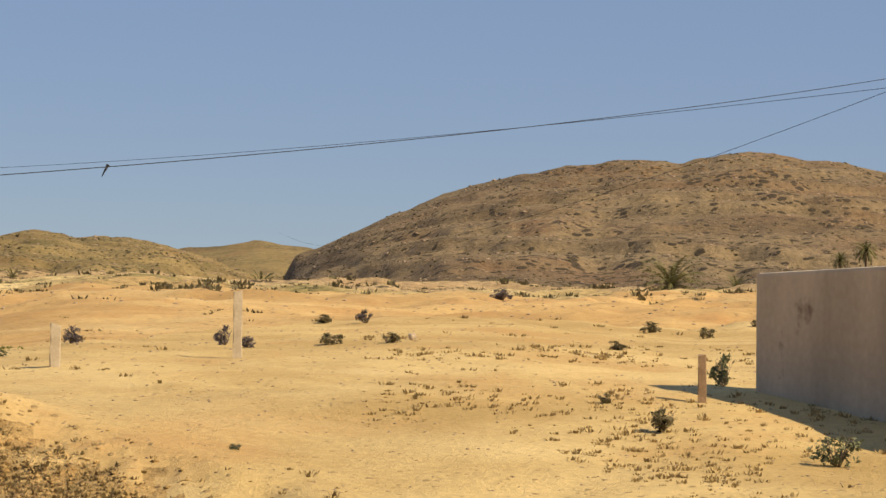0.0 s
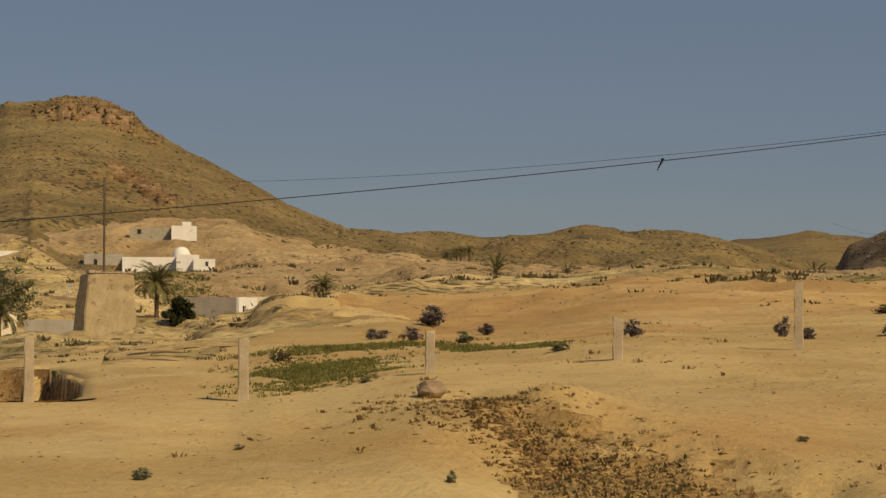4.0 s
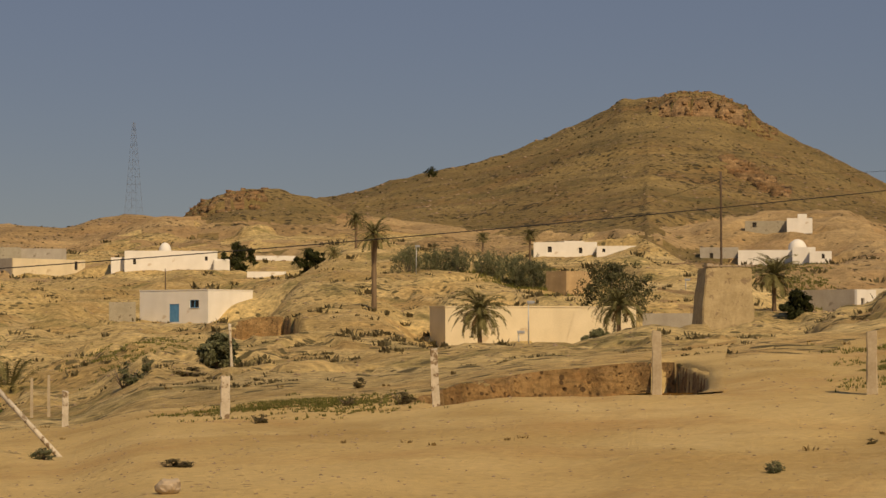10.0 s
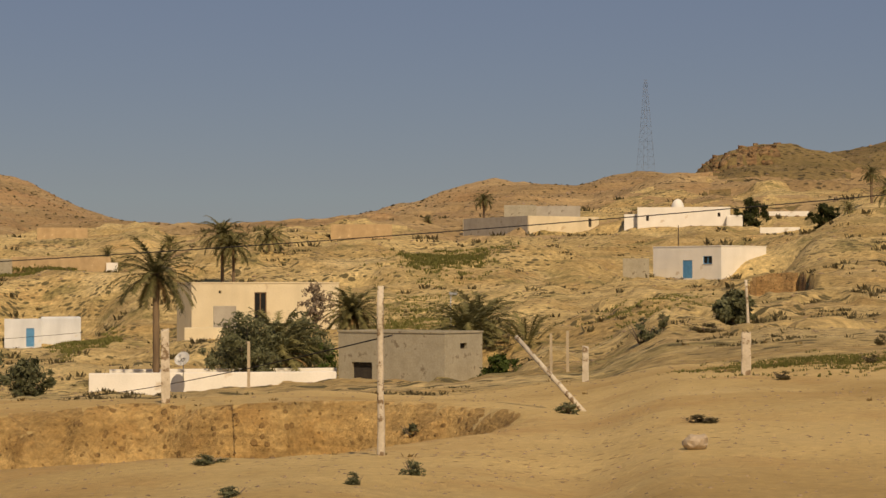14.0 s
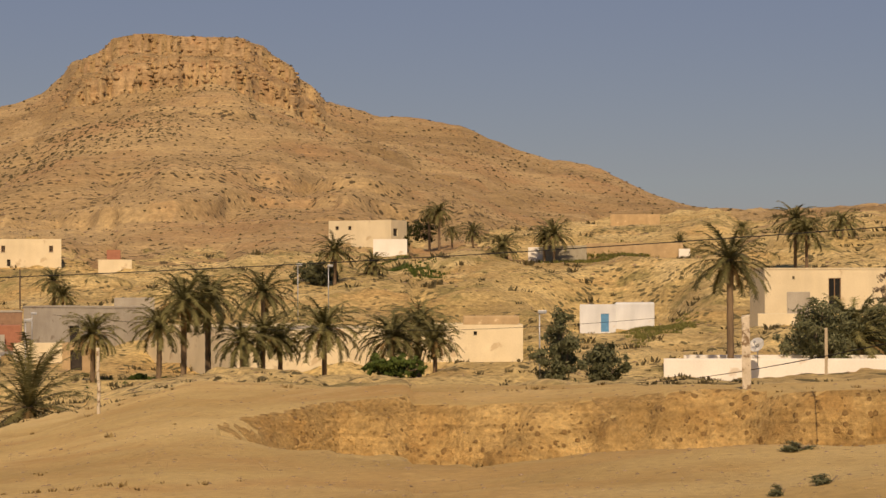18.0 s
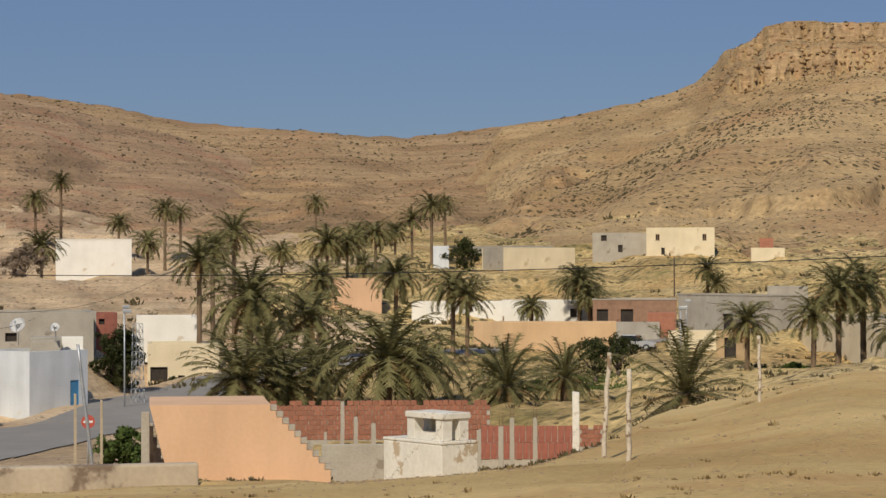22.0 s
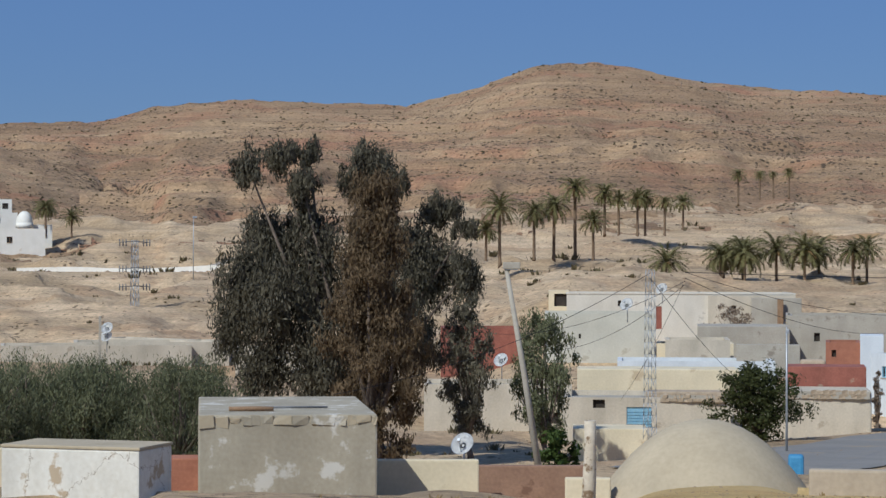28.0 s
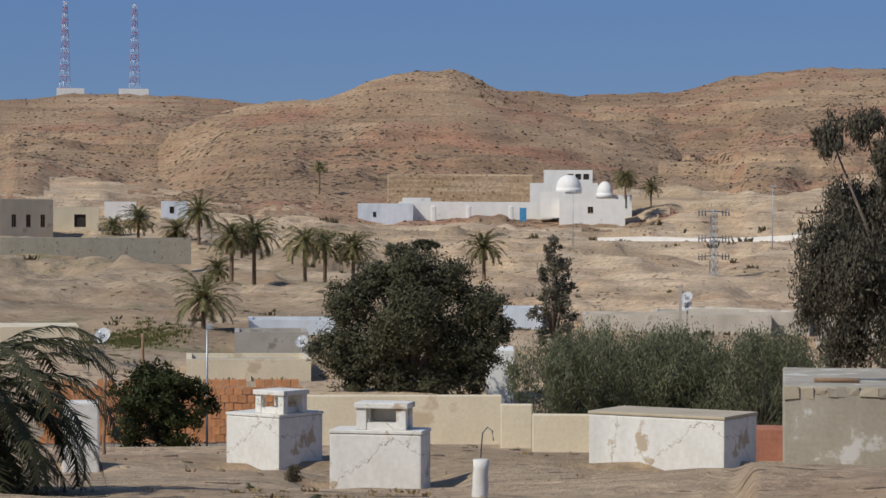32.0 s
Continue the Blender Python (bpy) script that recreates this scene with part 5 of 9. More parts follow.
# ---- buildings ----
def panel(bm, w, h, t, holes):
    """A wall from x 0 to w, z 0 to h, its outer face at y 0 and its inner at t, with holes through it."""
    xs = sorted({0.0, w, *[max(0.0, min(w, v)) for o in holes for v in (o[0], o[0] + o[2])]})
    zs = sorted({-1.5, h, *[max(-1.5, min(h, v)) for o in holes for v in (o[1], o[1] + o[3])]})
    for x0, x1 in zip(xs, xs[1:]):
        for z0, z1 in zip(zs, zs[1:]):
            xm, zm = (x0 + x1) / 2, (z0 + z1) / 2
            if x1 - x0 < 1e-4 or z1 - z0 < 1e-4 or any(o[0] < xm < o[0] + o[2] and o[1] < zm < o[1] + o[3] for o in holes):
                continue
            box(bm, x0, x1, 0, t, z0, z1)
    bmesh.ops.remove_doubles(bm, verts=bm.verts, dist=1e-4)
    seen, dead = {}, []
    for f in bm.faces:
        key = tuple(sorted(v.index for v in f.verts))
        c = f.calc_center_median()
        key = (round(c.x, 3), round(c.y, 3), round(c.z, 3))
        if key in seen:
            dead += [f, seen[key]]
        seen[key] = f
    bmesh.ops.delete(bm, geom=list(set(dead)), context="FACES")
    return bm


def fit_opening(house, m, kind, x, z, w, h, paint):
    """A door, window, shutter or dark doorway set into a hole of a wall whose pose is m."""
    if kind == "door":
        d = part("door", a_box(x + 0.02, x + w - 0.02, 0.06, 0.11, z, z + h - 0.02), paint, house, "painted plank door", m)
        for k in range(3):
            part("plank", a_box(x + 0.06 + k * (w - 0.1) / 3, x + 0.02 + (k + 1) * (w - 0.1) / 3, -0.015 + 0.06, 0.058, z + 0.08, z + h - 0.1), paint, d)
        part("door_frame", box(box(box(bmesh.new(), x - 0.05, x + 0.02, 0.01, 0.12, z, z + h + 0.04), x + w - 0.02, x + w + 0.05, 0.01, 0.12, z, z + h + 0.04), x + 0.02, x + w - 0.02, 0.01, 0.12, z + h - 0.02, z + h + 0.04), paint, house, "", m)
    elif kind == "shutter":
        d = part("shutter", a_box(x, x + w, 0.07, 0.11, z, z + h), paint, house, "painted slatted shutter", m)
        for k in range(int(h / 0.16)):
            part("slat", a_box(x + 0.04, x + w - 0.04, 0.035, 0.068, z + 0.03 + k * 0.16, z + 0.13 + k * 0.16), paint, d)
    elif kind == "hole":
        part("dark_opening", a_box(x, x + w, 0.22, 0.24, z, z + h), DARK, house, "", m)
    else:
        p = part("window", a_box(x, x + w, 0.12, 0.14, z, z + h), GLASS, house, "dark window with a painted frame", m)
        fr = bmesh.new()
        e = min(0.07, w * 0.12)
        for q in ((x, x + e, z, z + h), (x + w - e, x + w, z, z + h), (x + e, x + w - e, z, z + e), (x + e, x + w - e, z + h - e, z + h), (x + w / 2 - e / 2, x + w / 2 + e / 2, z + e, z + h - e)):
            box(fr, q[0], q[1], 0.06, 0.118, q[2], q[3])
        part("window_frame", fr, paint, p)
        part("sill", a_box(x - 0.06, x + w + 0.06, -0.06, 0.05, z - 0.07, z - 0.004), CEMENT, p)


def house(az, r, z, w, h, d, turn=0.0, walls=WHITE, top=0.25, openings=(), label="flat-roofed whitewashed house", name="house", roof=CEMENT, category="house", side=None, trim=None, anchor="left", group=""):
    """A flat-roofed block with a parapet. The anchor is the front-left corner, or the front-right one."""
    hs = thing(name, az, r, z, label, category, group, turn)
    x0 = 0.0 if anchor == "left" else -w
    t = 0.3
    places = {"f": pose(x0, 0, 0), "b": pose(x0 + w, d, 0, 0, 0, 180), "l": pose(x0, d - t, 0, 0, 0, -90), "r": pose(x0 + w, t, 0, 0, 0, 90)}
    spans = {"f": w, "b": w, "l": d - 2 * t, "r": d - 2 * t}
    for k, m in places.items():
        holes = [(o[2], o[3], o[4], o[5]) for o in openings if o[0] == k]
        bm = panel(bmesh.new(), spans[k], h, t, holes)
        part("wall", bm, side if side and k in "lr" else walls, hs, "", m)
        for o in openings:
            if o[0] == k:
                fit_opening(hs, m, o[1], o[2], o[3], o[4], o[5], o[6])
    part("roof", a_box(x0 + t, x0 + w - t, t, d - t, h - top - 0.2, h - top), roof, hs)
    if trim:
        part("coping", box(box(box(box(bmesh.new(), x0 - 0.05, x0 + w + 0.05, -0.05, t + 0.03, h + 0.003, h + 0.12), x0 - 0.05, x0 + w + 0.05, d - t, d + 0.05, h + 0.003, h + 0.12), x0 - 0.05, x0 + t, t + 0.03, d - t, h + 0.003, h + 0.12), x0 + w - t, x0 + w + 0.05, t + 0.03, d - t, h + 0.003, h + 0.12), trim, hs)
    return hs


def solid(az, r, z, w, h, d, turn=0.0, walls=WHITE, openings=(), label="wall", name="wall_block", category="wall", bevel=0.04, anchor="left", lid=None, group="", over=0.08):
    """A solid, slightly rounded block: low walls, stores and plinths."""
    hs = thing(name, az, r, z, label, category, group, turn)
    x0 = 0.0 if anchor == "left" else -w
    part("body", a_box(x0, x0 + w, 0, d, -1.2, h, bevel=bevel), walls, hs)
    if lid:
        part("slab", a_box(x0 - over, x0 + w + over, -over, d + over, h + 0.003, h + (0.13 if over > 0.05 else 0.07), bevel=0.02), lid, hs)
    return hs


def dome(az, r, z, w, h, material=WHITE, label="whitewashed dome", name="dome", shallow=False):
    ds = thing(name, az, r, z, label, "dome")
    bm = bmesh.new()
    rings, sides = 9, 28
    prev = None
    for k in range(rings):
        a = k / rings * math.pi / 2
        out, up = (1 - k / rings, 1 - (1 - k / rings) ** 2.1) if shallow else (math.cos(a), math.sin(a))
        ring = [bm.verts.new((w / 2 * out * math.cos(q * math.tau / sides), w / 2 + w / 2 * out * math.sin(q * math.tau / sides), h * up)) for q in range(sides)]
        if prev:
            for q in range(sides):
                bm.faces.new((prev[q], prev[(q + 1) % sides], ring[(q + 1) % sides], ring[q])).smooth = True
        prev = ring
    tip = bm.verts.new((0, w / 2, h))
    for q in range(sides):
        bm.faces.new((prev[q], prev[(q + 1) % sides], tip)).smooth = True
    part("shell", bm, material, ds)
    part("base_ring", tube(bmesh.new(), [(0, w / 2, -1.0), (0, w / 2, 0.02)], [w / 2 + 0.05, w / 2 + 0.05], 28), material, ds)
    return ds


# ---- palms, trees and scrub ----
def frond_mesh(name, n, length, droop, seed, material, rise=0.9, leaf=0.5, dense=4):
    """A head of arched fronds, each with two rows of narrow leaflets."""
    rnd = random.Random(seed)
    vs, fs = [], []
    for k in range(n):
        yaw = k * 2.39996 + rnd.uniform(-0.2, 0.2)
        up = rise * (1 - (k / n) ** 1.1 * 1.5) + rnd.uniform(-0.12, 0.12)
        L = length * rnd.uniform(0.82, 1.1)
        p, q = Vector((0, 0, 0)), up
        pts = [p.copy()]
        steps = 7
        for s in range(steps):
            p = p + Vector((math.cos(yaw) * math.cos(q), math.sin(yaw) * math.cos(q), math.sin(q))) * (L / steps)
            q -= droop * (0.5 + s * 0.28) * rnd.uniform(0.7, 1.2)
            pts.append(p.copy())
        side = Vector((-math.sin(yaw), math.cos(yaw), 0))
        for s in range(steps):
            a, b = pts[s], pts[s + 1]
            i = len(vs)
            vs += [a - side * 0.035, a + side * 0.035, b + side * 0.02, b - side * 0.02]
            fs.append((i, i + 1, i + 2, i + 3))
            for j in range(dense):
                if s == 0 and j < dense / 2:
                    continue
                c = a.lerp(b, j / dense)
                f = (s + j / dense) / steps
                ll = leaf * L / 3.2 * (0.45 + 1.1 * f * (1.25 - f)) * rnd.uniform(0.8, 1.15)
                fwd = (b - a).normalized()
                for sg in (-1, 1):
                    tip = c + (fwd * 0.55 + side * sg * 0.8 + Vector((0, 0, rnd.uniform(-0.5, 0.05)))) * ll
                    i = len(vs)
                    vs += [c - fwd * 0.18 / dense, c + fwd * 0.18 / dense, tip]
                    fs.append((i, i + 1, i + 2))
    return mesh_of(name, vs, fs, material)


def trunk_mesh(name, seed, lean=0.05, rad=0.2):
    """A unit-high ringed palm trunk."""
    rnd = random.Random(seed)
    bm = bmesh.new()
    n = 16
    bend = rnd.uniform(-1, 1) * lean, rnd.uniform(-1, 1) * lean
    pts = [(bend[0] * math.sin(k / n * 2.5), bend[1] * math.sin(k / n * 2.2), k / n) for k in range(n + 1)]
    tube(bm, pts, [rad * (1.25 if k == 0 else 0.9 + 0.12 * (k % 2) - 0.1 * k / n + (0.25 if k > n - 3 else 0)) for k in range(n + 1)], 8)
    me = bpy.data.meshes.new(name)
    bm.to_mesh(me)
    bm.free()
    me.materials.append(TRUNK)
    return me, Vector((pts[-1][0], pts[-1][1], 1))


CROWNS = [frond_mesh("crown", 52 + 6 * (k % 3), 2.6, 0.135 + 0.02 * (k % 4), 11 + k, FROND, 1.15, 0.55) for k in range(6)]
YOUNG = [frond_mesh("crown", 44 + 4 * k, 2.9, 0.085 + 0.015 * k, 71 + k, FROND, 1.4, 0.5, 6) for k in range(3)]
DROOPING = frond_mesh("crown", 84, 2.6, 0.23, 19, SHADEFROND, 0.9, 0.5, 9)
SKIRTS = [frond_mesh("dry_skirt", 13, 1.9, 0.10, 31 + k, DEADFROND, -0.75, 0.5) for k in range(3)]
TRUNKS = [trunk_mesh("trunk", 50 + k, 0.05) for k in range(5)]
palm_count = [0]


def palm(az, r, z, h, crown=1.0, group="date palms", lean=None, label="date palm with a ringed brown trunk and green crown", skirt=True, bushy=False):
    """A date palm; h: from the ground to the tips of the crown."""
    i = palm_count[0]
    palm_count[0] += 1
    rnd = random.Random(1000 + i)
    zb = ground_z(az, r)
    zb = min(max(zb, z - 1.5), z + 0.6)
    hh = max(z + h - zb, 1.5)
    cs = crown
    th = max(hh - 1.75 * cs, 0.35)
    ps = thing("palm_tree", az, r, zb - 0.15, label, "palm tree", group, rnd.uniform(0, 360))
    me, tip = TRUNKS[i % 5]
    wide = 1.0 if th > 2 else 1.5
    sc = Matrix.Diagonal((wide * th ** 0.25 * 0.72, wide * th ** 0.25 * 0.72, th + 0.15, 1))
    hang("trunk", me, ps, "", sc)
    top = Vector((tip.x * sc[0][0], tip.y * sc[1][1], th + 0.12))
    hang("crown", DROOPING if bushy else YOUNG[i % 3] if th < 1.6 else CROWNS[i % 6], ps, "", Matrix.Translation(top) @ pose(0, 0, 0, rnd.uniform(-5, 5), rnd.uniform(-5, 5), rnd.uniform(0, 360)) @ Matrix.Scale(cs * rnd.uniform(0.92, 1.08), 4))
    if skirt:
        hang("dry_skirt", SKIRTS[i % 3], ps, "hanging dry brown fronds", Matrix.Translation(top - Vector((0, 0, 0.12))) @ pose(0, 0, 0, 0, 0, rnd.uniform(0, 360)) @ Matrix.Scale(cs * 0.85, 4))
    return ps


def leaf_cloud(name, blobs, count, size, material, seed, flat=0.75, hollow=0.35, droop=0.0):
    """Small leaf blades in several uneven clumps: (x, y, z, radius x, radius z) each."""
    rnd = np.random.RandomState(seed)
    vol = np.array([b[3] ** 2 * b[4] for b in blobs]) ** 0.75
    share = np.maximum((count * vol / vol.sum()).astype(int), 6)
    vs, fs = [], []
    for (bx, by, bz, rx, rz), n in zip(blobs, share):
        # sub-clumps on the blob's surface give gaps and an uneven outline
        m = max(8, int(n / (90 if droop else 50)))
        d = rnd.normal(size=(m, 3))
        d /= np.linalg.norm(d, axis=1)[:, None]
        cen = d * np.array([rx, rx, rz]) * rnd.uniform(hollow, 1.0, (m, 1))
        which = rnd.randint(0, m, n)
        p = cen[which] + rnd.normal(size=(n, 3)) * np.array([rx, rx, rz * (1.7 if droop else 0.9)]) * (0.14 if droop else 0.15) + np.array([bx, by, bz])
        out = p - np.array([bx, by, bz])
        nrm = out / (np.linalg.norm(out, axis=1)[:, None] + 1e-6) + rnd.normal(size=(n, 3)) * 0.7
        nrm /= np.linalg.norm(nrm, axis=1)[:, None]
        t = np.cross(nrm, rnd.normal(size=(n, 3)) + np.array([0, 0, -droop * 4]))
        if droop:
            t = rnd.normal(size=(n, 3)) * 0.45 + np.array([0, 0, -1.0])
        t /= np.linalg.norm(t, axis=1)[:, None] + 1e-6
        b = np.cross(nrm, t)
        s = size * rnd.uniform(0.6, 1.3, (n, 1))
        base = len(vs)
        slim = 0.34 if droop > 0 else 0.26 if droop else 0.42
        quad = np.stack([p - t * s, p - b * s * slim, p + t * s, p + b * s * slim], 1).reshape(-1, 3)
        vs.extend(quad.tolist())
        fs.extend([(base + 4 * k, base + 4 * k + 1, base + 4 * k + 2, base + 4 * k + 3) for k in range(n)])
    return mesh_of(name, vs, fs, material)


def tree(az, r, z, h, blobs, count, size, leaf, label, category="tree", name="tree", trunk=0.25, forks=4, seed=1, extra=None, droop=0.0, hollow=0.35):
    """Trunk, limbs that reach into each clump, and a crown of leaf blades. Blobs are in parts of h: across, away, up, radius, radius up."""
    zb = min(max(ground_z(az, r), z - 1.5), z + 0.8)
    ts = thing(name, az, r, zb - 0.1, label, category)
    hh = z + h - zb
    bl = [(b[0] * hh, b[1] * hh, b[2] * hh, b[3] * hh, b[4] * hh) for b in blobs]
    rnd = random.Random(seed)
    low = min(b[2] - b[4] for b in bl)
    fork = max(low * 0.9, hh * 0.12)
    part("trunk", tube(bmesh.new(), [(0, 0, 0), (0.02 * hh, 0, fork * 0.5), (0, 0.01 * hh, fork)], [trunk * 1.3, trunk, trunk * 0.85], 9), BARK, ts)
    for b in bl:
        mid = (b[0] * 0.45 + rnd.uniform(-0.03, 0.03) * hh, b[1] * 0.45, fork + (b[2] - fork) * 0.5)
        part("limb", tube(bmesh.new(), [(0, 0.01 * hh, fork * 0.92), mid, (b[0], b[1], b[2] + b[4] * 0.2)], [trunk * 0.6, trunk * 0.35, trunk * 0.1], 6), BARK, ts)
    hang("crown", leaf_cloud("crown", bl, count, size, leaf, seed, droop=droop, hollow=hollow), ts)
    if extra:
        bl2 = [(b[0] * hh, b[1] * hh, b[2] * hh, b[3] * hh, b[4] * hh) for b in extra[0]]
        hang("dry_crown", leaf_cloud("dry_crown", bl2, extra[1], size, extra[2], seed + 7, droop=droop), ts, "rust-brown dry foliage")
    return ts


SHRUBS = {}


def shrub(az, r, z, w, h, leaf=SCRUB, label="low dry desert shrub", group="desert shrubs", category="shrub", count=900, seed=0):
    """A low many-stemmed bush."""
    key = (leaf.name, seed % 4, count)
    if key not in SHRUBS:
        rnd = random.Random(seed + 5)
        bl = [(0, 0, 0.5, 0.44, 0.46)] + [(rnd.uniform(-0.3, 0.3), rnd.uniform(-0.3, 0.3), rnd.uniform(0.25, 0.5), 0.22, 0.28) for k in range(4)]
        stems = bmesh.new()
        for k in range(7):
            a = rnd.uniform(0, 6.28)
            tube(stems, [(0, 0, -0.05), (0.15 * math.cos(a), 0.15 * math.sin(a), 0.3), (0.36 * math.cos(a), 0.36 * math.sin(a), 0.75)], [0.02, 0.014, 0.006], 4)
        sm = bpy.data.meshes.new("stem")
        stems.to_mesh(sm)
        stems.free()
        sm.materials.append(TWIG)
        SHRUBS[key] = (leaf_cloud("foliage", bl, count, 0.06, leaf, seed + 3), sm)
    r0 = r
    r, zb = settle(az, r, z)
    w, h = w * r / r0, h * r / r0
    ss = thing("shrub", az, r, zb - 0.03, label, category, group, random.Random(int(az * 100)).uniform(0, 360))
    sc = Matrix.Diagonal((w, w, h, 1))
    hang("foliage", SHRUBS[key][0], ss, "", sc)
    hang("stem", SHRUBS[key][1], ss, "", sc)
    return ss


# ---- posts, poles and masts ----
def post(az, r, z, h, thick=0.16, material=CONCRETE, lean=0.0, label="weathered concrete fence post", name="fence_post", group="fence posts", round_post=False):
    """A leaning, chipped post; z and h: foot and height."""
    zb = min(max(ground_z(az, r), z - 0.8), z + 0.3)
    ps = thing(name, az, r, zb, label, "post", group)
    hh = z + h - zb
    rnd = random.Random(int(az * 77))
    lx = math.tan(radians(lean)) * hh
    n = 7
    if round_post:
        bm = tube(bmesh.new(), [(lx * k / n + rnd.uniform(-0.012, 0.012), rnd.uniform(-0.012, 0.012), -0.25 + (hh + 0.25) * k / n) for k in range(n + 1)], [thick / 2 * rnd.uniform(0.88, 1.08) * (1 - 0.15 * k / n) for k in range(n + 1)], 9)
    else:
        bm = bmesh.new()
        prev = None
        for k in range(n + 1):
            f = k / n
            c = [(-1, -1), (1, -1), (1, 1), (-1, 1)]
            ring = [bm.verts.new((lx * f + sx * thick / 2 * rnd.uniform(0.9, 1.05) * (1 - 0.08 * f), sy * thick / 2, -0.25 + (hh + 0.25) * f + (rnd.uniform(-0.06, 0.02) if k == n else 0))) for sx, sy in c]
            if prev:
                for q in range(4):
                    bm.faces.new((prev[q], prev[(q + 1) % 4], ring[(q + 1) % 4], ring[q]))
            prev = ring
        bm.faces.new(prev)
        bmesh.ops.bevel(bm, geom=[e for e in bm.edges if abs((e.verts[0].co - e.verts[1].co).z) > 0.05], offset=thick * 0.1, segments=1, affect="EDGES")
    part("shaft", bm, material, ps)
    if "column" in label:
        for sx, sy in ((-0.3, -0.3), (0.3, -0.3), (0.3, 0.3)):
            part("reinforcing_bar", tube(bmesh.new(), [(lx + sx * thick, sy * thick, hh - 0.1), (lx + sx * thick * 1.2, sy * thick, hh + rnd.uniform(0.35, 0.7))], [0.014, 0.012], 4), WOOD, ps, "rusty steel bar")
    return ps


def street_lamp(az, r, z, h, lean=0.0, thick=0.1, material=METAL, head=1.0, label="grey steel street lamp on a round pole", side=1):
    zb = min(max(ground_z(az, r), z - 3), z + 0.5)
    ls = thing("street_lamp", az, r, zb, label, "street lamp", "street lamps")
    hh = z + h - zb
    lx = math.tan(radians(lean)) * hh
    part("pole", tube(bmesh.new(), [(0, 0, -0.2), (lx * 0.5, 0, hh * 0.5), (lx, 0, hh - 0.15)], [thick * 0.7, thick * 0.55, thick * 0.4], 9), material, ls)
    a = part("lamp_head", a_box(lx - 0.12 * head, lx + 0.48 * head * side if side > 0 else lx + 0.12, -0.13 * head, 0.13 * head, hh - 0.16, hh + 0.06 * head, bevel=0.03), material, ls, "grey lamp head")
    part("lamp_glass", a_box(lx - 0.02 * head, lx + 0.4 * head, -0.1 * head, 0.1 * head, hh - 0.185, hh - 0.162), METAL, a)
    return ls


def lattice(az, r, z, h, base, top, label, name="lattice_mast", panels=10, bar=0.06, colours=(METAL, METAL), category="mast", cap=True):
    """A square lattice mast: four legs, rings and cross braces, in alternating bands of colour."""
    ms = thing(name, az, r, z, label, category, "", 30)
    for k in range(panels):
        bm = bmesh.new()
        w0, w1 = [(base + (top - base) * q / panels) / 2 for q in (k, k + 1)]
        z0, z1 = h * k / panels, h * (k + 1) / panels
        cs = ((-1, -1), (1, -1), (1, 1), (-1, 1))
        for q in range(4):
            a, b = cs[q], cs[(q + 1) % 4]
            tube(bm, [(a[0] * w0, a[1] * w0, z0), (a[0] * w1, a[1] * w1, z1)], [bar, bar], 4)
            tube(bm, [(a[0] * w0, a[1] * w0, z0), (b[0] * w1, b[1] * w1, z1)], [bar * 0.6, bar * 0.6], 4)
            tube(bm, [(a[0] * w1, a[1] * w1, z1), (b[0] * w1, b[1] * w1, z1)], [bar * 0.6, bar * 0.6], 4)
        part("lattice_panel", bm, colours[k % 2], ms)
    return ms


def wire(name, ends, sag, thick, label, group="overhead cables", sub=None):
    """An overhead cable hung between points."""
    bm = bmesh.new()
    a, b = Vector(ends[0]), Vector(ends[1])
    n = 48
    pts = [a.lerp(b, k / n) - Vector((0, 0, 4 * sag * (k / n) * (1 - k / n))) for k in range(n + 1)]
    tube(bm, pts, [thick] * (n + 1), 5)
    return tagged(part(name, bm, CABLE, None), label, "cable", group)


def at(az, r, z):
    return (r * math.cos(radians(az)), r * math.sin(radians(az)), z)


def dish(az, r, z, h, size=0.9, face=-22.0, label="white satellite dish on a bracket", tilt=35.0, material=DISH):
    """A shallow dish with its arm, facing the southern sky."""
    ds = thing("satellite_dish", az, r, z, label, "satellite dish", "satellite dishes", face)
    bm = bmesh.new()
    sides, prev = 20, None
    c = bm.verts.new((0, 0, 0))
    for k in range(1, 5):
        q = k / 4
        ring = [bm.verts.new((size / 2 * q * math.cos(s * math.tau / sides), -0.16 * size * q * q, size / 2 * q * 1.08 * math.sin(s * math.tau / sides))) for s in range(sides)]
        for s in range(sides):
            if prev:
                bm.faces.new((prev[s], prev[(s + 1) % sides], ring[(s + 1) % sides], ring[s])).smooth = True
            else:
                bm.faces.new((c, ring[s], ring[(s + 1) % sides])).smooth = True
        prev = ring
    bmesh.ops.solidify(bm, geom=bm.faces[:], thickness=0.02)
    m = Matrix.Translation((0, 0, size * 0.8)) @ pose(0, 0, 0, -tilt)
    part("reflector", bm, material, ds, "", m)
    part("feed_arm", tube(bmesh.new(), [(0, 0.0, -size * 0.4), (0, -size * 0.55, -0.05)], [0.018, 0.015], 5), METAL, ds, "", m)
    part("feed_head", a_box(-0.05, 0.05, -size * 0.6, -size * 0.5, -0.1, 0.02), METAL, ds, "", m)
    part("bracket", tube(bmesh.new(), [(0, 0.08, -0.4), (0, 0.08, size * 0.8)], [0.035, 0.03], 6), METAL, ds)
    return ds


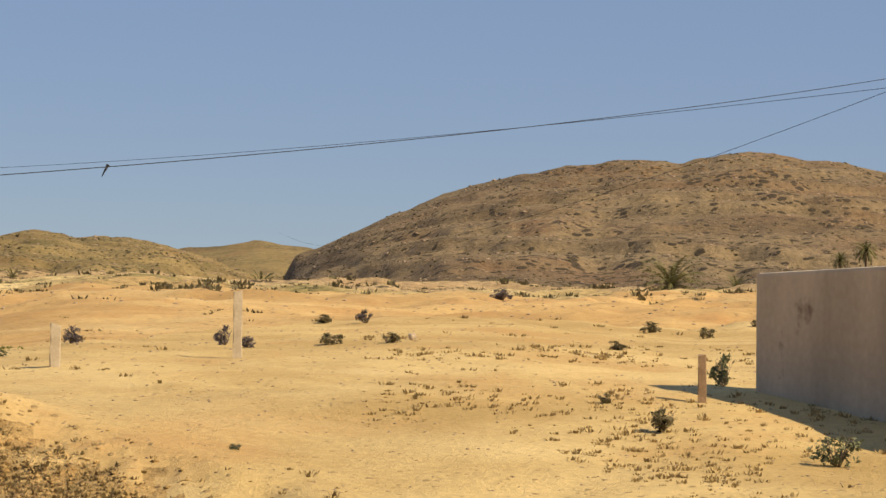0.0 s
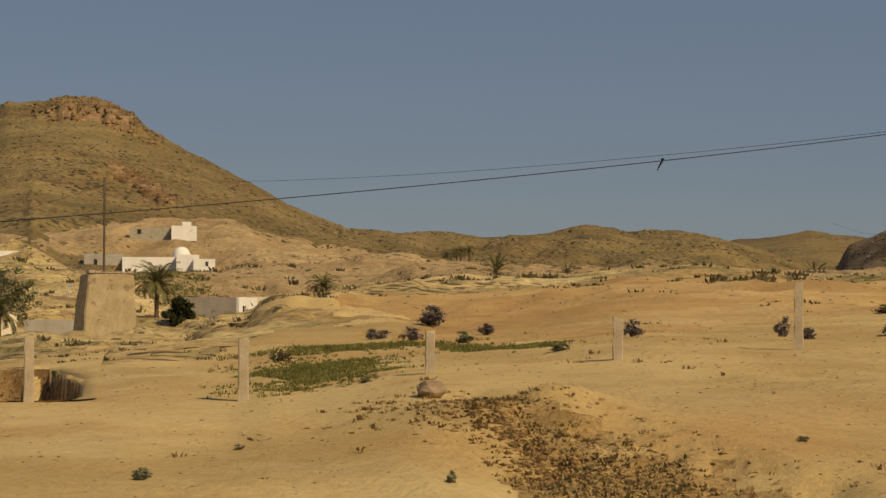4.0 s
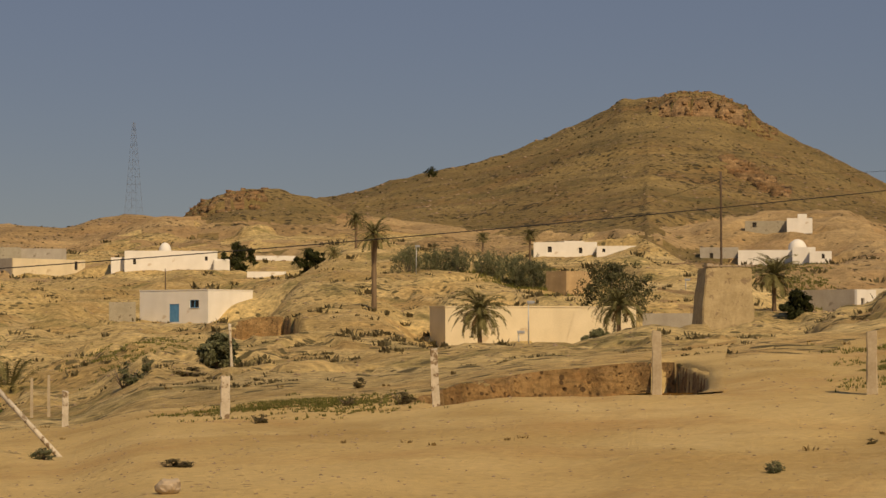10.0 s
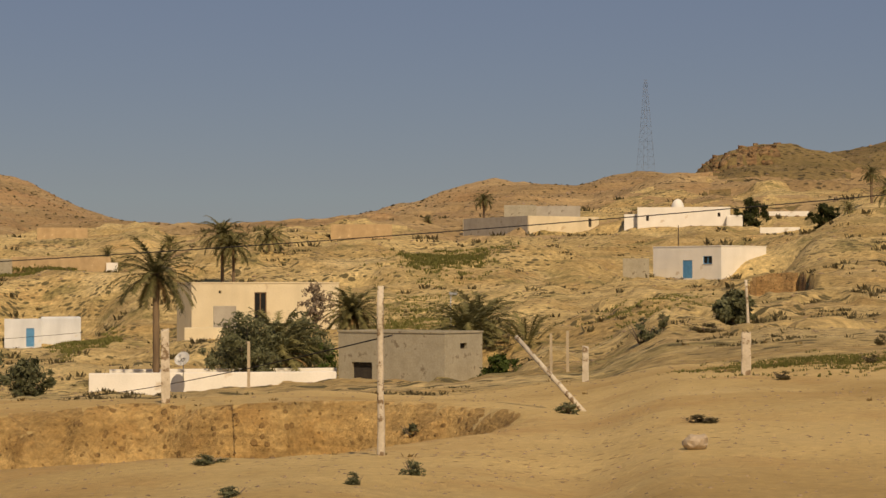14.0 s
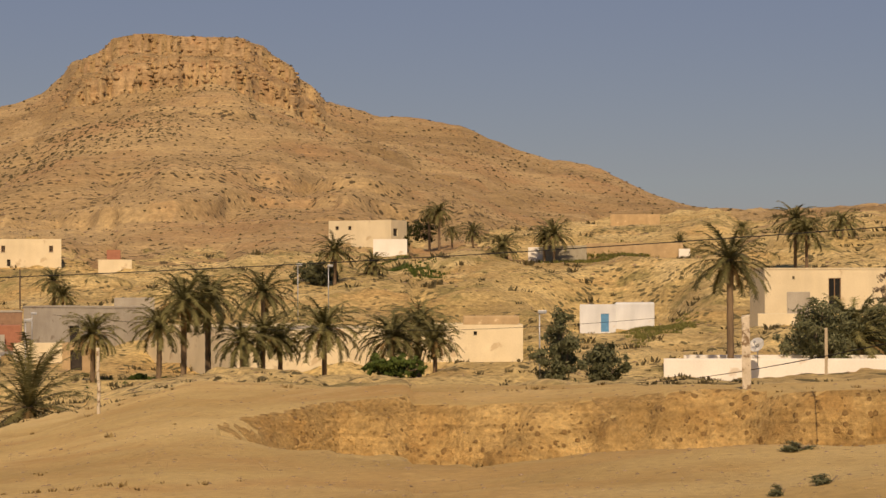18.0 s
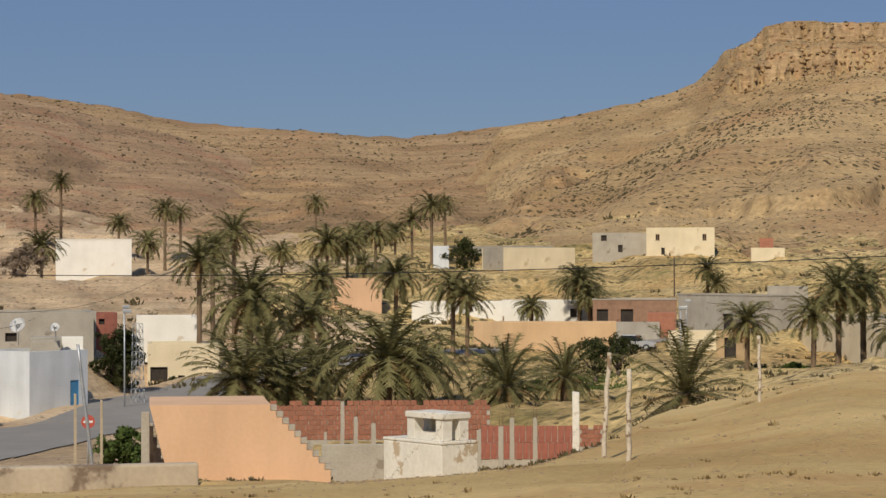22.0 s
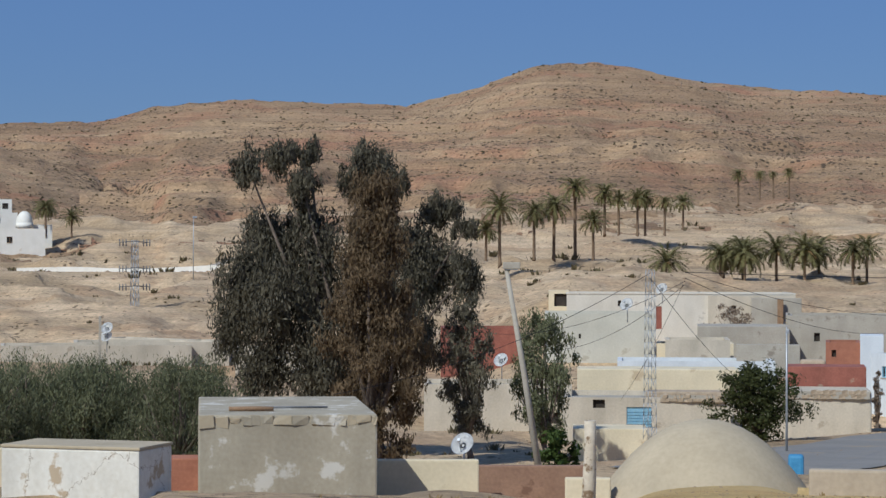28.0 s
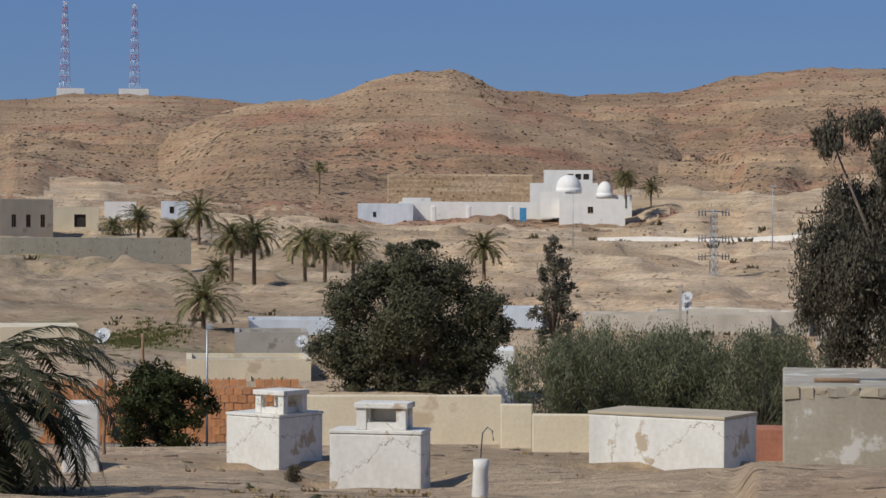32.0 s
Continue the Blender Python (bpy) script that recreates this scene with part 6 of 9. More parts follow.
def leafy(az, r, z, w, h, leaf=DARKLEAF, label="dark green leafy tree", count=1500, size=0.16, low=0.12, clumps=9, seed=1, category="tree", name="tree", trunk=0.14, droop=0.0, top=1.0, hollow=0.3, scale=1.0):
    """A broad tree or bush whose clumps fill a width and a height."""
    rnd = random.Random(seed)
    if low <= 0.03 and r < 200 and "slope" in label:
        r0 = r
        r, z = settle(az, r, z)
        w, h = w * r / r0, h * r / r0
    blobs = []
    for k in range(clumps):
        f = (k + 0.5) / clumps
        zz = low + (0.95 - low) * f
        spread = math.sin(math.pi * min(max(0.12 + 0.8 * f ** top, 0), 1)) * 0.5 * w / h
        a = k * 2.4 + rnd.uniform(-0.5, 0.5)
        rr = rnd.uniform(0.2, 0.31) * min(w / h, 1.2)
        blobs.append((math.cos(a) * max(spread - rr * 0.6, 0.02), math.sin(a) * max(spread - rr * 0.6, 0.02), min(zz, 1 - rr * 0.8), rr, rr * 0.85))
    blobs.append((0, 0, low + (1 - low) * 0.48, 0.33 * w / h, (1 - low) * 0.38))
    return tree(az, r, z, h, blobs, int(count * 5), size * 0.58 * scale, leaf, label, category, name, trunk, seed=seed, droop=droop, hollow=hollow)


# ---- special built things ----
def tower(az, r, z, w, h, label="tapering mud-plastered stone tower"):
    ts = thing("stone_tower", az, r, z, label, "tower", "", 14)
    bm = bmesh.new()
    prev = None
    rnd = random.Random(4)
    n = 7
    for k in range(n + 1):
        f = k / n
        half = w / 2 * (1.0 - 0.24 * f)
        ring = []
        for sx, sy in ((-1, -1), (-0.3, -1.0), (0.35, -1.0), (1, -1), (1, 1), (-1, 1)):
            ring.append(bm.verts.new((sx * half + 0.06 * w * f + rnd.uniform(-0.06, 0.06), w * 0.4 + sy * half * 0.9 + rnd.uniform(-0.06, 0.06), -1 + (h + 1) * f + (rnd.uniform(-0.1, 0.08) if k == n else 0))))
        if prev:
            for q in range(6):
                bm.faces.new((prev[q], prev[(q + 1) % 6], ring[(q + 1) % 6], ring[q]))
        prev = ring
    bm.faces.new(prev)
    bmesh.ops.bevel(bm, geom=bm.edges[:], offset=0.07, segments=2, affect="EDGES")
    part("body", bm, TOWERSTONE, ts)
    top = bmesh.new()
    hw = w / 2 * 0.78
    for k in range(7):
        x = -hw + 0.06 * w + k * 2 * hw / 7
        box(top, x, x + 2 * hw / 7 - 0.03, w * 0.4 - hw * 0.9, w * 0.4 - hw * 0.4, h + 0.003, h + rnd.uniform(0.08, 0.22), bevel=0.03)
    part("crumbled_top", top, STONE, ts)
    return ts


def vent_house(az, r, z, w, h, d, turn=0.0, anchor="left", label="whitewashed cistern block with an open vent box on top", low=0.6, up=(0.3, 0.72), walls=OLDWHITE, name="cistern"):
    """A low block that carries a small box with openings on its sides and a slab on top."""
    vs = thing(name, az, r, z, label, "cistern", "cisterns", turn)
    x0 = 0.0 if anchor == "left" else -w
    hl = h * low
    part("body", a_box(x0, x0 + w, 0, d, -0.6, hl, bevel=0.035), walls, vs)
    part("slab", a_box(x0 - 0.012, x0 + w + 0.012, -0.012, d + 0.012, hl + 0.003, hl + 0.07, bevel=0.015), walls, vs)
    a, b = x0 + w * up[0], x0 + w * up[1]
    dep = min(b - a, d * 0.7)
    y0 = d * 0.12
    hu = h - hl - 0.07
    t = (b - a) * 0.2
    z0 = hl + 0.073
    for px, py in ((a, y0), (b - t, y0), (a, y0 + dep - t), (b - t, y0 + dep - t)):
        part("pier", a_box(px, px + t, py, py + t, z0, z0 + hu * 0.78, bevel=0.012), walls, vs)
    part("vent_sill", a_box(a + t, b - t, y0 + 0.02, y0 + dep - 0.02, z0, z0 + hu * 0.26), walls, vs)
    part("vent_back", a_box(a + t, b - t, y0 + dep - t * 0.6, y0 + dep - t * 0.2, z0 + hu * 0.26 + 0.003, z0 + hu * 0.78), walls, vs)
    part("vent_roof", a_box(a - 0.04, b + 0.04, y0 - 0.04, y0 + dep + 0.04, z0 + hu * 0.78 + 0.003, z0 + hu, bevel=0.02), walls, vs)
    return vs


def stepped_house(az, r, z, w, h, d, turn=0.0, label="peach-rendered unfinished building with a stepped gable"):
    """A rendered wall whose end climbs in steps, with a row of small arches on its other side."""
    ss = thing("stepped_building", az, r, z, label, "house", "", turn)
    n = 11
    prof = [(w * 0.105, -1.0), (w * 0.105, 0.0), (0.0, h)]
    for k in range(n - 1, -1, -1):
        x1 = w * (1.0 - 0.335 * k / (n - 1))
        prof += [(x1, h * (k + 1) / n), (x1, h * k / n)]
    prof[-1] = (w, -1.0)
    bm = bmesh.new()
    a, b = [[bm.verts.new((x, y, zz)) for x, zz in prof] for y in (0.0, d)]
    bm.faces.new(a[::-1])
    bm.faces.new(b)
    for k in range(len(prof)):
        q = (k + 1) % len(prof)
        bm.faces.new((a[k], a[q], b[q], b[k]))
    bmesh.ops.recalc_face_normals(bm, faces=bm.faces[:])
    part("rendered_wall", bm, PEACH, ss)
    for k in range(n):
        x1 = w * (1.0 - 0.335 * k / (n - 1))
        part("block_end", a_box(x1 + 0.002, x1 + 0.2, 0.05, 0.3, h * k / n + 0.01, h * (k + 1) / n - 0.02, bevel=0.01), CEMENT, ss)
    for k in range(5):
        f = (k + 0.5) / 5
        x = w * 0.105 * f
        part("buttress", a_box(x - 0.3, x - 0.05, 0.3 + k * d / 6, 0.6 + k * d / 6, -0.5, h * (1 - f) * 0.9 + 0.2, bevel=0.03), CEMENT, ss)
    return ss


def car(az, r, z, h, w, turn, paint, label):
    """A small parked car: body, cabin with glass, wheels, lamps."""
    cs = thing("car", az, r, ground_z(az, r) if abs(ground_z(az, r) - z) < 1.0 else z, label, "car", "parked cars", turn)
    L = w / 2
    bm = bmesh.new()
    prof = [(-L, 0.35), (-L, 0.75), (-L * 0.62, 0.88), (-L * 0.4, 0.92), (L * 0.75, 0.92), (L, 0.8), (L, 0.35)]
    ring = [[bm.verts.new((x, y, zz)) for x, zz in prof] for y in (-0.8, 0.8)]
    for k in range(len(prof)):
        j = (k + 1) % len(prof)
        bm.faces.new((ring[0][k], ring[0][j], ring[1][j], ring[1][k]))
    bm.faces.new(ring[0][::-1])
    bm.faces.new(ring[1])
    bmesh.ops.bevel(bm, geom=bm.edges[:], offset=0.07, segments=2, affect="EDGES")
    body = part("body", bm, paint, cs)
    bm = bmesh.new()
    cab = [(-L * 0.45, 0.9), (-L * 0.12, 1.4), (L * 0.55, 1.42), (L * 0.85, 0.9)]
    ring = [[bm.verts.new((x, y * (0.72 if zz > 1.2 else 0.78), zz)) for x, zz in cab] for y in (-1, 1)]
    for k in range(4):
        j = (k + 1) % 4
        bm.faces.new((ring[0][k], ring[0][j], ring[1][j], ring[1][k]))
    bm.faces.new(ring[0][::-1])
    bm.faces.new(ring[1])
    part("glazing", bm, GLASS, cs, "dark car windows")
    part("car_roof", a_box(-L * 0.14, L * 0.58, -0.7, 0.7, 1.405, 1.46, bevel=0.02), paint, cs)
    for sx in (-0.62, 0.62):
        for sy in (-0.8, 0.8):
            wl = part("wheel", tube(bmesh.new(), [(sx * L, sy - 0.1, 0.31), (sx * L, sy + 0.1, 0.31)], [0.31, 0.31], 16), TYRE, cs)
            part("rim", tube(bmesh.new(), [(sx * L, sy - 0.11, 0.31), (sx * L, sy + 0.11, 0.31)], [0.18, 0.18], 12), METAL, wl)
    for sy in (-0.55, 0.55):
        part("headlight", a_box(-L - 0.02, -L + 0.06, sy - 0.16, sy + 0.16, 0.62, 0.76), DISH, cs)
        part("tail_light", a_box(L - 0.06, L + 0.02, sy - 0.14, sy + 0.14, 0.62, 0.78), REDMETAL, cs)
    return cs


def boulder(az, r, z, w, h, label="pale rounded boulder on the sand", name="boulder", material=STONE):
    bs = thing(name, az, r, ground_z(az, r) - h * 0.12, label, "rock", "boulders")
    bm = bmesh.new()
    bmesh.ops.create_icosphere(bm, subdivisions=3, radius=1.0)
    for v in bm.verts:
        k = 1 + 0.28 * noise.noise(v.co * 1.3 + Vector((az, r, 0))) + 0.1 * noise.noise(v.co * 4.0)
        v.co = Vector((v.co.x * w / 2 * k, v.co.y * w / 2 * k, (v.co.z * 0.5 + 0.5) * h * k))
    part("stone", bm, material, bs)
    return bs


def leaning_pole(a, b, thick, material, label, name="leaning_pole"):
    ps = new(name)
    ps.matrix_basis = Matrix.Translation(a)
    tagged(ps, label, "pole")
    d = Vector(b) - Vector(a)
    part("shaft", tube(bmesh.new(), [(-d) * 0.06, d * 0.4, d], [thick / 2, thick * 0.46, thick * 0.42], 9), material, ps)
    return ps


def brick_wall(az, r, z, w, h, label, courses=8, columns=34, name="brick_wall", unit=BRICK, rough=0.012, ragged=0.15, group="", deep=1.0):
    """A wall of separate pieces laid over a mortar core."""
    ws = thing(name, az, r, z, label, "wall", group)
    part("core", a_box(-w / 2, w / 2, 0.03, 0.2, -deep, h * 0.84), CEMENT, ws)
    bw, bh = w / columns, h / courses
    kinds = []
    rnd = random.Random(3)
    for q in range(3):
        bm = box(bmesh.new(), 0.012, bw - 0.012, 0, 0.1, 0.008, bh - 0.008, jit=rough)
        me = bpy.data.meshes.new("brick")
        bm.to_mesh(me)
        bm.free()
        me.materials.append(unit)
        kinds.append(me)
    for k in range(courses):
        for q in range(columns):
            if k == courses - 1 and rnd.random() < ragged:
                continue
            x = -w / 2 + (q + (0.5 if k % 2 else 0)) * bw
            if x + bw > w / 2 + 0.01:
                continue
            hang("stone" if unit in (STONEWALL, STONE) else "brick", kinds[rnd.randrange(3)], ws, "", Matrix.Translation((x, rnd.uniform(-0.012, 0.012), k * bh)))
    return ws


def strip(name, path, width, material, label, category, lift=0.05):
    """A band laid over the land along (azimuth, distance) points."""
    pts = [Vector(at(a, r, 0)) for a, r in path]
    fine = []
    for a, b in zip(pts, pts[1:]):
        n = max(2, int((b - a).length / 1.5))
        fine += [a.lerp(b, k / n) for k in range(n)]
    fine.append(pts[-1])
    vs, fs = [], []
    for i, p in enumerate(fine):
        t = (fine[min(i + 2, len(fine) - 1)] - fine[max(i - 2, 0)]).normalized()
        s = Vector((-t.y, t.x, 0))
        for k in range(7):
            q = p + s * width * (k / 6 - 0.5)
            zz = ground_z(math.degrees(math.atan2(q.y, q.x)), math.hypot(q.x, q.y))
            vs.append((q.x, q.y, zz + lift))
    for i in range(len(fine) - 1):
        for k in range(6):
            a = i * 7 + k
            fs.append((a, a + 1, a + 8, a + 7))
    ob = new(name, mesh_of(name, vs, fs, material, True))
    return tagged(ob, label, category, kind="structure")


def kerb(path, high, thick, label, name="kerb_wall"):
    """A low wall that follows the rise and fall of the land along (azimuth, distance) points."""
    ks = thing(name, path[0][0], path[0][1], ground_z(*path[0]), label, "wall")
    back = ks.matrix_basis.inverted()
    bm, prev = bmesh.new(), None
    line = np.array([max(ground_z(a, r), ground_z(a, r - 3), ground_z(a, r - 6)) for a, r in path])
    line = np.convolve(np.pad(line, 7, mode="edge"), np.ones(15) / 15, "valid")
    for (a, r), z in zip(path, line):
        ring = [bm.verts.new(back @ Vector(at(a, r + dr, z + dz))) for dr, dz in ((0, -2.0), (0, high), (thick, high), (thick, -2.0))]
        if prev:
            for q in range(4):
                bm.faces.new((prev[q], prev[(q + 1) % 4], ring[(q + 1) % 4], ring[q]))
        else:
            bm.faces.new(ring)
        prev = ring
    bm.faces.new(prev[::-1])
    bmesh.ops.recalc_face_normals(bm, faces=bm.faces[:])
    part("wall", bm, WHITE, ks)
    return ks


def sign(az, r, z, h, label="round red and white road sign"):
    ss = thing("road_sign", az, r, z, label, "road sign")
    s = h
    part("sign_plate", tube(bmesh.new(), [(0, -0.02, s / 2), (0, 0.02, s / 2)], [s / 2, s / 2], 20), REDMETAL, ss, "red round plate")
    part("sign_bar", a_box(-s * 0.34, s * 0.34, -0.03, -0.022, s * 0.42, s * 0.58), DISH, ss, "white bar")
    part("sign_post", tube(bmesh.new(), [(0, 0.05, -1.6), (0, 0.05, s)], [0.03, 0.03], 7), METAL, ss)
    return ss


# ---- the mound with the fence ----
solid(-7.8, 36.0, -1.0, 9.0, 3.95, 1.2, -62, walls=OLDWALL, label="stained grey plastered wall beside a garden plot", name="old_wall", bevel=0.06)
post(-6.49, 34.0, 0.80, 0.89, 0.13, WOOD, label="brown wooden fence post by the wall")
post(5.17, 40.9, 1.64, 1.05, 0.17)
post(9.67, 38.4, 1.37, 0.68, 0.19)
post(14.39, 36.0, 1.07, 0.74, 0.17)
post(19.07, 36.0, 0.66, 1.03, 0.18)
post(24.37, 37.2, 0.57, 1.12, 0.17)
post(29.89, 38.4, 0.48, 0.93, 0.14, PALEPOST, -3, "weathered whitewashed wooden fence post")
post(35.21, 38.4, 0.05, 0.90, 0.17, PALEPOST, 1, "weathered whitewashed wooden fence post")
post(35.02, 80.0, -1.52, 3.47, 0.12, PALEPOST, -3, "thin leaning whitewashed pole", round_post=True)
post(44.36, 24.0, -0.22, 1.94, 0.085, PALEPOST, 0.3, "tall peeling whitewashed pole", round_post=True)
post(49.73, 38.4, -0.26, 1.27, 0.15, PALEPOST, -1, "weathered whitewashed wooden fence post")
post(39.19, 52.6, -0.41, 0.75, 0.16, PALEPOST, 0, "weathered whitewashed wooden fence post")
post(40.05, 75.0, -1.13, 1.31, 0.1, CONCRETE)
post(39.63, 75.0, -1.06, 1.33, 0.1, CONCRETE)
post(47.71, 71.3, -1.40, 1.41, 0.1, CONCRETE)
post(65.96, 43.3, -1.34, 1.69, 0.075, PALEPOST, -1, "thin peeling whitewashed pole", round_post=True)
post(69.91, 33.0, -1.22, 1.65, 0.075, PALEPOST, 3.5, "thin peeling whitewashed pole", round_post=True)
post(69.27, 30.0, -1.21, 1.54, 0.075, PALEPOST, 0.3, "thin peeling whitewashed pole", round_post=True)
post(70.54, 75.0, -4.28, 1.77, 0.26, OLDWHITE, 0, "square whitewashed gate pillar", name="gate_pillar")
post(92.83, 17.5, -0.28, 0.83, 0.115, PALEPOST, 0.5, "peeling pale wooden fence post", round_post=True)
loop_post = post(110.18, 23.5, -1.04, 0.45, 0.19, OLDWHITE, -1, "whitewashed post with a wire loop on top", round_post=True)
part("wire_loop", tube(bmesh.new(), [(0.0, 0, 0.4), (0.02, 0, 0.66), (0.07, 0, 0.72), (0.12, 0, 0.68), (0.13, 0, 0.58)], [0.008] * 5, 5), DARKSTEEL, loop_post, "bent rusty wire")

boulder(14.36, 31.0, 0.85, 0.39, 0.26, material=ROCK, label="rough brown boulder in front of a post")
boulder(36.55, 22.6, -0.08, 0.25, 0.17)
boulder(0.78, 48.9, 1.77, 0.17, 0.17)

shrub(9.30, 50.7, 1.72, 0.56, 0.47, PURPLE, "rounded purple-flowering desert shrub", seed=1)
shrub(5.50, 54.5, 1.72, 0.50, 0.54, PURPLE, "rounded purple-flowering desert shrub", seed=2)
shrub(4.91, 50.7, 1.67, 0.45, 0.35, PURPLE, "rounded purple-flowering desert shrub", seed=3)
shrub(1.95, 75.0, 2.51, 0.63, 0.56, PURPLE, "rounded purple-flowering desert shrub", seed=4)
shrub(-1.48, 131.0, 4.54, 1.59, 0.82, PURPLE, "rounded purple-flowering desert shrub", seed=1)
shrub(2.96, 71.3, 2.46, 0.76, 0.32, SCRUB, seed=2)
shrub(2.83, 52.6, 1.75, 0.58, 0.37, SCRUB, seed=3)
shrub(1.38, 50.7, 1.79, 0.50, 0.32, SCRUB, seed=4)
shrub(-5.25, 56.3, 2.16, 0.57, 0.35, SCRUB, seed=1)
shrub(-7.02, 38.4, 1.13, 0.44, 0.61, OLIVE, "green-grey shrub beside the old wall", seed=2)
shrub(-9.78, 31.0, 0.18, 0.67, 0.57, OLIVE, "leafy green shrub at the foot of the wall", seed=3, count=500)
shrub(-5.49, 31.0, 0.62, 0.49, 0.40, SCRUB, seed=4)
shrub(-4.06, 34.0, 0.91, 0.30, 0.22, SCRUB, seed=1)
shrub(-4.38, 43.3, 1.72, 0.44, 0.21, SCRUB, seed=2)
shrub(-7.84, 75.0, 2.53, 0.47, 0.26, SCRUB, seed=2)
shrub(-6.64, 52.6, 2.01, 0.44, 0.33, SCRUB, seed=3)
shrub(14.24, 71.3, 2.01, 1.31, 0.71, PURPLE, "rounded purple-flowering desert shrub", seed=2)
shrub(15.77, 63.8, 1.62, 0.81, 0.38, PURPLE, "rounded purple-flowering desert shrub", seed=3)
shrub(14.86, 60.1, 1.60, 0.73, 0.45, PURPLE, "rounded purple-flowering desert shrub", seed=1)
shrub(12.97, 63.8, 1.75, 0.77, 0.41, PURPLE, "rounded purple-flowering desert shrub", seed=4)
shrub(13.51, 58.2, 1.54, 0.66, 0.35, OLIVE, "small green desert shrub", seed=2)
shrub(11.09, 52.6, 1.38, 0.69, 0.25, OLIVE, "small green desert shrub", seed=3)
shrub(16.01, 40.9, 0.86, 0.31, 0.18, OLIVE, "small green desert shrub", seed=1)
shrub(21.64, 26.0, 0.09, 0.23, 0.15, OLIVE, "small green desert shrub", seed=2)
shrub(13.81, 25.0, 0.10, 0.17, 0.17, OLIVE, "small green desert shrub", seed=2)
shrub(5.16, 29.0, 0.40, 0.20, 0.12, OLIVE, "small green desert shrub", seed=3)
shrub(18.11, 48.9, 1.17, 0.49, 0.29, SCRUB, seed=3)
shrub(19.17, 85.0, 2.05, 0.97, 0.25, SCRUB, seed=3)
shrub(21.49, 25.0, 0.19, 0.24, 0.15, OLIVE, "small green desert shrub", seed=1)
shrub(19.13, 28.0, 0.32, 0.18, 0.11, SCRUB, seed=1)
shrub(39.63, 31.0, -0.02, 0.39, 0.23, OLIVE, "grey-green shrub at the foot of a pole", seed=3)
shrub(43.54, 24.0, -0.26, 0.30, 0.22, OLIVE, "grey-green shrub on the sand", seed=1)
shrub(44.98, 23.0, -0.26, 0.24, 0.17, OLIVE, "grey-green shrub on the sand", seed=2)
shrub(43.59, 28.0, -0.17, 0.37, 0.21, OLIVE, "grey-green shrub in the ditch", seed=4)
shrub(48.65, 26.0, -0.30, 0.39, 0.15, OLIVE, "grey-green shrub in the ditch", seed=2)
shrub(36.48, 32.0, -0.19, 0.69, 0.16, SCRUB, seed=2)
shrub(37.78, 125.0, -2.66, 2.27, 1.44, OLIVE, "dense grey-green bush on the slope", seed=2, count=700)
shrub(37.20, 131.0, -2.61, 0.93, 1.15, OLIVE, "dense grey-green bush on the slope", seed=1)
shrub(36.15, 131.0, -2.34, 2.48, 0.85, SCRUB, seed=1)
shrub(31.79, 52.6, 0.35, 0.46, 0.29, SCRUB, seed=2)
shrub(30.78, 43.3, 0.29, 0.49, 0.30, SCRUB, seed=4)
shrub(32.12, 42.1, 0.31, 0.48, 0.21, SCRUB, seed=1)
shrub(34.32, 38.4, 0.14, 0.39, 0.21, SCRUB, seed=1)
shrub(48.49, 27.0, -0.35, 0.44, 0.12, OLIVE, "small green desert shrub", seed=1)
shrub(47.98, 21.0, -0.18, 0.32, 0.14, OLIVE, "small green desert shrub", seed=4)
shrub(49.12, 19.0, -0.11, 0.20, 0.13, OLIVE, "small green desert shrub", seed=2)
shrub(114.94, 35.0, -2.10, 0.44, 0.32, SCRUB, "dry grey-green bush beside the cisterns", seed=2)
shrub(115.98, 28.3, -1.44, 0.14, 0.10, OLIVE, "small green desert shrub", seed=2)
shrub(114.31, 25.0, -1.18, 0.22, 0.12, OLIVE, "small green desert shrub", seed=4)
shrub(107.62, 25.0, -0.86, 0.28, 0.10, OLIVE, "small green desert shrub", seed=3)

# ---- the tower, the pole and the houses under the conical hill ----
tower(22.53, 152.0, 0.68, 3.99, 5.26)
post(22.66, 167.0, 2.76, 10.62, 0.2, DARKWOOD, 0, "tall dark wooden electricity pole", name="utility_pole", group="utility poles", round_post=True)
house(29.67, 193.0, 0.35, 18.00, 3.34, 3.99, 20, CREAM, label="long low cream-washed house", trim=CREAM)
house(24.65, 205.5, 0.64, 4.88, 2.58, 6.00, 0, CEMENT, label="low grey house with a bluish wall")
house(26.58, 270.0, 5.90, 4.24, 2.93, 3.47, 45, MUD, label="small tan-washed block house")
house(27.41, 402.0, 14.86, 11.37, 2.64, 9.00, 0, WHITE, label="long low whitewashed house front", openings=[("f", "hole", 2.54, 0.81, 0.71, 1.02, DARK), ("f", "hole", 8.12, 0.61, 0.61, 1.02, DARK)])
house(25.80, 400.2, 14.68, 8.89, 2.02, 8.00, 0, WHITE, label="low whitewashed house with a dark gateway", openings=[("f", "hole", 6.16, 0.00, 1.92, 1.72, DARK), ("f", "hole", 1.01, 0.91, 0.51, 0.61, DARK)])
house(26.62, 405.6, 17.22, 3.81, 0.61, 8.98, 20, WHITE, label="small upper whitewashed room")
house(22.22, 421.8, 13.70, 10.12, 2.87, 9.00, 0, WHITE, label="low whitewashed shrine building", name="shrine")
house(20.86, 418.2, 13.98, 4.22, 2.94, 9.00, 0, WHITE, label="whitewashed domed shrine hall", name="shrine")
house(20.43, 416.4, 13.80, 4.00, 2.30, 8.00, 0, WHITE, label="whitewashed side room of a shrine", name="shrine", openings=[("f", "hole", 2.21, 0.95, 0.53, 0.84, DARK)])
dome(20.73, 423.6, 16.68, 3.53, 2.02, WHITE, "whitewashed round shrine dome")
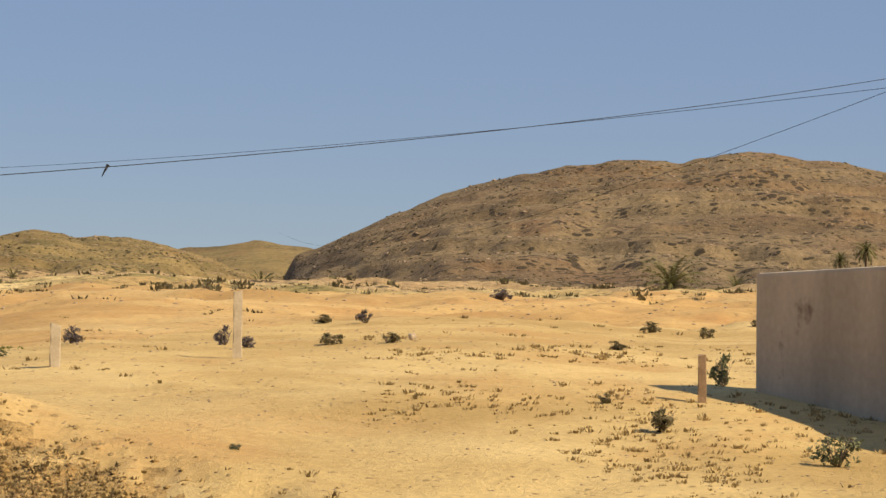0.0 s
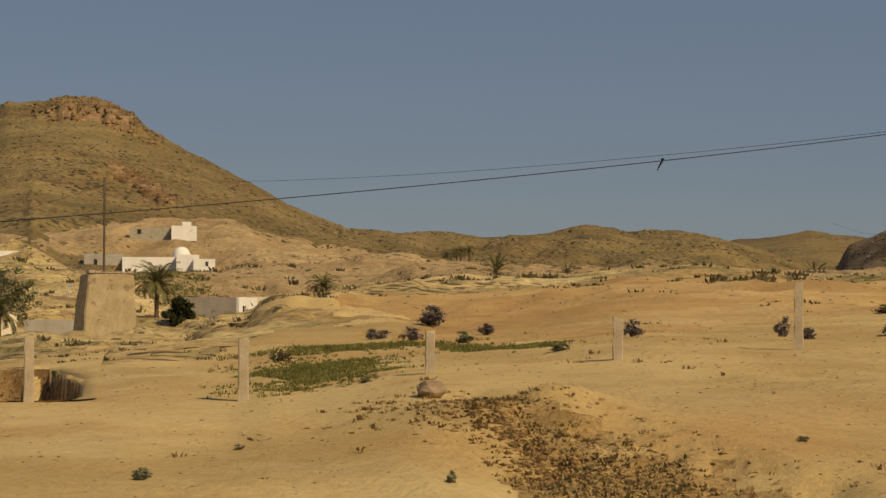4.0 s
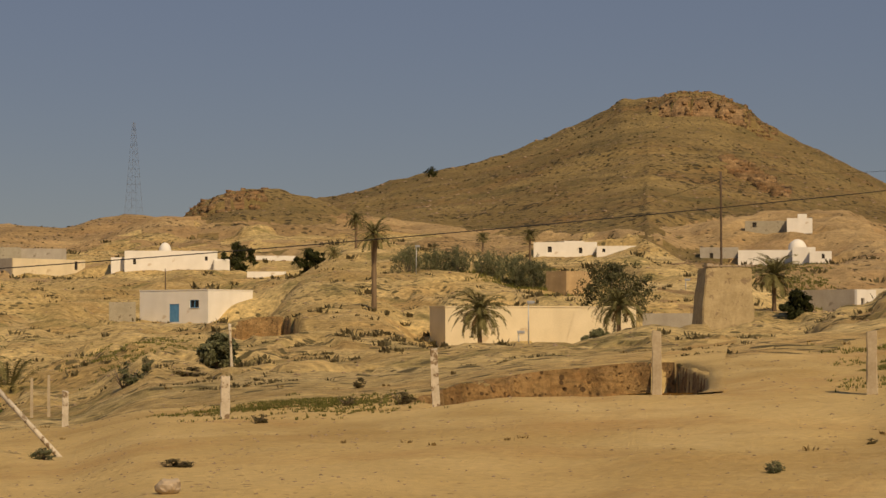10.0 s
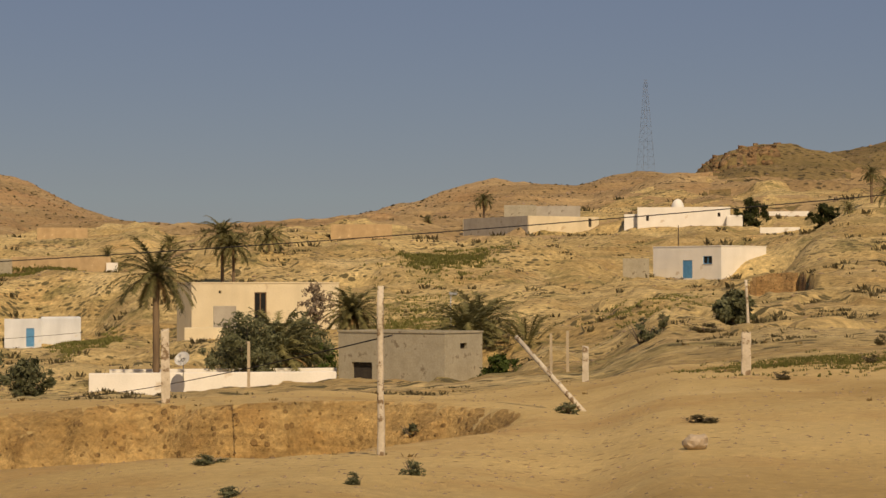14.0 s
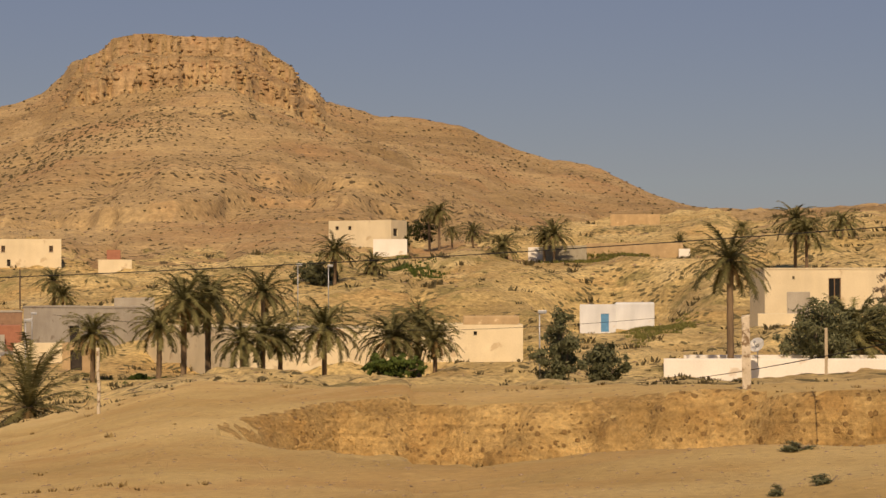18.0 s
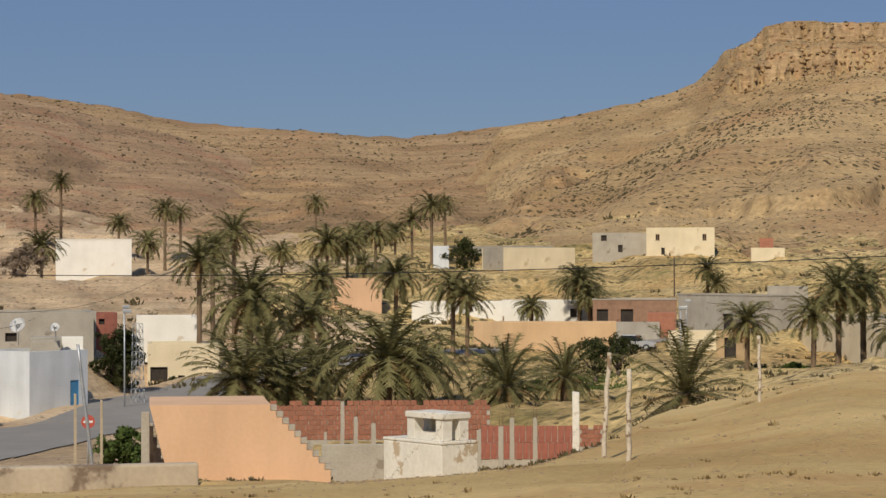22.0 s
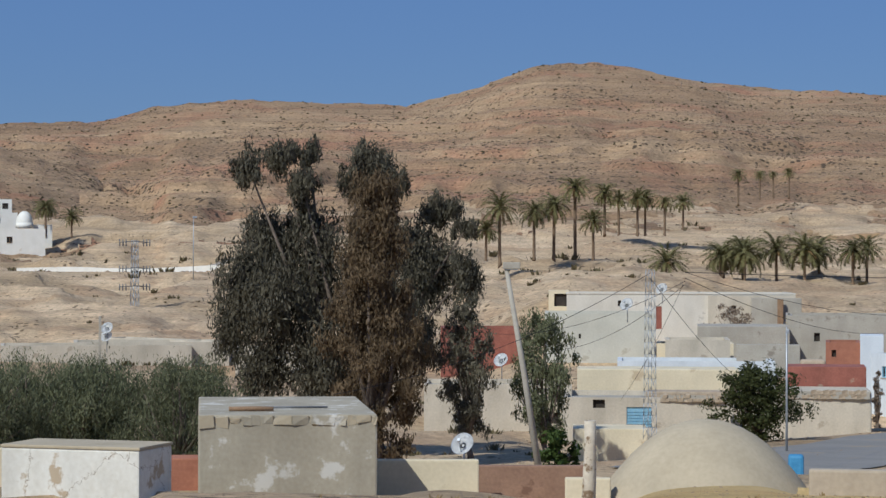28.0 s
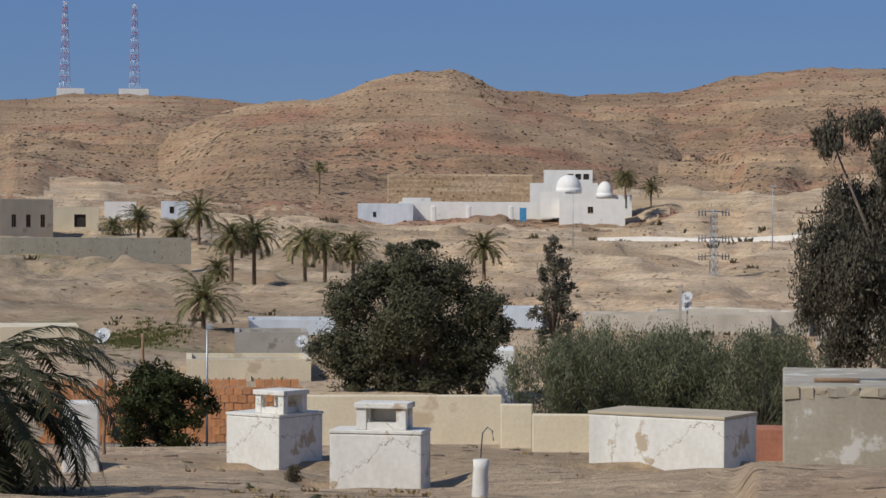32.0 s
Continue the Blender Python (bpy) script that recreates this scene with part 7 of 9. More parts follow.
house(22.04, 469.5, 22.7, 8.65, 1.6, 7.00, 0, GREYROCK, label="ruined brown stone house", openings=[("f", "hole", 1.54, 0.3, 0.83, 1.0, DARK)])
house(20.99, 466.8, 23.0, 5.19, 1.7, 7.00, 0, WHITE, label="small whitewashed house on a knoll")
solid(20.72, 467.5, 24.66, 1.88, 0.9, 3.00, 0, walls=WHITE, label="small whitewashed roof turret", name="roof_turret")
house(19.27, 250.0, 3.75, 4.17, 2.37, 8.16, 60, WHITE, label="low whitewashed house with a grey front", side=CEMENT, openings=[("f", "hole", 0.88, 0.44, 0.76, 0.95, DARK)])
house(18.94, 265.2, 4.93, 5.69, 1.52, 6.00, 0, CREAM, label="low cream house with a flat roof")
solid(17.46, 275.1, 5.57, 6.74, 0.75, 1.00, 0, walls=WHITE, label="long white garden wall", name="garden_wall")
house(23.18, 429.0, 14.37, 7.26, 3.03, 7.00, 0, CEMENT, label="unfinished grey block house", openings=[("f", "hole", 1.84, 0.65, 0.65, 1.30, DARK)])
palm(31.48, 203.8, -1.44, 13.39, 0.83)
palm(31.95, 357.0, 10.61, 10.41, 0.87)
palm(28.78, 179.0, -0.81, 5.94, 1.06)
palm(25.25, 183.0, 0.49, 5.15, 1.10)
palm(21.33, 187.0, 1.14, 6.94, 1.00)
palm(27.50, 384.0, 14.66, 4.56, 0.68)
palm(32.52, 330.0, 9.69, 4.55, 0.63)
palm(28.71, 402.0, 17.51, 2.03, 0.61)
palm(17.13, 276.9, 5.65, 4.06, 1.04)
palm(17.40, 483.0, 18.36, 3.01, 0.79)
palm(16.98, 483.0, 17.97, 2.77, 0.79)
palm(12.71, 291.4, 8.26, 3.67, 0.95, skirt=False)
palm(13.40, 510.0, 17.29, 5.67, 0.78)
palm(13.62, 510.0, 17.29, 5.15, 0.72)
palm(13.98, 510.0, 17.28, 4.12, 0.65)
palm(13.72, 515.0, 17.70, 5.20, 0.72)
palm(10.89, 330.0, 9.80, 1.50, 0.70)
palm(4.67, 357.0, 10.26, 2.84, 1.11)
palm(-5.78, 225.6, 6.95, 4.13, 1.57, label="broad date palm behind a sandy mound")
palm(-3.75, 492.0, 20.17, 5.21, 0.85)
palm(-4.52, 492.0, 20.85, 5.83, 0.72)
palm(-10.66, 375.0, 16.86, 3.72, 1.10)
palm(-10.03, 375.0, 16.65, 1.96, 0.82)
palm(-7.42, 246.0, 7.62, 1.72, 0.71)
house(-3.3, 480.0, 19.0, 8.0, 1.9, 5.0, 0, MUD, label="small tan house at the foot of a stony hill")
leafy(20.74, 183.0, 1.35, 4.02, 3.66, DARKLEAF, "dense dark green bush beside a palm", 1100, 0.2, low=0.05, seed=4, scale=1.43)
leafy(25.34, 205.5, 4.06, 5.35, 4.40, ACACIA, "dark leafy tree above a palm", 1200, 0.2, seed=5, scale=1.35)
leafy(25.77, 175.0, 0.10, 3.18, 1.85, OLIVE, "green bush at a palm's foot", 600, 0.16, low=0.02, seed=6, scale=1.46)
leafy(30.56, 287.1, 7.06, 6.74, 5.92, OLIVE, "feathery grey-green tamarisk in a row", 1300, 0.26, low=0.1, clumps=11, seed=7, scale=0.95, droop=-0.5)
leafy(29.88, 288.9, 7.24, 5.98, 5.09, OLIVE, "feathery grey-green tamarisk in a row", 1300, 0.26, low=0.1, clumps=11, seed=8, scale=0.95, droop=-0.5)
leafy(29.32, 287.1, 6.91, 5.80, 5.64, OLIVE, "feathery grey-green tamarisk in a row", 1300, 0.26, low=0.1, clumps=11, seed=9, scale=0.95, droop=-0.5)
leafy(28.51, 285.4, 6.87, 6.34, 5.32, OLIVE, "feathery grey-green tamarisk in a row", 1300, 0.26, low=0.1, clumps=11, seed=10, scale=0.95, droop=-0.5)
leafy(27.86, 285.4, 6.65, 5.62, 5.11, OLIVE, "feathery grey-green tamarisk in a row", 1300, 0.26, low=0.1, clumps=11, seed=11, scale=0.95, droop=-0.5)
leafy(27.39, 283.7, 6.41, 4.80, 4.43, OLIVE, "feathery grey-green tamarisk in a row", 1300, 0.26, low=0.1, clumps=11, seed=12, scale=0.95, droop=-0.5)
leafy(34.94, 370.5, 11.57, 5.05, 4.81, DARKLEAF, "round dark tree beside a white house", 700, 0.4, seed=13, scale=1.07)
leafy(33.13, 348.0, 10.12, 4.83, 4.54, DARKLEAF, "round dark tree on a slope", 700, 0.4, seed=14, scale=1.09)
leafy(35.38, 163.0, -2.14, 3.58, 2.83, OLIVE, "grey-green bush on the slope", 900, 0.16, low=0.03, seed=15, scale=1.51)
leafy(30.01, 839.3, 60.80, 3.39, 2.33, DARKLEAF, "lone dark tree on a ridge", 120, 0.7, seed=16, scale=1.01)
leafy(34.20, 619.8, 37.18, 3.13, 2.49, DARKLEAF, "lone dark tree on a rock ledge", 140, 0.6, seed=17, scale=1.02)
leafy(23.73, 195.0, 0.74, 3.55, 0.83, GREENLEAF, "green hedge below a grey house", 500, 0.16, low=0.02, seed=18, scale=1.39)
car(31.56, 276.9, 7.01, 1.11, 4.0, 10, CARDARK, "dark parked car on bare ground")
car(30.70, 276.9, 6.73, 1.11, 4.0, 170, CARDARK, "dark parked car under trees")
street_lamp(27.55, 177.0, -0.35, 4.31)
street_lamp(27.80, 175.0, -0.41, 2.02)
street_lamp(23.55, 238.0, 5.01, 2.04)
street_lamp(30.41, 278.6, 7.74, 4.49)

# ---- the slope under the lattice mast ----
house(35.71, 278.6, 2.74, 11.20, 3.99, 8.76, -40, WHITE, label="whitewashed house with a blue door", trim=WHITE, anchor="right", openings=[("f", "door", 4.96, 0.07, 1.56, 2.25, BLUE), ("f", "window", 8.26, 1.83, 1.47, 0.98, BLUE)])
solid(38.2, 279.0, 3.17, 3.26, 2.1, 3.00, 0, walls=GREYROCK, label="rough grey-brown stone shed", name="stone_shed", category="shed")
house(37.82, 370.5, 11.87, 15.16, 2.99, 10.00, 0, WHITE, label="long whitewashed mosque with a small dome", name="mosque", openings=[("f", "hole", 1.40, 0.75, 0.47, 0.94, DARK), ("f", "hole", 13.10, 1.40, 0.47, 0.65, DARK)])
solid(38.16, 372.3, 12.20, 2.35, 1.60, 6.00, 0, walls=WHITE, label="small square whitewashed annexe", name="annexe", category="house")
solid(35.58, 368.7, 11.79, 2.70, 1.67, 4.00, 0, walls=WHITE, label="small whitewashed buttressed annexe", name="annexe", category="house", bevel=0.3)
dome(36.80, 375.0, 14.91, 2.08, 1.51, WHITE, "small whitewashed mosque dome")
solid(34.73, 357.0, 10.02, 6.22, 1.08, 0.60, 0, walls=WHITE, label="low white garden wall", name="garden_wall")
solid(34.51, 402.0, 14.30, 7.11, 0.81, 0.60, 0, walls=WHITE, label="low white garden wall", name="garden_wall")
house(40.60, 375.0, 10.49, 14.68, 3.22, 19.98, 35, CREAM, label="long pale house with a low yard wall", side=CEMENT, openings=[("f", "hole", 12.49, 1.52, 0.69, 1.42, DARK)])
house(41.22, 385.8, 14.05, 5.55, 1.85, 6.00, 0, GREYROCK, label="unfinished dark brick upper room")
house(40.40, 388.5, 14.14, 7.65, 1.67, 6.00, 0, CEMENT, label="unfinished grey block house")
house(45.65, 358.8, 9.54, 9.79, 2.34, 6.00, 0, MUD, label="square tan mud-plastered block house")
house(49.18, 203.8, -1.97, 14.51, 4.10, 3.91, 20, CREAM, label="large cream house with a tall brown window", trim=CREAM, openings=[("f", "window", 6.08, 0.77, 1.20, 2.52, WOOD), ("f", "hole", 2.63, 3.19, 0.22, 0.26, DARK)])
solid(48.63, 196.8, -1.85, 1.99, 1.98, 1.20, 0, walls=CEMENT, label="grey cement shed against a cream house", name="cement_shed", category="shed")
solid(49.36, 195.0, -2.69, 3.94, 0.98, 1.50, 0, walls=CREAM, label="low cream plinth wall", name="plinth_wall")
solid(51.74, 131.0, -4.64, 14.32, 1.45, 0.50, 0, walls=WHITE, label="long low whitewashed courtyard wall", name="courtyard_wall")
solid(51.23, 140.0, -4.53, 14.07, 1.23, 0.40, 0, walls=WHITE, label="whitewashed inner courtyard wall", name="courtyard_wall")
house(42.75, 134.0, -4.55, 8.33, 3.51, 3.74, -38, GREYROCK, label="dark grey stone hut with a dark doorway", name="hut", trim=GREYROCK, anchor="right", openings=[("f", "hole", 1.07, 0.07, 1.63, 1.62, DARK), ("r", "hole", 1.24, 2.57, 0.66, 0.34, DARK)])
house(53.85, 262.0, -5.04, 4.17, 3.22, 5.00, 0, BLUEW, label="small bluish-white house with a blue door", openings=[("f", "door", 2.45, 0.07, 0.93, 2.12, BLUE)])
solid(52.95, 263.6, -4.51, 4.59, 2.92, 4.00, 0, walls=BLUEW, label="whitewashed yard wall running into the slope", name="yard_wall", bevel=0.2)
solid(55.16, 340.8, 4.08, 2.24, 1.80, 4.00, 0, walls=WHITE, label="small square whitewashed block", name="annexe", category="house")
solid(54.78, 339.0, 3.55, 6.59, 2.55, 5.00, 0, walls=GREYROCK, label="brown stone terrace house", name="stone_house", category="house")
solid(53.68, 343.5, 4.60, 14.75, 1.90, 5.00, 0, walls=MUD, label="long reddish-brown stone terrace house", name="stone_house", category="house")
solid(51.33, 340.8, 4.19, 1.72, 1.37, 3.00, 0, walls=WHITE, label="small square whitewashed block", name="annexe", category="house")
solid(53.06, 438.0, 11.56, 9.62, 1.88, 2.00, 0, walls=MUD, label="ruined tan stone wall on the slope", name="ruin_wall")
palm(50.05, 137.0, -4.95, 9.50, 1.15, label="tall date palm beside the courtyard wall")
palm(48.41, 274.3, 2.55, 7.95, 1.31)
palm(48.12, 271.7, 2.54, 6.37, 1.20)
palm(47.24, 295.7, 5.20, 5.21, 1.16)
palm(41.85, 155.0, -4.13, 5.63, 1.34, label="low broad date palm behind the hut")
palm(40.66, 147.5, -4.76, 3.99, 1.19, label="low broad date palm behind the hut")
palm(45.12, 195.0, -3.70, 5.48, 1.20)
palm(46.99, 146.0, -4.16, 3.59, 1.29, label="low spreading date palm")
palm(51.30, 357.0, 5.84, 2.25, 0.76)
palm(41.74, 402.0, 14.63, 4.62, 1.02)
palm(43.16, 402.0, 11.48, 3.22, 0.47)
palm(49.73, 287.1, 6.64, 2.14, 0.66)
leafy(54.36, 143.0, -5.48, 3.43, 5.26, OLIVE, "feathery dark green tamarisk tree", 1500, 0.15, low=0.03, seed=21, scale=1.55)
leafy(53.27, 140.0, -5.27, 3.39, 2.81, OLIVE, "spreading dark green tamarisk bush", 1000, 0.15, low=0.02, seed=22, scale=1.56)
leafy(48.14, 149.0, -4.95, 4.14, 4.04, OLIVE, "dark olive tree beside the palm", 1300, 0.14, low=0.04, seed=23, scale=1.55)
leafy(46.05, 193.0, -1.70, 2.92, 4.12, TWIG, "nearly leafless grey tree", 260, 0.18, seed=24, low=0.2, scale=1.40)
leafy(46.05, 152.0, -4.03, 3.07, 2.67, GREENLEAF, "green bush behind the hut", 500, 0.14, low=0.02, seed=25, scale=1.55)
street_lamp(54.88, 152.0, -5.77, 5.02)
street_lamp(42.59, 165.0, -1.84, 3.17)
lattice(37.60, 699.6, 37.51, 28.83, 4.2, 0.6, "thin grey lattice radio mast on a hill", panels=12, bar=0.032, colours=(DARKSTEEL, DARKSTEEL))
dish(49.39, 129.5, -3.12, 0.80, 0.9)

# ---- the palm grove under the mesa ----
house(58.66, 340.8, 6.16, 11.13, 3.95, 4.82, -30, CREAM, label="two-storey cream house below the mesa", anchor="right", openings=[("f", "hole", 1.19, 2.50, 0.60, 0.60, DARK), ("f", "hole", 3.48, 2.50, 0.60, 0.60, DARK), ("r", "hole", 0.39, 1.55, 1.38, 1.12, DARK)])
solid(59.12, 330.0, 4.36, 5.00, 2.66, 1.00, 0, walls=WHITE, label="white terrace wall below a house", name="terrace_wall")
house(68.72, 321.4, 2.80, 9.66, 4.18, 8.00, 0, CREAM, label="square cream house with two small windows", openings=[("f", "window", 1.30, 2.35, 0.57, 0.89, WOOD), ("f", "window", 7.95, 2.35, 0.57, 0.89, WOOD), ("f", "hole", 2.11, 0.32, 0.49, 0.97, DARK)])
house(70.09, 324.9, 3.15, 7.96, 3.16, 7.00, 0, CEMENT, label="grey unfinished house joined to a cream one", openings=[("f", "hole", 1.23, 1.97, 0.82, 0.82, DARK), ("f", "hole", 3.69, 0.33, 0.66, 1.07, DARK)])
house(66.08, 323.1, 2.12, 4.73, 1.95, 4.00, 0, CREAM, label="low cream house with a brick room on top")
solid(65.87, 326.6, 3.93, 1.98, 1.56, 3.00, 0, walls=BRICK, label="small brick roof room", name="roof_room", category="house")
house(72.41, 330.0, 1.07, 8.85, 3.43, 10.00, 30, CEMENT, label="low grey block house", openings=[("f", "hole", 2.89, 1.33, 0.58, 1.00, DARK)])
house(62.59, 190.0, -6.87, 15.83, 3.96, 25.00, 20, CREAM, label="long cream house behind date palms", openings=[("f", "hole", 4.60, 2.21, 0.51, 0.48, DARK)])
house(58.12, 193.0, -5.68, 9.50, 3.10, 8.00, 0, CREAM, label="cream house with a tiny window", openings=[("f", "hole", 5.26, 2.19, 0.29, 0.34, DARK)])
solid(56.83, 196.8, -2.76, 4.97, 0.89, 1.00, 0, walls=MUD, label="low earthen wall on a roof", name="earth_wall", bevel=0.15)
house(65.68, 216.9, -5.10, 13.89, 3.75, 4.29, -50, CEMENT, label="grey cement house with an arched doorway", trim=CEMENT, anchor="right", openings=[("f", "hole", 6.99, 0.00, 1.70, 1.97, DARK)])
solid(65.68, 234.0, -2.64, 4.14, 2.06, 6.00, 0, walls=CEMENT, label="grey flat-roofed cement shed", name="shed", category="shed")
house(70.09, 231.6, -4.47, 8.60, 2.53, 7.00, 0, BROWNBRICK, label="unfinished brown brick house", trim=CEMENT, openings=[("f", "hole", 0.41, 0.29, 1.17, 1.29, DARK), ("f", "hole", 2.87, 0.29, 1.29, 1.29, DARK), ("f", "hole", 5.67, 0.00, 0.70, 1.29, DARK)])
solid(72.39, 209.0, -6.03, 10.2, 2.37, 0.50, 0, walls=ORANGE, label="long orange-rendered garden wall", name="garden_wall")
house(72.40, 242.0, -4.38, 9.17, 2.21, 7.00, 0, WHITE, label="whitewashed house behind a wall", openings=[("f", "hole", 7.33, 0.43, 0.73, 0.92, DARK)])
solid(68.7, 222.0, -5.55, 2.7, 2.5, 3.0, 0, walls=BRICK, label="bare red brick house end", name="brick_end", category="house")
house(66.97, 196.0, -6.4, 2.5, 2.35, 2.2, 0, MUD, label="mud-plastered gateway with a dark arched opening", name="gateway", category="gate", openings=[("f", "hole", 0.7, 0.0, 1.0, 1.75, DARK)])
solid(68.18, 212.5, -6.29, 5.10, 1.80, 0.40, 0, walls=CREAM, label="low pale roadside wall", name="roadside_wall")
palm(63.93, 152.0, -5.67, 8.09, 1.34, label="tall full date palm in the grove")
palm(64.56, 150.5, -5.74, 5.89, 0.99)
palm(63.31, 156.0, -5.56, 8.07, 1.29, label="tall full date palm in the grove")
palm(62.44, 155.0, -5.44, 4.36, 0.99)
palm(61.93, 157.0, -5.54, 4.89, 0.99)
palm(61.49, 159.0, -5.56, 4.40, 0.93)
palm(61.94, 203.8, -1.97, 4.62, 1.39)
palm(60.37, 161.0, -5.45, 5.63, 1.26)
palm(58.63, 161.0, -5.58, 4.97, 1.22)
palm(57.95, 167.0, -5.85, 6.04, 1.24)
palm(57.55, 163.0, -5.67, 4.42, 0.97)
palm(66.22, 157.0, -6.74, 6.25, 0.99)
palm(70.82, 131.0, -6.57, 3.40, 0.95)
palm(72.30, 125.0, -6.15, 3.23, 1.20)
palm(70.44, 238.0, -4.57, 6.51, 1.12)
palm(70.19, 236.4, -4.54, 4.47, 0.89)
palm(67.18, 246.0, -2.65, 5.55, 0.94)
palm(66.97, 244.4, -2.63, 3.67, 0.79)
palm(60.10, 270.0, 0.49, 6.26, 1.20)
palm(59.12, 278.6, 0.30, 4.77, 1.04)
palm(57.43, 357.0, 7.07, 6.83, 1.18)
palm(57.68, 361.5, 6.96, 6.19, 0.90)
palm(56.57, 348.0, 5.16, 4.99, 0.97)
palm(55.81, 330.0, 3.81, 4.47, 1.34)
palm(54.50, 334.5, 5.24, 4.86, 1.33)
palm(54.74, 336.3, 5.26, 4.21, 1.05)
palm(71.67, 234.0, -4.55, 3.36, 0.89)
palm(57.10, 352.5, 5.93, 3.99, 0.76)
palm(67.80, 95.0, -4.51, 2.93, 1.21, label="low broad date palm behind the sand ridge")
leafy(58.59, 157.0, -6.27, 6.54, 2.56, GREENLEAF, "green thicket under the palms", 1300, 0.16, low=0.02, seed=31, clumps=12, scale=1.54)
leafy(65.07, 155.0, -6.19, 2.94, 1.32, GREENLEAF, "low green bush under the palms", 500, 0.14, low=0.02, seed=32, scale=1.55)
leafy(60.64, 274.3, -0.84, 7.62, 4.63, OLIVE, "dark olive trees behind the grove", 900, 0.3, low=0.05, seed=33, clumps=12, scale=1.17)
leafy(58.41, 346.2, 7.19, 3.67, 3.23, DARKLEAF, "round dark tree beside a cream house", 500, 0.35, seed=34, scale=1.09)
leafy(57.82, 366.0, 9.05, 3.70, 2.21, DARKLEAF, "dark bush on the slope", 300, 0.35, low=0.03, seed=35, scale=1.08)
leafy(70.05, 140.0, -3.94, 1.77, 1.39, DARKLEAF, "dark tufted bush on thin stems", 400, 0.12, seed=36, low=0.3, scale=1.56)
leafy(69.47, 143.0, -3.71, 1.44, 1.28, DARKLEAF, "dark tufted bush on thin stems", 350, 0.12, seed=37, low=0.3, scale=1.55)
leafy(62.59, 155.0, -6.14, 2.35, 1.56, GREENLEAF, "low green bush under the palms", 300, 0.14, low=0.02, seed=38, scale=1.55)
street_lamp(67.87, 160.0, -8.51, 7.19)
street_lamp(61.04, 230.0, -0.42, 3.30)
street_lamp(60.26, 230.0, -0.72, 3.47)
street_lamp(67.72, 221.3, -4.42, 2.60)

leafy(47.78, 140.0, -3.26, 3.89, 3.69, OLIVE, "spreading dark olive tree by the courtyard", 1500, 0.14, low=0.03, seed=71, clumps=12, scale=1.56)
leafy(46.54, 146.0, -3.35, 3.87, 3.57, OLIVE, "spreading dark olive tree by the hut", 1500, 0.14, low=0.03, seed=72, clumps=12, scale=1.55)
leafy(41.29, 131.0, -3.59, 1.98, 1.64, GREENLEAF, "green bush beside the hut", 500, 0.14, low=0.02, seed=73, scale=1.56)
palm(42.15, 149.0, -2.45, 3.74, 1.49, label="low broad date palm behind the hut")
palm(45.09, 195.0, -1.76, 3.42, 1.25)
palm(47.07, 143.0, -2.95, 3.13, 1.49, label="low spreading date palm in a thicket")


# ---- the village street ----
solid(73.13, 217.8, -6.29, 13.86, 2.51, 0.50, 0, walls=ORANGE, label="long orange-rendered garden wall", name="garden_wall")
solid(69.55, 221.3, -6.03, 4.47, 2.09, 0.50, 0, walls=CEMENT, label="grey block garden wall", name="garden_wall")
house(74.71, 250.0, -4.85, 15.78, 2.39, 8.00, 0, WHITE, label="long whitewashed house behind palms", openings=[("f", "hole", 14.20, 0.63, 0.82, 0.95, DARK)])
house(83.71, 322.0, 0.41, 10.65, 4.93, 9.00, 0, WHITE, label="large blank whitewashed house on the slope", trim=WHITE)
house(76.72, 255.6, -3.39, 5.55, 3.54, 7.00, 0, PEACH, label="peach-washed house behind palms")
house(72.34, 319.7, 1.20, 11.84, 2.97, 6.46, 30, CREAM, label="low cream house with a grey wing", side=CEMENT)
house(74.16, 323.1, 1.36, 2.28, 3.09, 6.00, 0, BLUEW, label="narrow flat-roofed bluish-white house")
vent_house(73.95, 56.3, -3.44, 2.43, 1.42, 1.17, -52, low=0.46, up=(0.34, 0.95), anchor="right")
stepped_house(81.32, 67.6, -4.64, 5.39, 2.18, 4.50, 0)
house(84.34, 155.0, -9.07, 5.37, 4.92, 5.38, 42, BLUEW, label="bluish-white corner house with a blue door", openings=[("f", "door", 3.74, 0.86, 0.79, 1.96, BLUE), ("l", "window", 0.81, 3.25, 0.64, 0.78, PALEBLUE), ("l", "hole", 0.64, 2.11, 0.29, 0.39, DARK)])
solid(85.90, 162.2, -7.75, 1.64, 4.69, 5.00, 0, walls=BLUEW, label="tall whitewashed house end", name="house_end", category="house")
solid(84.31, 160.4, -4.39, 2.35, 1.04, 3.00, 0, walls=CEMENT, label="small grey cement roof room", name="roof_room", category="house")
house(86.75, 164.0, -5.60, 2.48, 2.00, 6.00, 0, BRICK, label="red brick upper storey", openings=[("f", "hole", 0.41, 0.95, 0.33, 0.50, DARK)])
solid(87.72, 135.8, -5.63, 4.66, 1.48, 4.00, 0, walls=REDPAINT, label="red-painted roof wall above stonework", name="red_wall")
solid(89.12, 130.5, -8.14, 7.97, 2.83, 5.00, 0, walls=BEIGE, label="pale rubble-stone yard wall", name="stone_yard_wall", bevel=0.12)
house(87.74, 178.4, -4.45, 15.77, 2.52, 9.00, 0, CEMENT, label="long grey block house", openings=[("f", "hole", 3.60, 0.90, 0.27, 0.45, DARK), ("f", "hole", 8.11, 0.95, 0.36, 0.54, DARK)])
house(89.69, 192.8, -4.66, 7.40, 4.04, 8.00, 0, BEIGE, label="cream flat-roofed upper house", openings=[("f", "hole", 1.95, 2.53, 0.39, 0.63, DARK)])
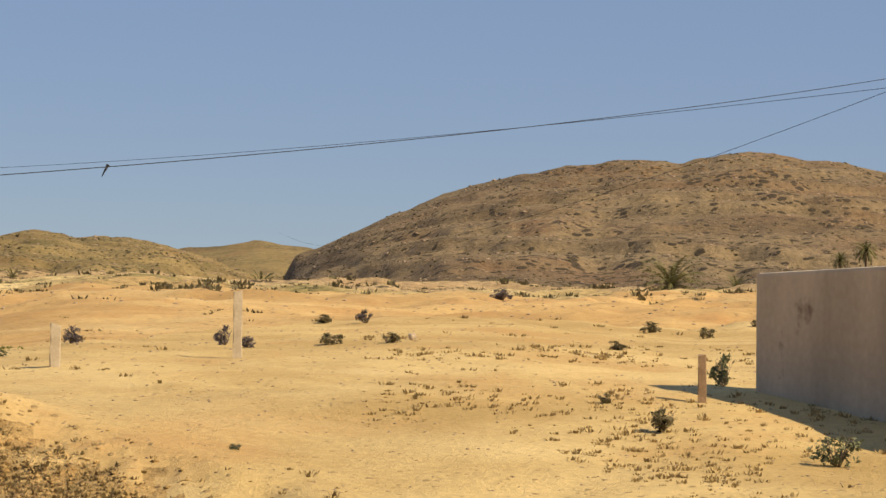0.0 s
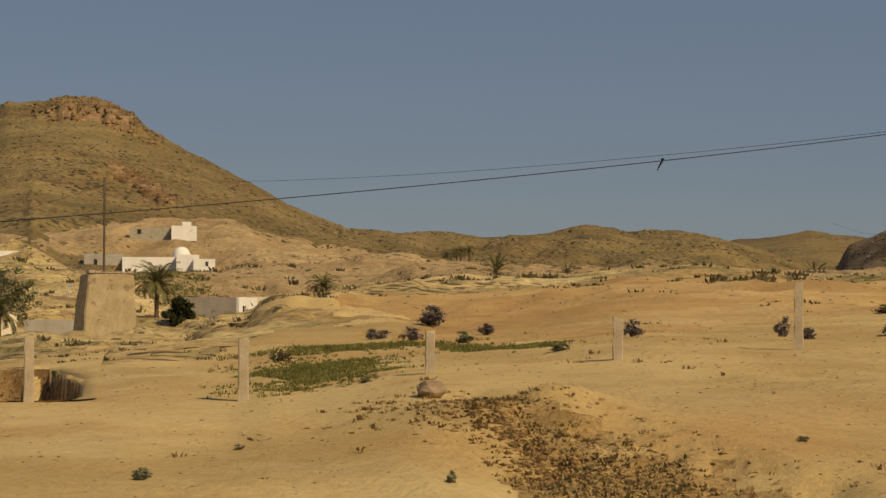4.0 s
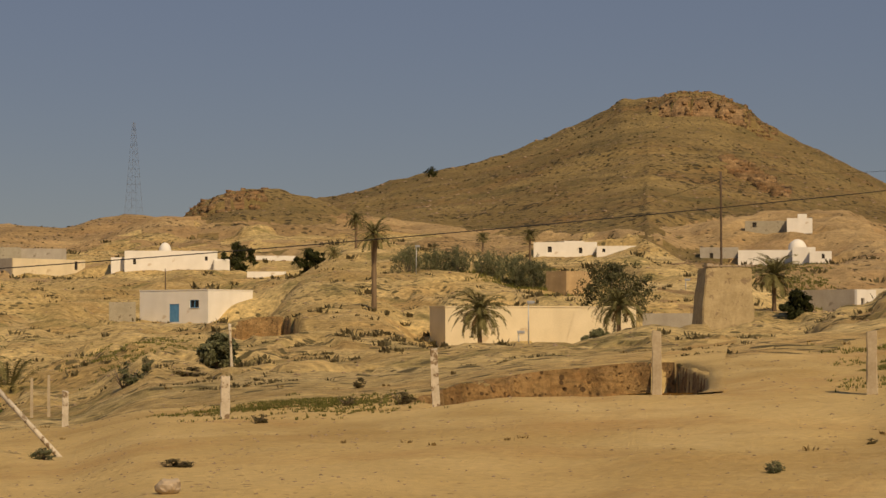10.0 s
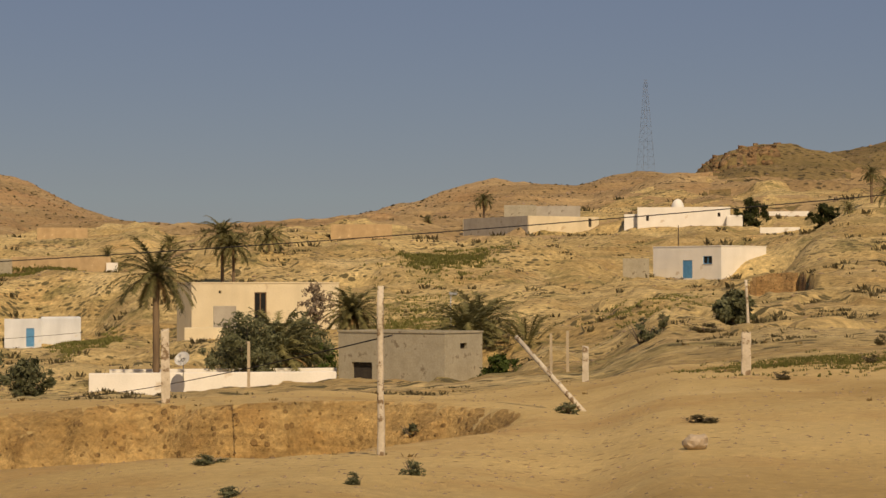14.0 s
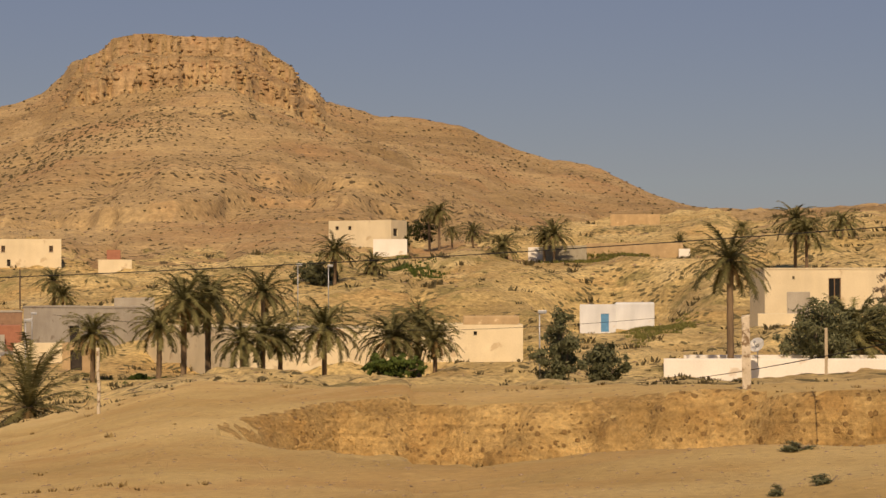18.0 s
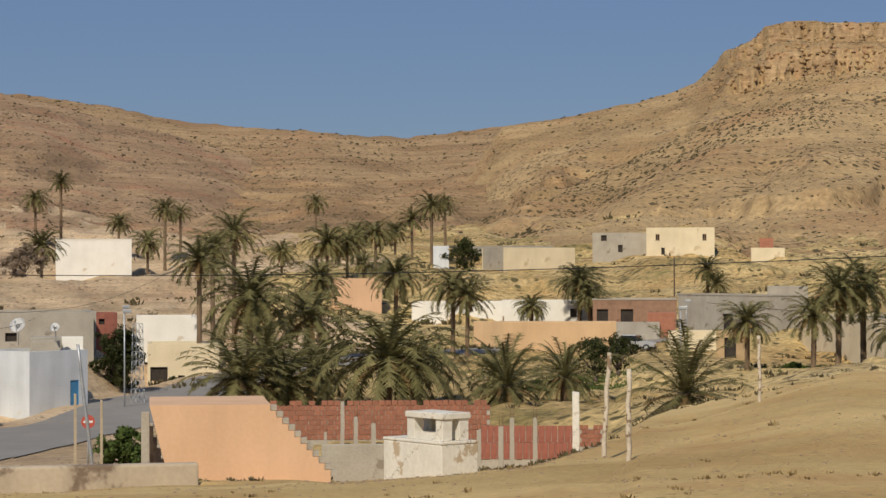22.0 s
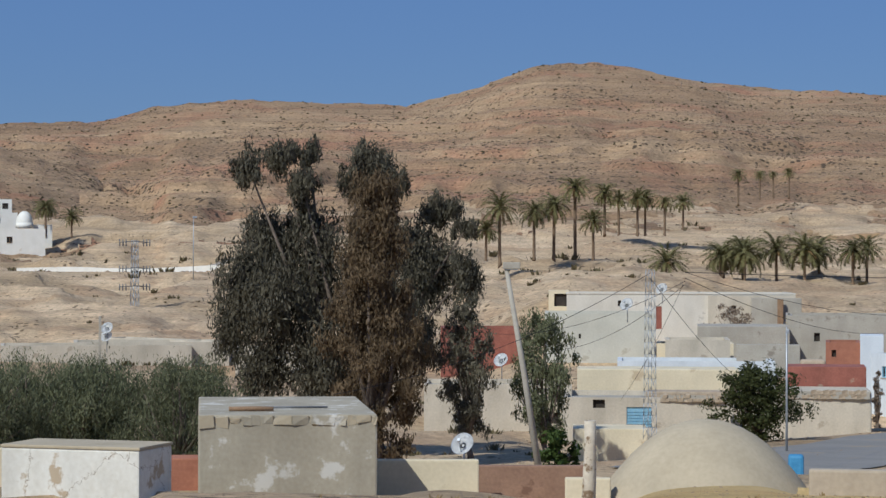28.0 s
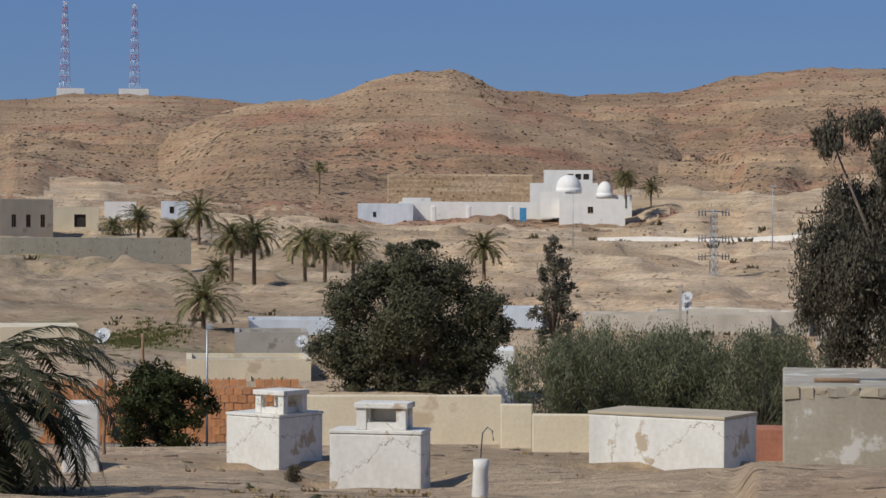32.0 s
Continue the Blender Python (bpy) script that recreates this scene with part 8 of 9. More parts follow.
solid(89.96, 171.2, -5.63, 6.92, 2.95, 8.00, 0, walls=CEMENT, label="grey cement house block", name="house_block", category="house")
house(82.77, 186.2, -4.56, 1.97, 2.33, 6.00, 0, REDPAINT, label="small dark red house", openings=[("f", "hole", 0.47, 1.41, 0.47, 0.47, DARK)])
house(81.69, 211.1, -5.83, 5.60, 2.76, 7.00, 0, WHITE, label="whitewashed house behind a lattice mast")
house(81.41, 201.8, -9.66, 6.37, 4.36, 7.00, 0, CREAM, label="pale house with a dark garage door", openings=[("f", "hole", 0.25, 0.00, 1.53, 2.29, DARK), ("f", "hole", 2.70, 0.92, 0.61, 0.61, DARK)])
solid(80.33, 216.9, -8.61, 2.74, 2.35, 4.00, 0, walls=PALEBLUE, label="pale blue house wall", name="blue_wall")
solid(87.24, 51.1, -3.24, 6.43, 0.47, 0.35, 0, walls=OLDWALL, label="low crumbling cement wall", name="low_wall", bevel=0.06)
house(93.27, 192.8, -4.48, 19.47, 3.95, 9.00, 0, OFFWHITE, label="long pale house with a red door", trim=OFFWHITE, openings=[("f", "door", 7.64, 0.97, 0.49, 1.95, REDPAINT), ("f", "door", 12.27, 1.22, 0.54, 1.70, WOOD), ("f", "hole", 4.38, 2.92, 0.29, 0.49, DARK), ("f", "hole", 15.09, 2.34, 0.29, 0.34, DARK)])
house(93.73, 198.2, -1.93, 1.80, 1.63, 6.00, 0, CREAM, label="cream roof room with a dark window", openings=[("f", "hole", 0.50, 0.25, 1.10, 1.10, DARK)])
house(93.83, 162.2, -5.31, 7.90, 3.76, 9.00, 0, PALEGREY, label="pale grey-green rendered house front", roof=CEMENT, openings=[("f", "hole", 2.46, 1.93, 0.16, 0.33, DARK)])
house(90.99, 162.2, -5.31, 5.50, 1.60, 5.00, 0, CREAM, label="low cream yard wall beside a tall house", name="yard_house")
solid(88.6, 191.9, -4.2, 4.2, 3.4, 0.6, 0, walls=CEMENT, label="bare grey cement wall patch beside a doorway", name="cement_wall")
solid(87.95, 191.2, -4.2, 0.5, 3.3, 0.3, 0, walls=WOOD, label="tall brown plank door in a cement wall", name="plank_door", category="door", bevel=0.02)
house(90.77, 155.0, -4.83, 4.42, 1.63, 6.00, 0, BEIGE, label="cream house with a flat roof")
house(91.98, 146.3, -6.28, 10.16, 1.97, 6.00, 0, BLUEW, label="bluish-white house with a blind wall", openings=[("f", "hole", 3.32, 0.37, 1.48, 0.92, DARK)])
house(87.69, 174.8, -5.89, 15.10, 3.96, 8.00, 0, CEMENT, label="long grey cement house with dark openings", openings=[("f", "hole", 8.39, 1.77, 0.88, 0.66, DARK), ("f", "hole", 1.99, 1.99, 0.44, 0.66, DARK)])
solid(93.0, 134.0, -5.3, 9.6, 1.0, 4.0, 0, walls=CREAM, label="cream roof wall between houses", name="roof_wall", bevel=0.06)
house(93.37, 121.8, -7.71, 9.04, 2.42, 7.00, 0, BEIGE, label="cream street house with a blue shutter", openings=[("f", "hole", 1.63, 1.84, 0.65, 0.46, DARK), ("f", "shutter", 3.44, 0.80, 1.35, 1.11, PALEBLUE)])
solid(91.27, 122.6, -5.42, 4.52, 0.43, 2.00, 0, walls=STONE, label="uneven pale rubble-stone roof edge", name="stone_parapet", bevel=0.1)
solid(93.11, 109.9, -7.62, 3.61, 1.50, 3.00, 0, walls=CREAM, label="low cream garden wall", name="garden_wall")
dome(89.80, 50.0, -3.68, 5.10, 1.90, SANDPLASTER, "large smooth sand-coloured dome over a cellar", shallow=True)
solid(95.64, 55.5, -3.98, 2.83, 0.83, 0.30, 0, walls=BROWNBRICK, label="low red-brown yard wall", name="red_yard_wall")
solid(98.25, 54.4, -3.87, 2.61, 0.95, 0.30, 0, walls=CREAM, label="low pale yard wall", name="yard_wall")
solid(93.33, 51.1, -3.51, 1.03, 0.48, 0.30, 0, walls=CREAM, label="low pale yard wall", name="yard_wall")
dish(84.62, 155.0, -3.29, 1.63, 1.1)
dish(83.70, 156.8, -3.17, 1.18, 0.7)
dish(91.74, 148.0, -1.46, 1.19, 0.9)
dish(90.85, 186.5, -0.87, 1.17, 1.0)
dish(94.93, 137.5, -4.72, 1.11, 0.9)
dish(95.90, 72.0, -4.57, 0.49, 0.75)
street_lamp(87.74, 100.8, -6.75, 5.74, thick=0.085, head=0.25)
street_lamp(81.98, 154.8, -9.25, 7.88)
lattice(81.65, 159.2, -8.29, 5.91, 0.7, 0.5, "grey lattice steel power pole", panels=9, bar=0.03, name="lattice_pole")
lattice(91.18, 69.8, -3.57, 5.22, 0.30, 0.2, "grey lattice steel power pole", panels=14, bar=0.011, name="lattice_pole")
street_lamp(93.92, 69.8, -4.29, 6.11, lean=-9.3, thick=0.17, head=0.9, material=CEMENT, label="leaning grey steel street lamp")
post(82.69, 72.3, -4.54, 3.75, 0.12, METAL, -7, "leaning grey steel pole", name="steel_pole", round_post=True)
sign(82.85, 73.4, -3.54, 0.44)
post(83.17, 74.4, -4.61, 2.15, 0.09, CONCRETE)
post(82.52, 75.4, -4.70, 1.99, 0.09, CONCRETE)
solid(77.0, 85.0, -6.2, 5.8, 1.15, 0.2, 0, walls=CEMENT, label="low grey block wall between bare columns", name="block_wall")
post(74.9, 84.0, -6.4, 1.75, 0.2, CEMENT, 0, "bare grey concrete column")
post(77.6, 84.0, -6.4, 1.55, 0.2, CEMENT, 0, "bare grey concrete column")
post(73.0, 92.0, -6.6, 1.6, 0.2, CEMENT, 0, "bare grey concrete column")
post(76.47, 105.0, -8.05, 3.42, 0.2, CEMENT, 0, "bare grey concrete column")
post(76.13, 100.0, -7.58, 2.56, 0.2, CEMENT, 0, "bare grey concrete column")
post(75.68, 95.0, -7.11, 2.14, 0.22, CEMENT, 0, "bare grey concrete column")
post(72.44, 90.0, -6.07, 1.35, 0.22, CEMENT, 0, "bare grey concrete column")
post(72.16, 92.5, -6.29, 1.71, 0.2, CEMENT, 0, "bare grey concrete column")
post(71.57, 92.5, -6.28, 1.70, 0.2, CEMENT, 0, "bare grey concrete column")
post(76.90, 107.5, -8.28, 2.05, 0.16, CEMENT, 0, "bare grey concrete column")
palm(78.81, 134.0, -6.59, 8.89, 1.45, label="full date palm in a dense grove")
palm(77.30, 137.0, -6.70, 7.64, 1.35, label="full date palm in a dense grove")
palm(79.14, 120.0, -5.96, 3.98, 1.33, label="low full date palm in a dense grove")
palm(77.95, 122.5, -6.12, 3.69, 1.29, label="low full date palm in a dense grove")
palm(78.38, 131.0, -6.50, 5.10, 1.30, label="full date palm in a dense grove")
palm(77.01, 128.0, -6.31, 4.34, 1.30, label="full date palm in a dense grove")
palm(75.29, 117.5, -5.56, 5.36, 1.71, label="large low date palm with a broad crown")
palm(74.57, 128.0, -6.20, 4.56, 1.30, label="full date palm in a dense grove")
palm(80.11, 203.8, -7.22, 11.89, 1.39)
palm(79.75, 221.3, -7.99, 13.64, 1.25)
palm(79.23, 238.0, -6.33, 14.08, 1.44)
palm(77.04, 195.0, -5.86, 8.34, 1.16)
palm(75.10, 203.8, -6.20, 9.53, 1.39)
palm(73.66, 203.8, -6.19, 8.44, 1.39)
palm(73.30, 202.0, -6.11, 7.09, 1.14)
palm(72.50, 137.0, -7.70, 4.66, 1.25)
palm(70.79, 140.0, -7.24, 3.77, 0.95)
palm(76.86, 278.6, -2.10, 9.12, 1.41)
palm(76.35, 282.9, -2.16, 8.90, 1.33)
palm(75.64, 295.7, -0.85, 9.23, 1.31)
palm(76.07, 300.0, -0.88, 8.69, 1.09)
palm(75.13, 330.0, 0.52, 7.89, 1.06)
palm(74.70, 330.0, 1.35, 8.97, 1.06)
palm(74.20, 330.0, 1.35, 11.20, 1.20)
palm(73.84, 366.0, 4.07, 9.20, 0.90)
palm(77.15, 438.0, 10.08, 6.19, 1.33)
palm(75.93, 270.0, -1.98, 5.44, 0.90)
palm(80.98, 342.6, 2.22, 9.92, 1.10)
palm(80.59, 356.0, 4.03, 7.71, 0.97)
palm(82.13, 349.0, 5.74, 4.39, 1.05)
palm(81.41, 328.4, 0.96, 6.36, 1.22)
palm(84.21, 360.0, 6.76, 7.58, 1.15)
palm(83.58, 365.0, 6.84, 10.08, 0.96)
palm(84.06, 300.0, -0.25, 6.92, 1.34)
palm(87.96, 300.0, 0.22, 6.26, 1.28)
palm(87.26, 300.0, 0.22, 6.42, 1.41)
palm(86.91, 305.0, 0.19, 6.23, 1.28)
palm(86.06, 305.0, 0.49, 5.86, 1.28)
palm(85.72, 310.0, 0.63, 5.97, 1.15)
palm(88.80, 300.0, 0.23, 6.02, 1.34)
palm(89.29, 300.0, 0.23, 5.27, 1.15)
palm(88.92, 480.0, 16.72, 6.43, 0.83)
palm(88.38, 490.0, 18.27, 4.87, 0.64)
palm(88.04, 490.0, 18.53, 4.63, 0.58)
palm(87.65, 490.0, 18.55, 5.12, 0.70)
palm(70.42, 242.0, -4.36, 6.40, 1.19)
palm(70.11, 238.0, -4.49, 4.39, 0.88)
palm(71.66, 238.0, -4.51, 3.33, 0.80)
palm(78.02, 304.3, -0.92, 6.52, 1.15)
leafy(88.46, 115.7, -6.27, 3.80, 3.46, DARKLEAF, "round dark green street tree", 2200, 0.16, low=0.16, seed=41, clumps=12, scale=1.11)
leafy(82.14, 173.2, -8.56, 5.12, 5.65, DARKLEAF, "round dark green street tree", 2000, 0.2, low=0.1, seed=42, clumps=12, scale=1.14)
leafy(80.75, 198.7, -10.69, 2.56, 2.80, DARKLEAF, "small dark green street tree", 700, 0.16, low=0.05, seed=43, scale=1.32)
leafy(84.55, 296.0, -1.56, 6.88, 6.30, TWIG, "leafless grey-brown tree on a slope", 700, 0.35, low=0.1, seed=44, scale=1.00)
leafy(73.35, 318.0, 1.36, 5.14, 4.63, DARKLEAF, "round dark tree beside a house", 700, 0.3, low=0.08, seed=45, scale=1.11)
leafy(71.57, 147.5, -7.74, 2.98, 1.99, GREENLEAF, "green bush under palms", 500, 0.15, low=0.02, seed=46, scale=1.55)
leafy(70.07, 203.8, -6.54, 2.06, 1.93, DARKLEAF, "dark green clipped bush", 400, 0.16, low=0.02, seed=47, scale=1.36)
leafy(81.98, 83.5, -5.40, 1.94, 1.34, GREENLEAF, "bright green hedge on a bank", 900, 0.12, low=0.02, seed=48, scale=1.27)
car(70.43, 210.8, -6.73, 1.05, 4.0, 8, CARSILVER, "silver parked car by the orange wall")
car(69.04, 212.5, -6.45, 1.16, 4.0, 172, CARSILVER, "blue-grey parked car by the wall")

# ---- the yard, the big trees and the white mosque ----
cement_block = solid(102.58, 50.0, -3.27, 3.94, 1.72, 7.00, 0, walls=PEEL, label="grey cement block with peeling whitewash", name="cement_block", category="hut", bevel=0.05)
rim_rnd = random.Random(12)
rim_x = 0.02
while rim_x < 3.85:
    rim_w = rim_rnd.uniform(0.18, 0.5)
    part("plaster_flake", a_box(rim_x, min(rim_x + rim_w, 3.92), -rim_rnd.uniform(0.012, 0.03), 0.03, 1.72 - rim_rnd.uniform(0.16, 0.34), 1.70 - rim_rnd.uniform(0.0, 0.03), jit=0.03), SANDPLASTER if rim_rnd.random() < 0.6 else PEEL, cement_block)
    rim_x += rim_w + rim_rnd.uniform(0.0, 0.06)
old_pipe = thing("old_pipe", 101.2, 51.2, -1.55, "rusty length of pipe lying on a roof", "pipe")
part("shaft", tube(bmesh.new(), [(-0.55, 0, 0.06), (0.0, 0.05, 0.06), (0.45, 0, 0.06)], [0.05, 0.055, 0.05], 7), WOOD, old_pipe)
roof_bar = thing("roof_bar", 100.1, 52.2, -1.55, "thin dark steel bar lying on a roof", "bar")
part("shaft", tube(bmesh.new(), [(-0.75, 0, 0.03), (0.7, 0.1, 0.03)], [0.025, 0.022], 6), DARKSTEEL, roof_bar)
solid(104.04, 46.7, -3.05, 3.12, 0.99, 1.68, -24, walls=OLDWHITE, lid=SANDPLASTER, label="cracked whitewashed block with a cement slab", name="white_block", category="hut", anchor="right", over=0.015)
vent_house(111.67, 41.7, -2.98, 1.74, 1.58, 0.86, -12, low=0.64, up=(0.28, 0.82), anchor="right")
vent_house(115.26, 50.0, -3.38, 1.55, 1.63, 1.53, -40, low=0.64, up=(0.45, 0.98), anchor="right")
solid(120.65, 43.3, -2.66, 0.69, 1.19, 0.70, 0, walls=OLDWHITE, label="narrow whitewashed chimney block", name="chimney_block", category="chimney")
solid(114.72, 67.6, -4.48, 6.03, 1.39, 0.30, 0, walls=CREAM, label="pale rendered yard wall", name="yard_wall")
solid(109.66, 63.2, -4.12, 0.89, 1.11, 0.30, 0, walls=CREAM, label="pale rendered yard wall", name="yard_wall")
solid(108.86, 61.0, -4.03, 1.82, 0.92, 0.30, 0, walls=CREAM, label="pale rendered yard wall", name="yard_wall")
solid(103.43, 52.2, -3.30, 0.82, 0.62, 1.00, 0, walls=BRICK, label="low red brick corner", name="brick_corner")
house(113.32, 436.0, 3.77, 10.79, 4.17, 9.00, 0, BLUEW, label="whitewashed block at the mosque's end", name="mosque_annexe", category="mosque", openings=[("f", "hole", 2.97, 1.43, 0.66, 1.10, DARK)])
solid(112.28, 440.0, 4.37, 31.11, 3.99, 1.00, 0, walls=WHITE, label="long whitewashed mosque courtyard wall", name="mosque_wall", category="mosque")
solid(112.18, 444.0, 8.09, 5.61, 1.12, 5.00, 0, walls=WHITE, label="small whitewashed upper room", name="mosque_room", category="mosque")
solid(109.18, 436.0, 4.43, 1.32, 2.75, 0.60, 0, walls=BLUE, label="blue doorway in the courtyard wall", name="gateway", category="door", bevel=0.02)
house(108.17, 428.0, 3.43, 12.54, 5.39, 9.00, 0, WHITE, label="whitewashed domed mosque hall", name="mosque", category="mosque", openings=[("f", "window", 5.40, 2.70, 1.08, 1.19, WOOD)])
house(106.80, 440.0, 6.17, 3.67, 3.65, 6.00, 0, WHITE, label="whitewashed side room of the mosque", name="mosque_room", category="mosque")
house(108.92, 450.0, 8.83, 13.64, 3.51, 8.00, 0, WHITE, label="whitewashed upper mosque storey", name="mosque_room", category="mosque")
house(108.57, 462.0, 12.52, 10.03, 2.79, 7.00, 0, WHITE, label="whitewashed top storey with an arcade", name="mosque_room", category="mosque", openings=[("f", "hole", 4.90, 0.82, 1.17, 1.17, DARK), ("f", "hole", 6.53, 0.82, 1.17, 1.17, DARK), ("f", "hole", 8.17, 0.82, 1.17, 1.17, DARK)])
house(108.67, 434.0, 6.73, 4.93, 3.50, 5.00, 0, WHITE, label="small whitewashed entrance block", name="mosque_room", category="mosque")
dome(107.93, 436.0, 11.05, 4.95, 2.63, WHITE, "large whitewashed mosque dome")
dome(107.01, 438.0, 10.11, 3.21, 2.31, WHITE, "small whitewashed mosque dome")
solid(112.57, 470.0, 8.69, 30.86, 5.92, 3.00, 0, walls=DUST, label="smooth earthen retaining slope above the mosque", name="earth_bank", bevel=0.4)
solid(111.46, 437.0, 4.38, 1.10, 3.20, 1.50, 0, walls=WHITE, label="whitewashed buttress against a wall", name="buttress", bevel=0.3)
solid(110.55, 437.0, 4.40, 0.99, 3.20, 1.50, 0, walls=WHITE, label="whitewashed buttress against a wall", name="buttress", bevel=0.3)
solid(109.47, 437.0, 4.43, 0.99, 3.19, 1.50, 0, walls=WHITE, label="whitewashed buttress against a wall", name="buttress", bevel=0.3)
kerb([(107.2 - 0.12 * k, 380.0 - 0.25 * k) for k in range(44)], 0.8, 0.45, "low white kerb wall across the slope")
kerb([(103.2 - 0.12 * k, 372.0 + 0.6 * k) for k in range(20)], 0.5, 0.3, "thin white pipe line along the slope")
house(122.32, 300.0, 1.59, 7.69, 4.75, 10.76, 25, CREAM, label="tan house with narrow windows", openings=[("f", "window", 1.67, 1.06, 0.67, 1.67, WOOD), ("f", "window", 3.76, 1.06, 0.67, 1.67, WOOD), ("f", "window", 5.85, 1.06, 0.67, 1.67, WOOD)])
house(121.03, 315.0, 2.24, 6.36, 3.28, 7.00, 0, CREAM, label="low cream house with a flat roof", openings=[("f", "hole", 3.02, 0.48, 1.59, 1.75, DARK)])
house(119.73, 330.0, 4.60, 4.58, 1.89, 6.00, 0, WHITE, label="small square whitewashed house")
house(118.31, 330.0, 3.98, 3.92, 2.64, 6.00, 0, BLUEW, label="small square bluish-white house", openings=[("f", "hole", 1.25, 0.83, 0.67, 1.00, DARK)])
solid(122.31, 270.0, -0.66, 22.50, 2.00, 2.00, 0, walls=GREYROCK, label="dark stone terrace wall", name="terrace_wall")
house(116.08, 155.0, -5.06, 5.95, 0.93, 6.00, 0, BLUEW, label="low whitewashed house with a blue front")
house(116.43, 137.5, -5.46, 4.51, 1.24, 6.00, 0, CEMENT, label="low grey flat-roofed house")
house(117.64, 120.0, -5.98, 6.61, 1.08, 6.00, 0, CREAM, label="low tan house with a concrete roof")
solid(122.28, 124.4, -4.36, 4.24, 1.04, 5.00, 0, walls=CREAM, label="low tan house roof", name="low_house", category="house")
solid(110.03, 105.6, -6.11, 1.33, 2.44, 4.00, 0, walls=WHITE, label="whitewashed house behind trees", name="low_house", category="house")
house(102.28, 174.8, -5.82, 2.30, 1.76, 13.73, 40, BEIGE, label="low cream house behind the hedge")
house(109.61, 171.2, -4.83, 3.03, 1.03, 6.00, 0, BLUEW, label="low flat bluish-white house")
house(101.70, 164.0, -6.17, 4.97, 1.98, 6.00, 0, BEIGE, label="low cream house behind the hedge")
house(96.90, 127.0, -7.43, 8.34, 2.55, 6.00, 0, BEIGE, label="cream house behind eucalyptus trees", openings=[("f", "hole", 2.08, 0.32, 1.12, 0.48, DARK), ("f", "hole", 6.73, 0.32, 0.96, 0.64, DARK)])
house(96.48, 168.5, -5.34, 5.96, 2.54, 6.00, 0, REDPAINT, label="dark red upper storey")
house(107.57, 171.2, -5.40, 14.27, 1.18, 6.00, 0, BEIGE, label="long low cream house behind the hedge")
house(105.76, 173.0, -5.50, 11.80, 1.46, 6.00, 0, BEIGE, label="long low cream house behind the hedge")
lattice(120.73, 985.0, 62.70, 39.91, 3.6, 1.2, "tall red and white lattice antenna tower", panels=16, bar=0.09, colours=(REDMETAL, DISH), name="antenna_tower", category="tower")
lattice(118.99, 985.0, 62.60, 39.36, 3.6, 1.2, "tall red and white lattice antenna tower", panels=16, bar=0.09, colours=(REDMETAL, DISH), name="antenna_tower", category="tower")
solid(120.94, 980.0, 62.34, 11.88, 2.44, 6.00, 0, walls=WHITE, label="white equipment hut under a tower", name="equipment_hut", category="hut")
solid(119.39, 980.0, 61.72, 12.87, 3.18, 6.00, 0, walls=WHITE, label="white equipment hut under a tower", name="equipment_hut", category="hut")
pylon = lattice(104.25, 250.0, -7.11, 11.76, 0.8, 0.5, "grey lattice electricity pylon with three crossarms", panels=14, bar=0.045, name="pylon")
for arm_z in (11.5, 8.6, 6.6):
    arm = part("cross_arm", tube(bmesh.new(), [(-2.0, 0, arm_z), (0, 0, arm_z + 0.12), (2.0, 0, arm_z)], [0.04, 0.07, 0.04], 5), DARKSTEEL, pylon)
    for ins_x in (-1.9, -1.5, -1.1, 1.1, 1.5, 1.9):
        part("insulator", tube(bmesh.new(), [(ins_x, 0, arm_z - 0.4), (ins_x, 0, arm_z + 0.35)], [0.08, 0.06], 6), DARKSTEEL, arm)
street_lamp(102.78, 300.0, 1.28, 7.11)
street_lamp(107.82, 300.0, 1.94, 5.66)
post(105.10, 155.0, -5.33, 3.68, 0.2, CEMENT, 0, "tall grey concrete pole", name="utility_pole", group="utility poles")
street_lamp(117.10, 74.4, -5.05, 3.80, thick=0.07, head=0.35)
post(119.66, 55.5, -3.58, 1.85, 0.09, WOOD, 1, "thin leaning wooden pole", name="wooden_pole", round_post=True)
post(118.73, 112.8, -4.61, 1.40, 0.2, WOOD, 0, "weathered thin wooden pole", name="wooden_pole", round_post=True)
dish(119.73, 120.0, -4.41, 0.72, 0.9)
dish(104.94, 164.0, -4.09, 1.44, 0.9)
dish(104.92, 164.0, -3.50, 1.02, 0.9)
dish(114.71, 135.8, -5.40, 0.68, 0.8)
palm(119.51, 300.0, -0.90, 5.61, 1.02)
palm(118.87, 290.0, -0.80, 6.73, 1.22)
palm(117.92, 295.0, -0.83, 5.17, 1.15)
palm(117.35, 290.0, -0.93, 8.14, 1.41)
palm(116.52, 225.0, -3.94, 7.39, 1.09)
palm(115.94, 228.0, -4.01, 7.90, 1.15)
palm(114.65, 225.0, -4.16, 7.47, 1.28)
palm(114.15, 230.0, -4.17, 6.83, 1.09)
palm(113.43, 228.0, -4.22, 6.60, 1.09)
palm(117.22, 155.0, -5.29, 4.50, 1.03)
palm(110.08, 240.0, -3.04, 5.56, 1.09)
palm(114.30, 480.0, 10.35, 7.61, 0.83)
palm(106.49, 440.0, 9.28, 5.86, 1.15)
palm(105.84, 440.0, 9.06, 4.20, 1.02)
palm(116.87, 230.0, -4.30, 4.04, 0.83)
palm(94.97, 300.0, 3.53, 8.47, 1.22)
palm(93.05, 320.0, 4.88, 10.23, 1.09)
palm(93.60, 315.0, 4.43, 7.93, 1.15)
palm(94.10, 310.0, 4.38, 7.03, 1.15)
palm(92.59, 312.0, 4.42, 5.81, 1.09)
palm(92.30, 380.0, 8.84, 7.46, 1.09)
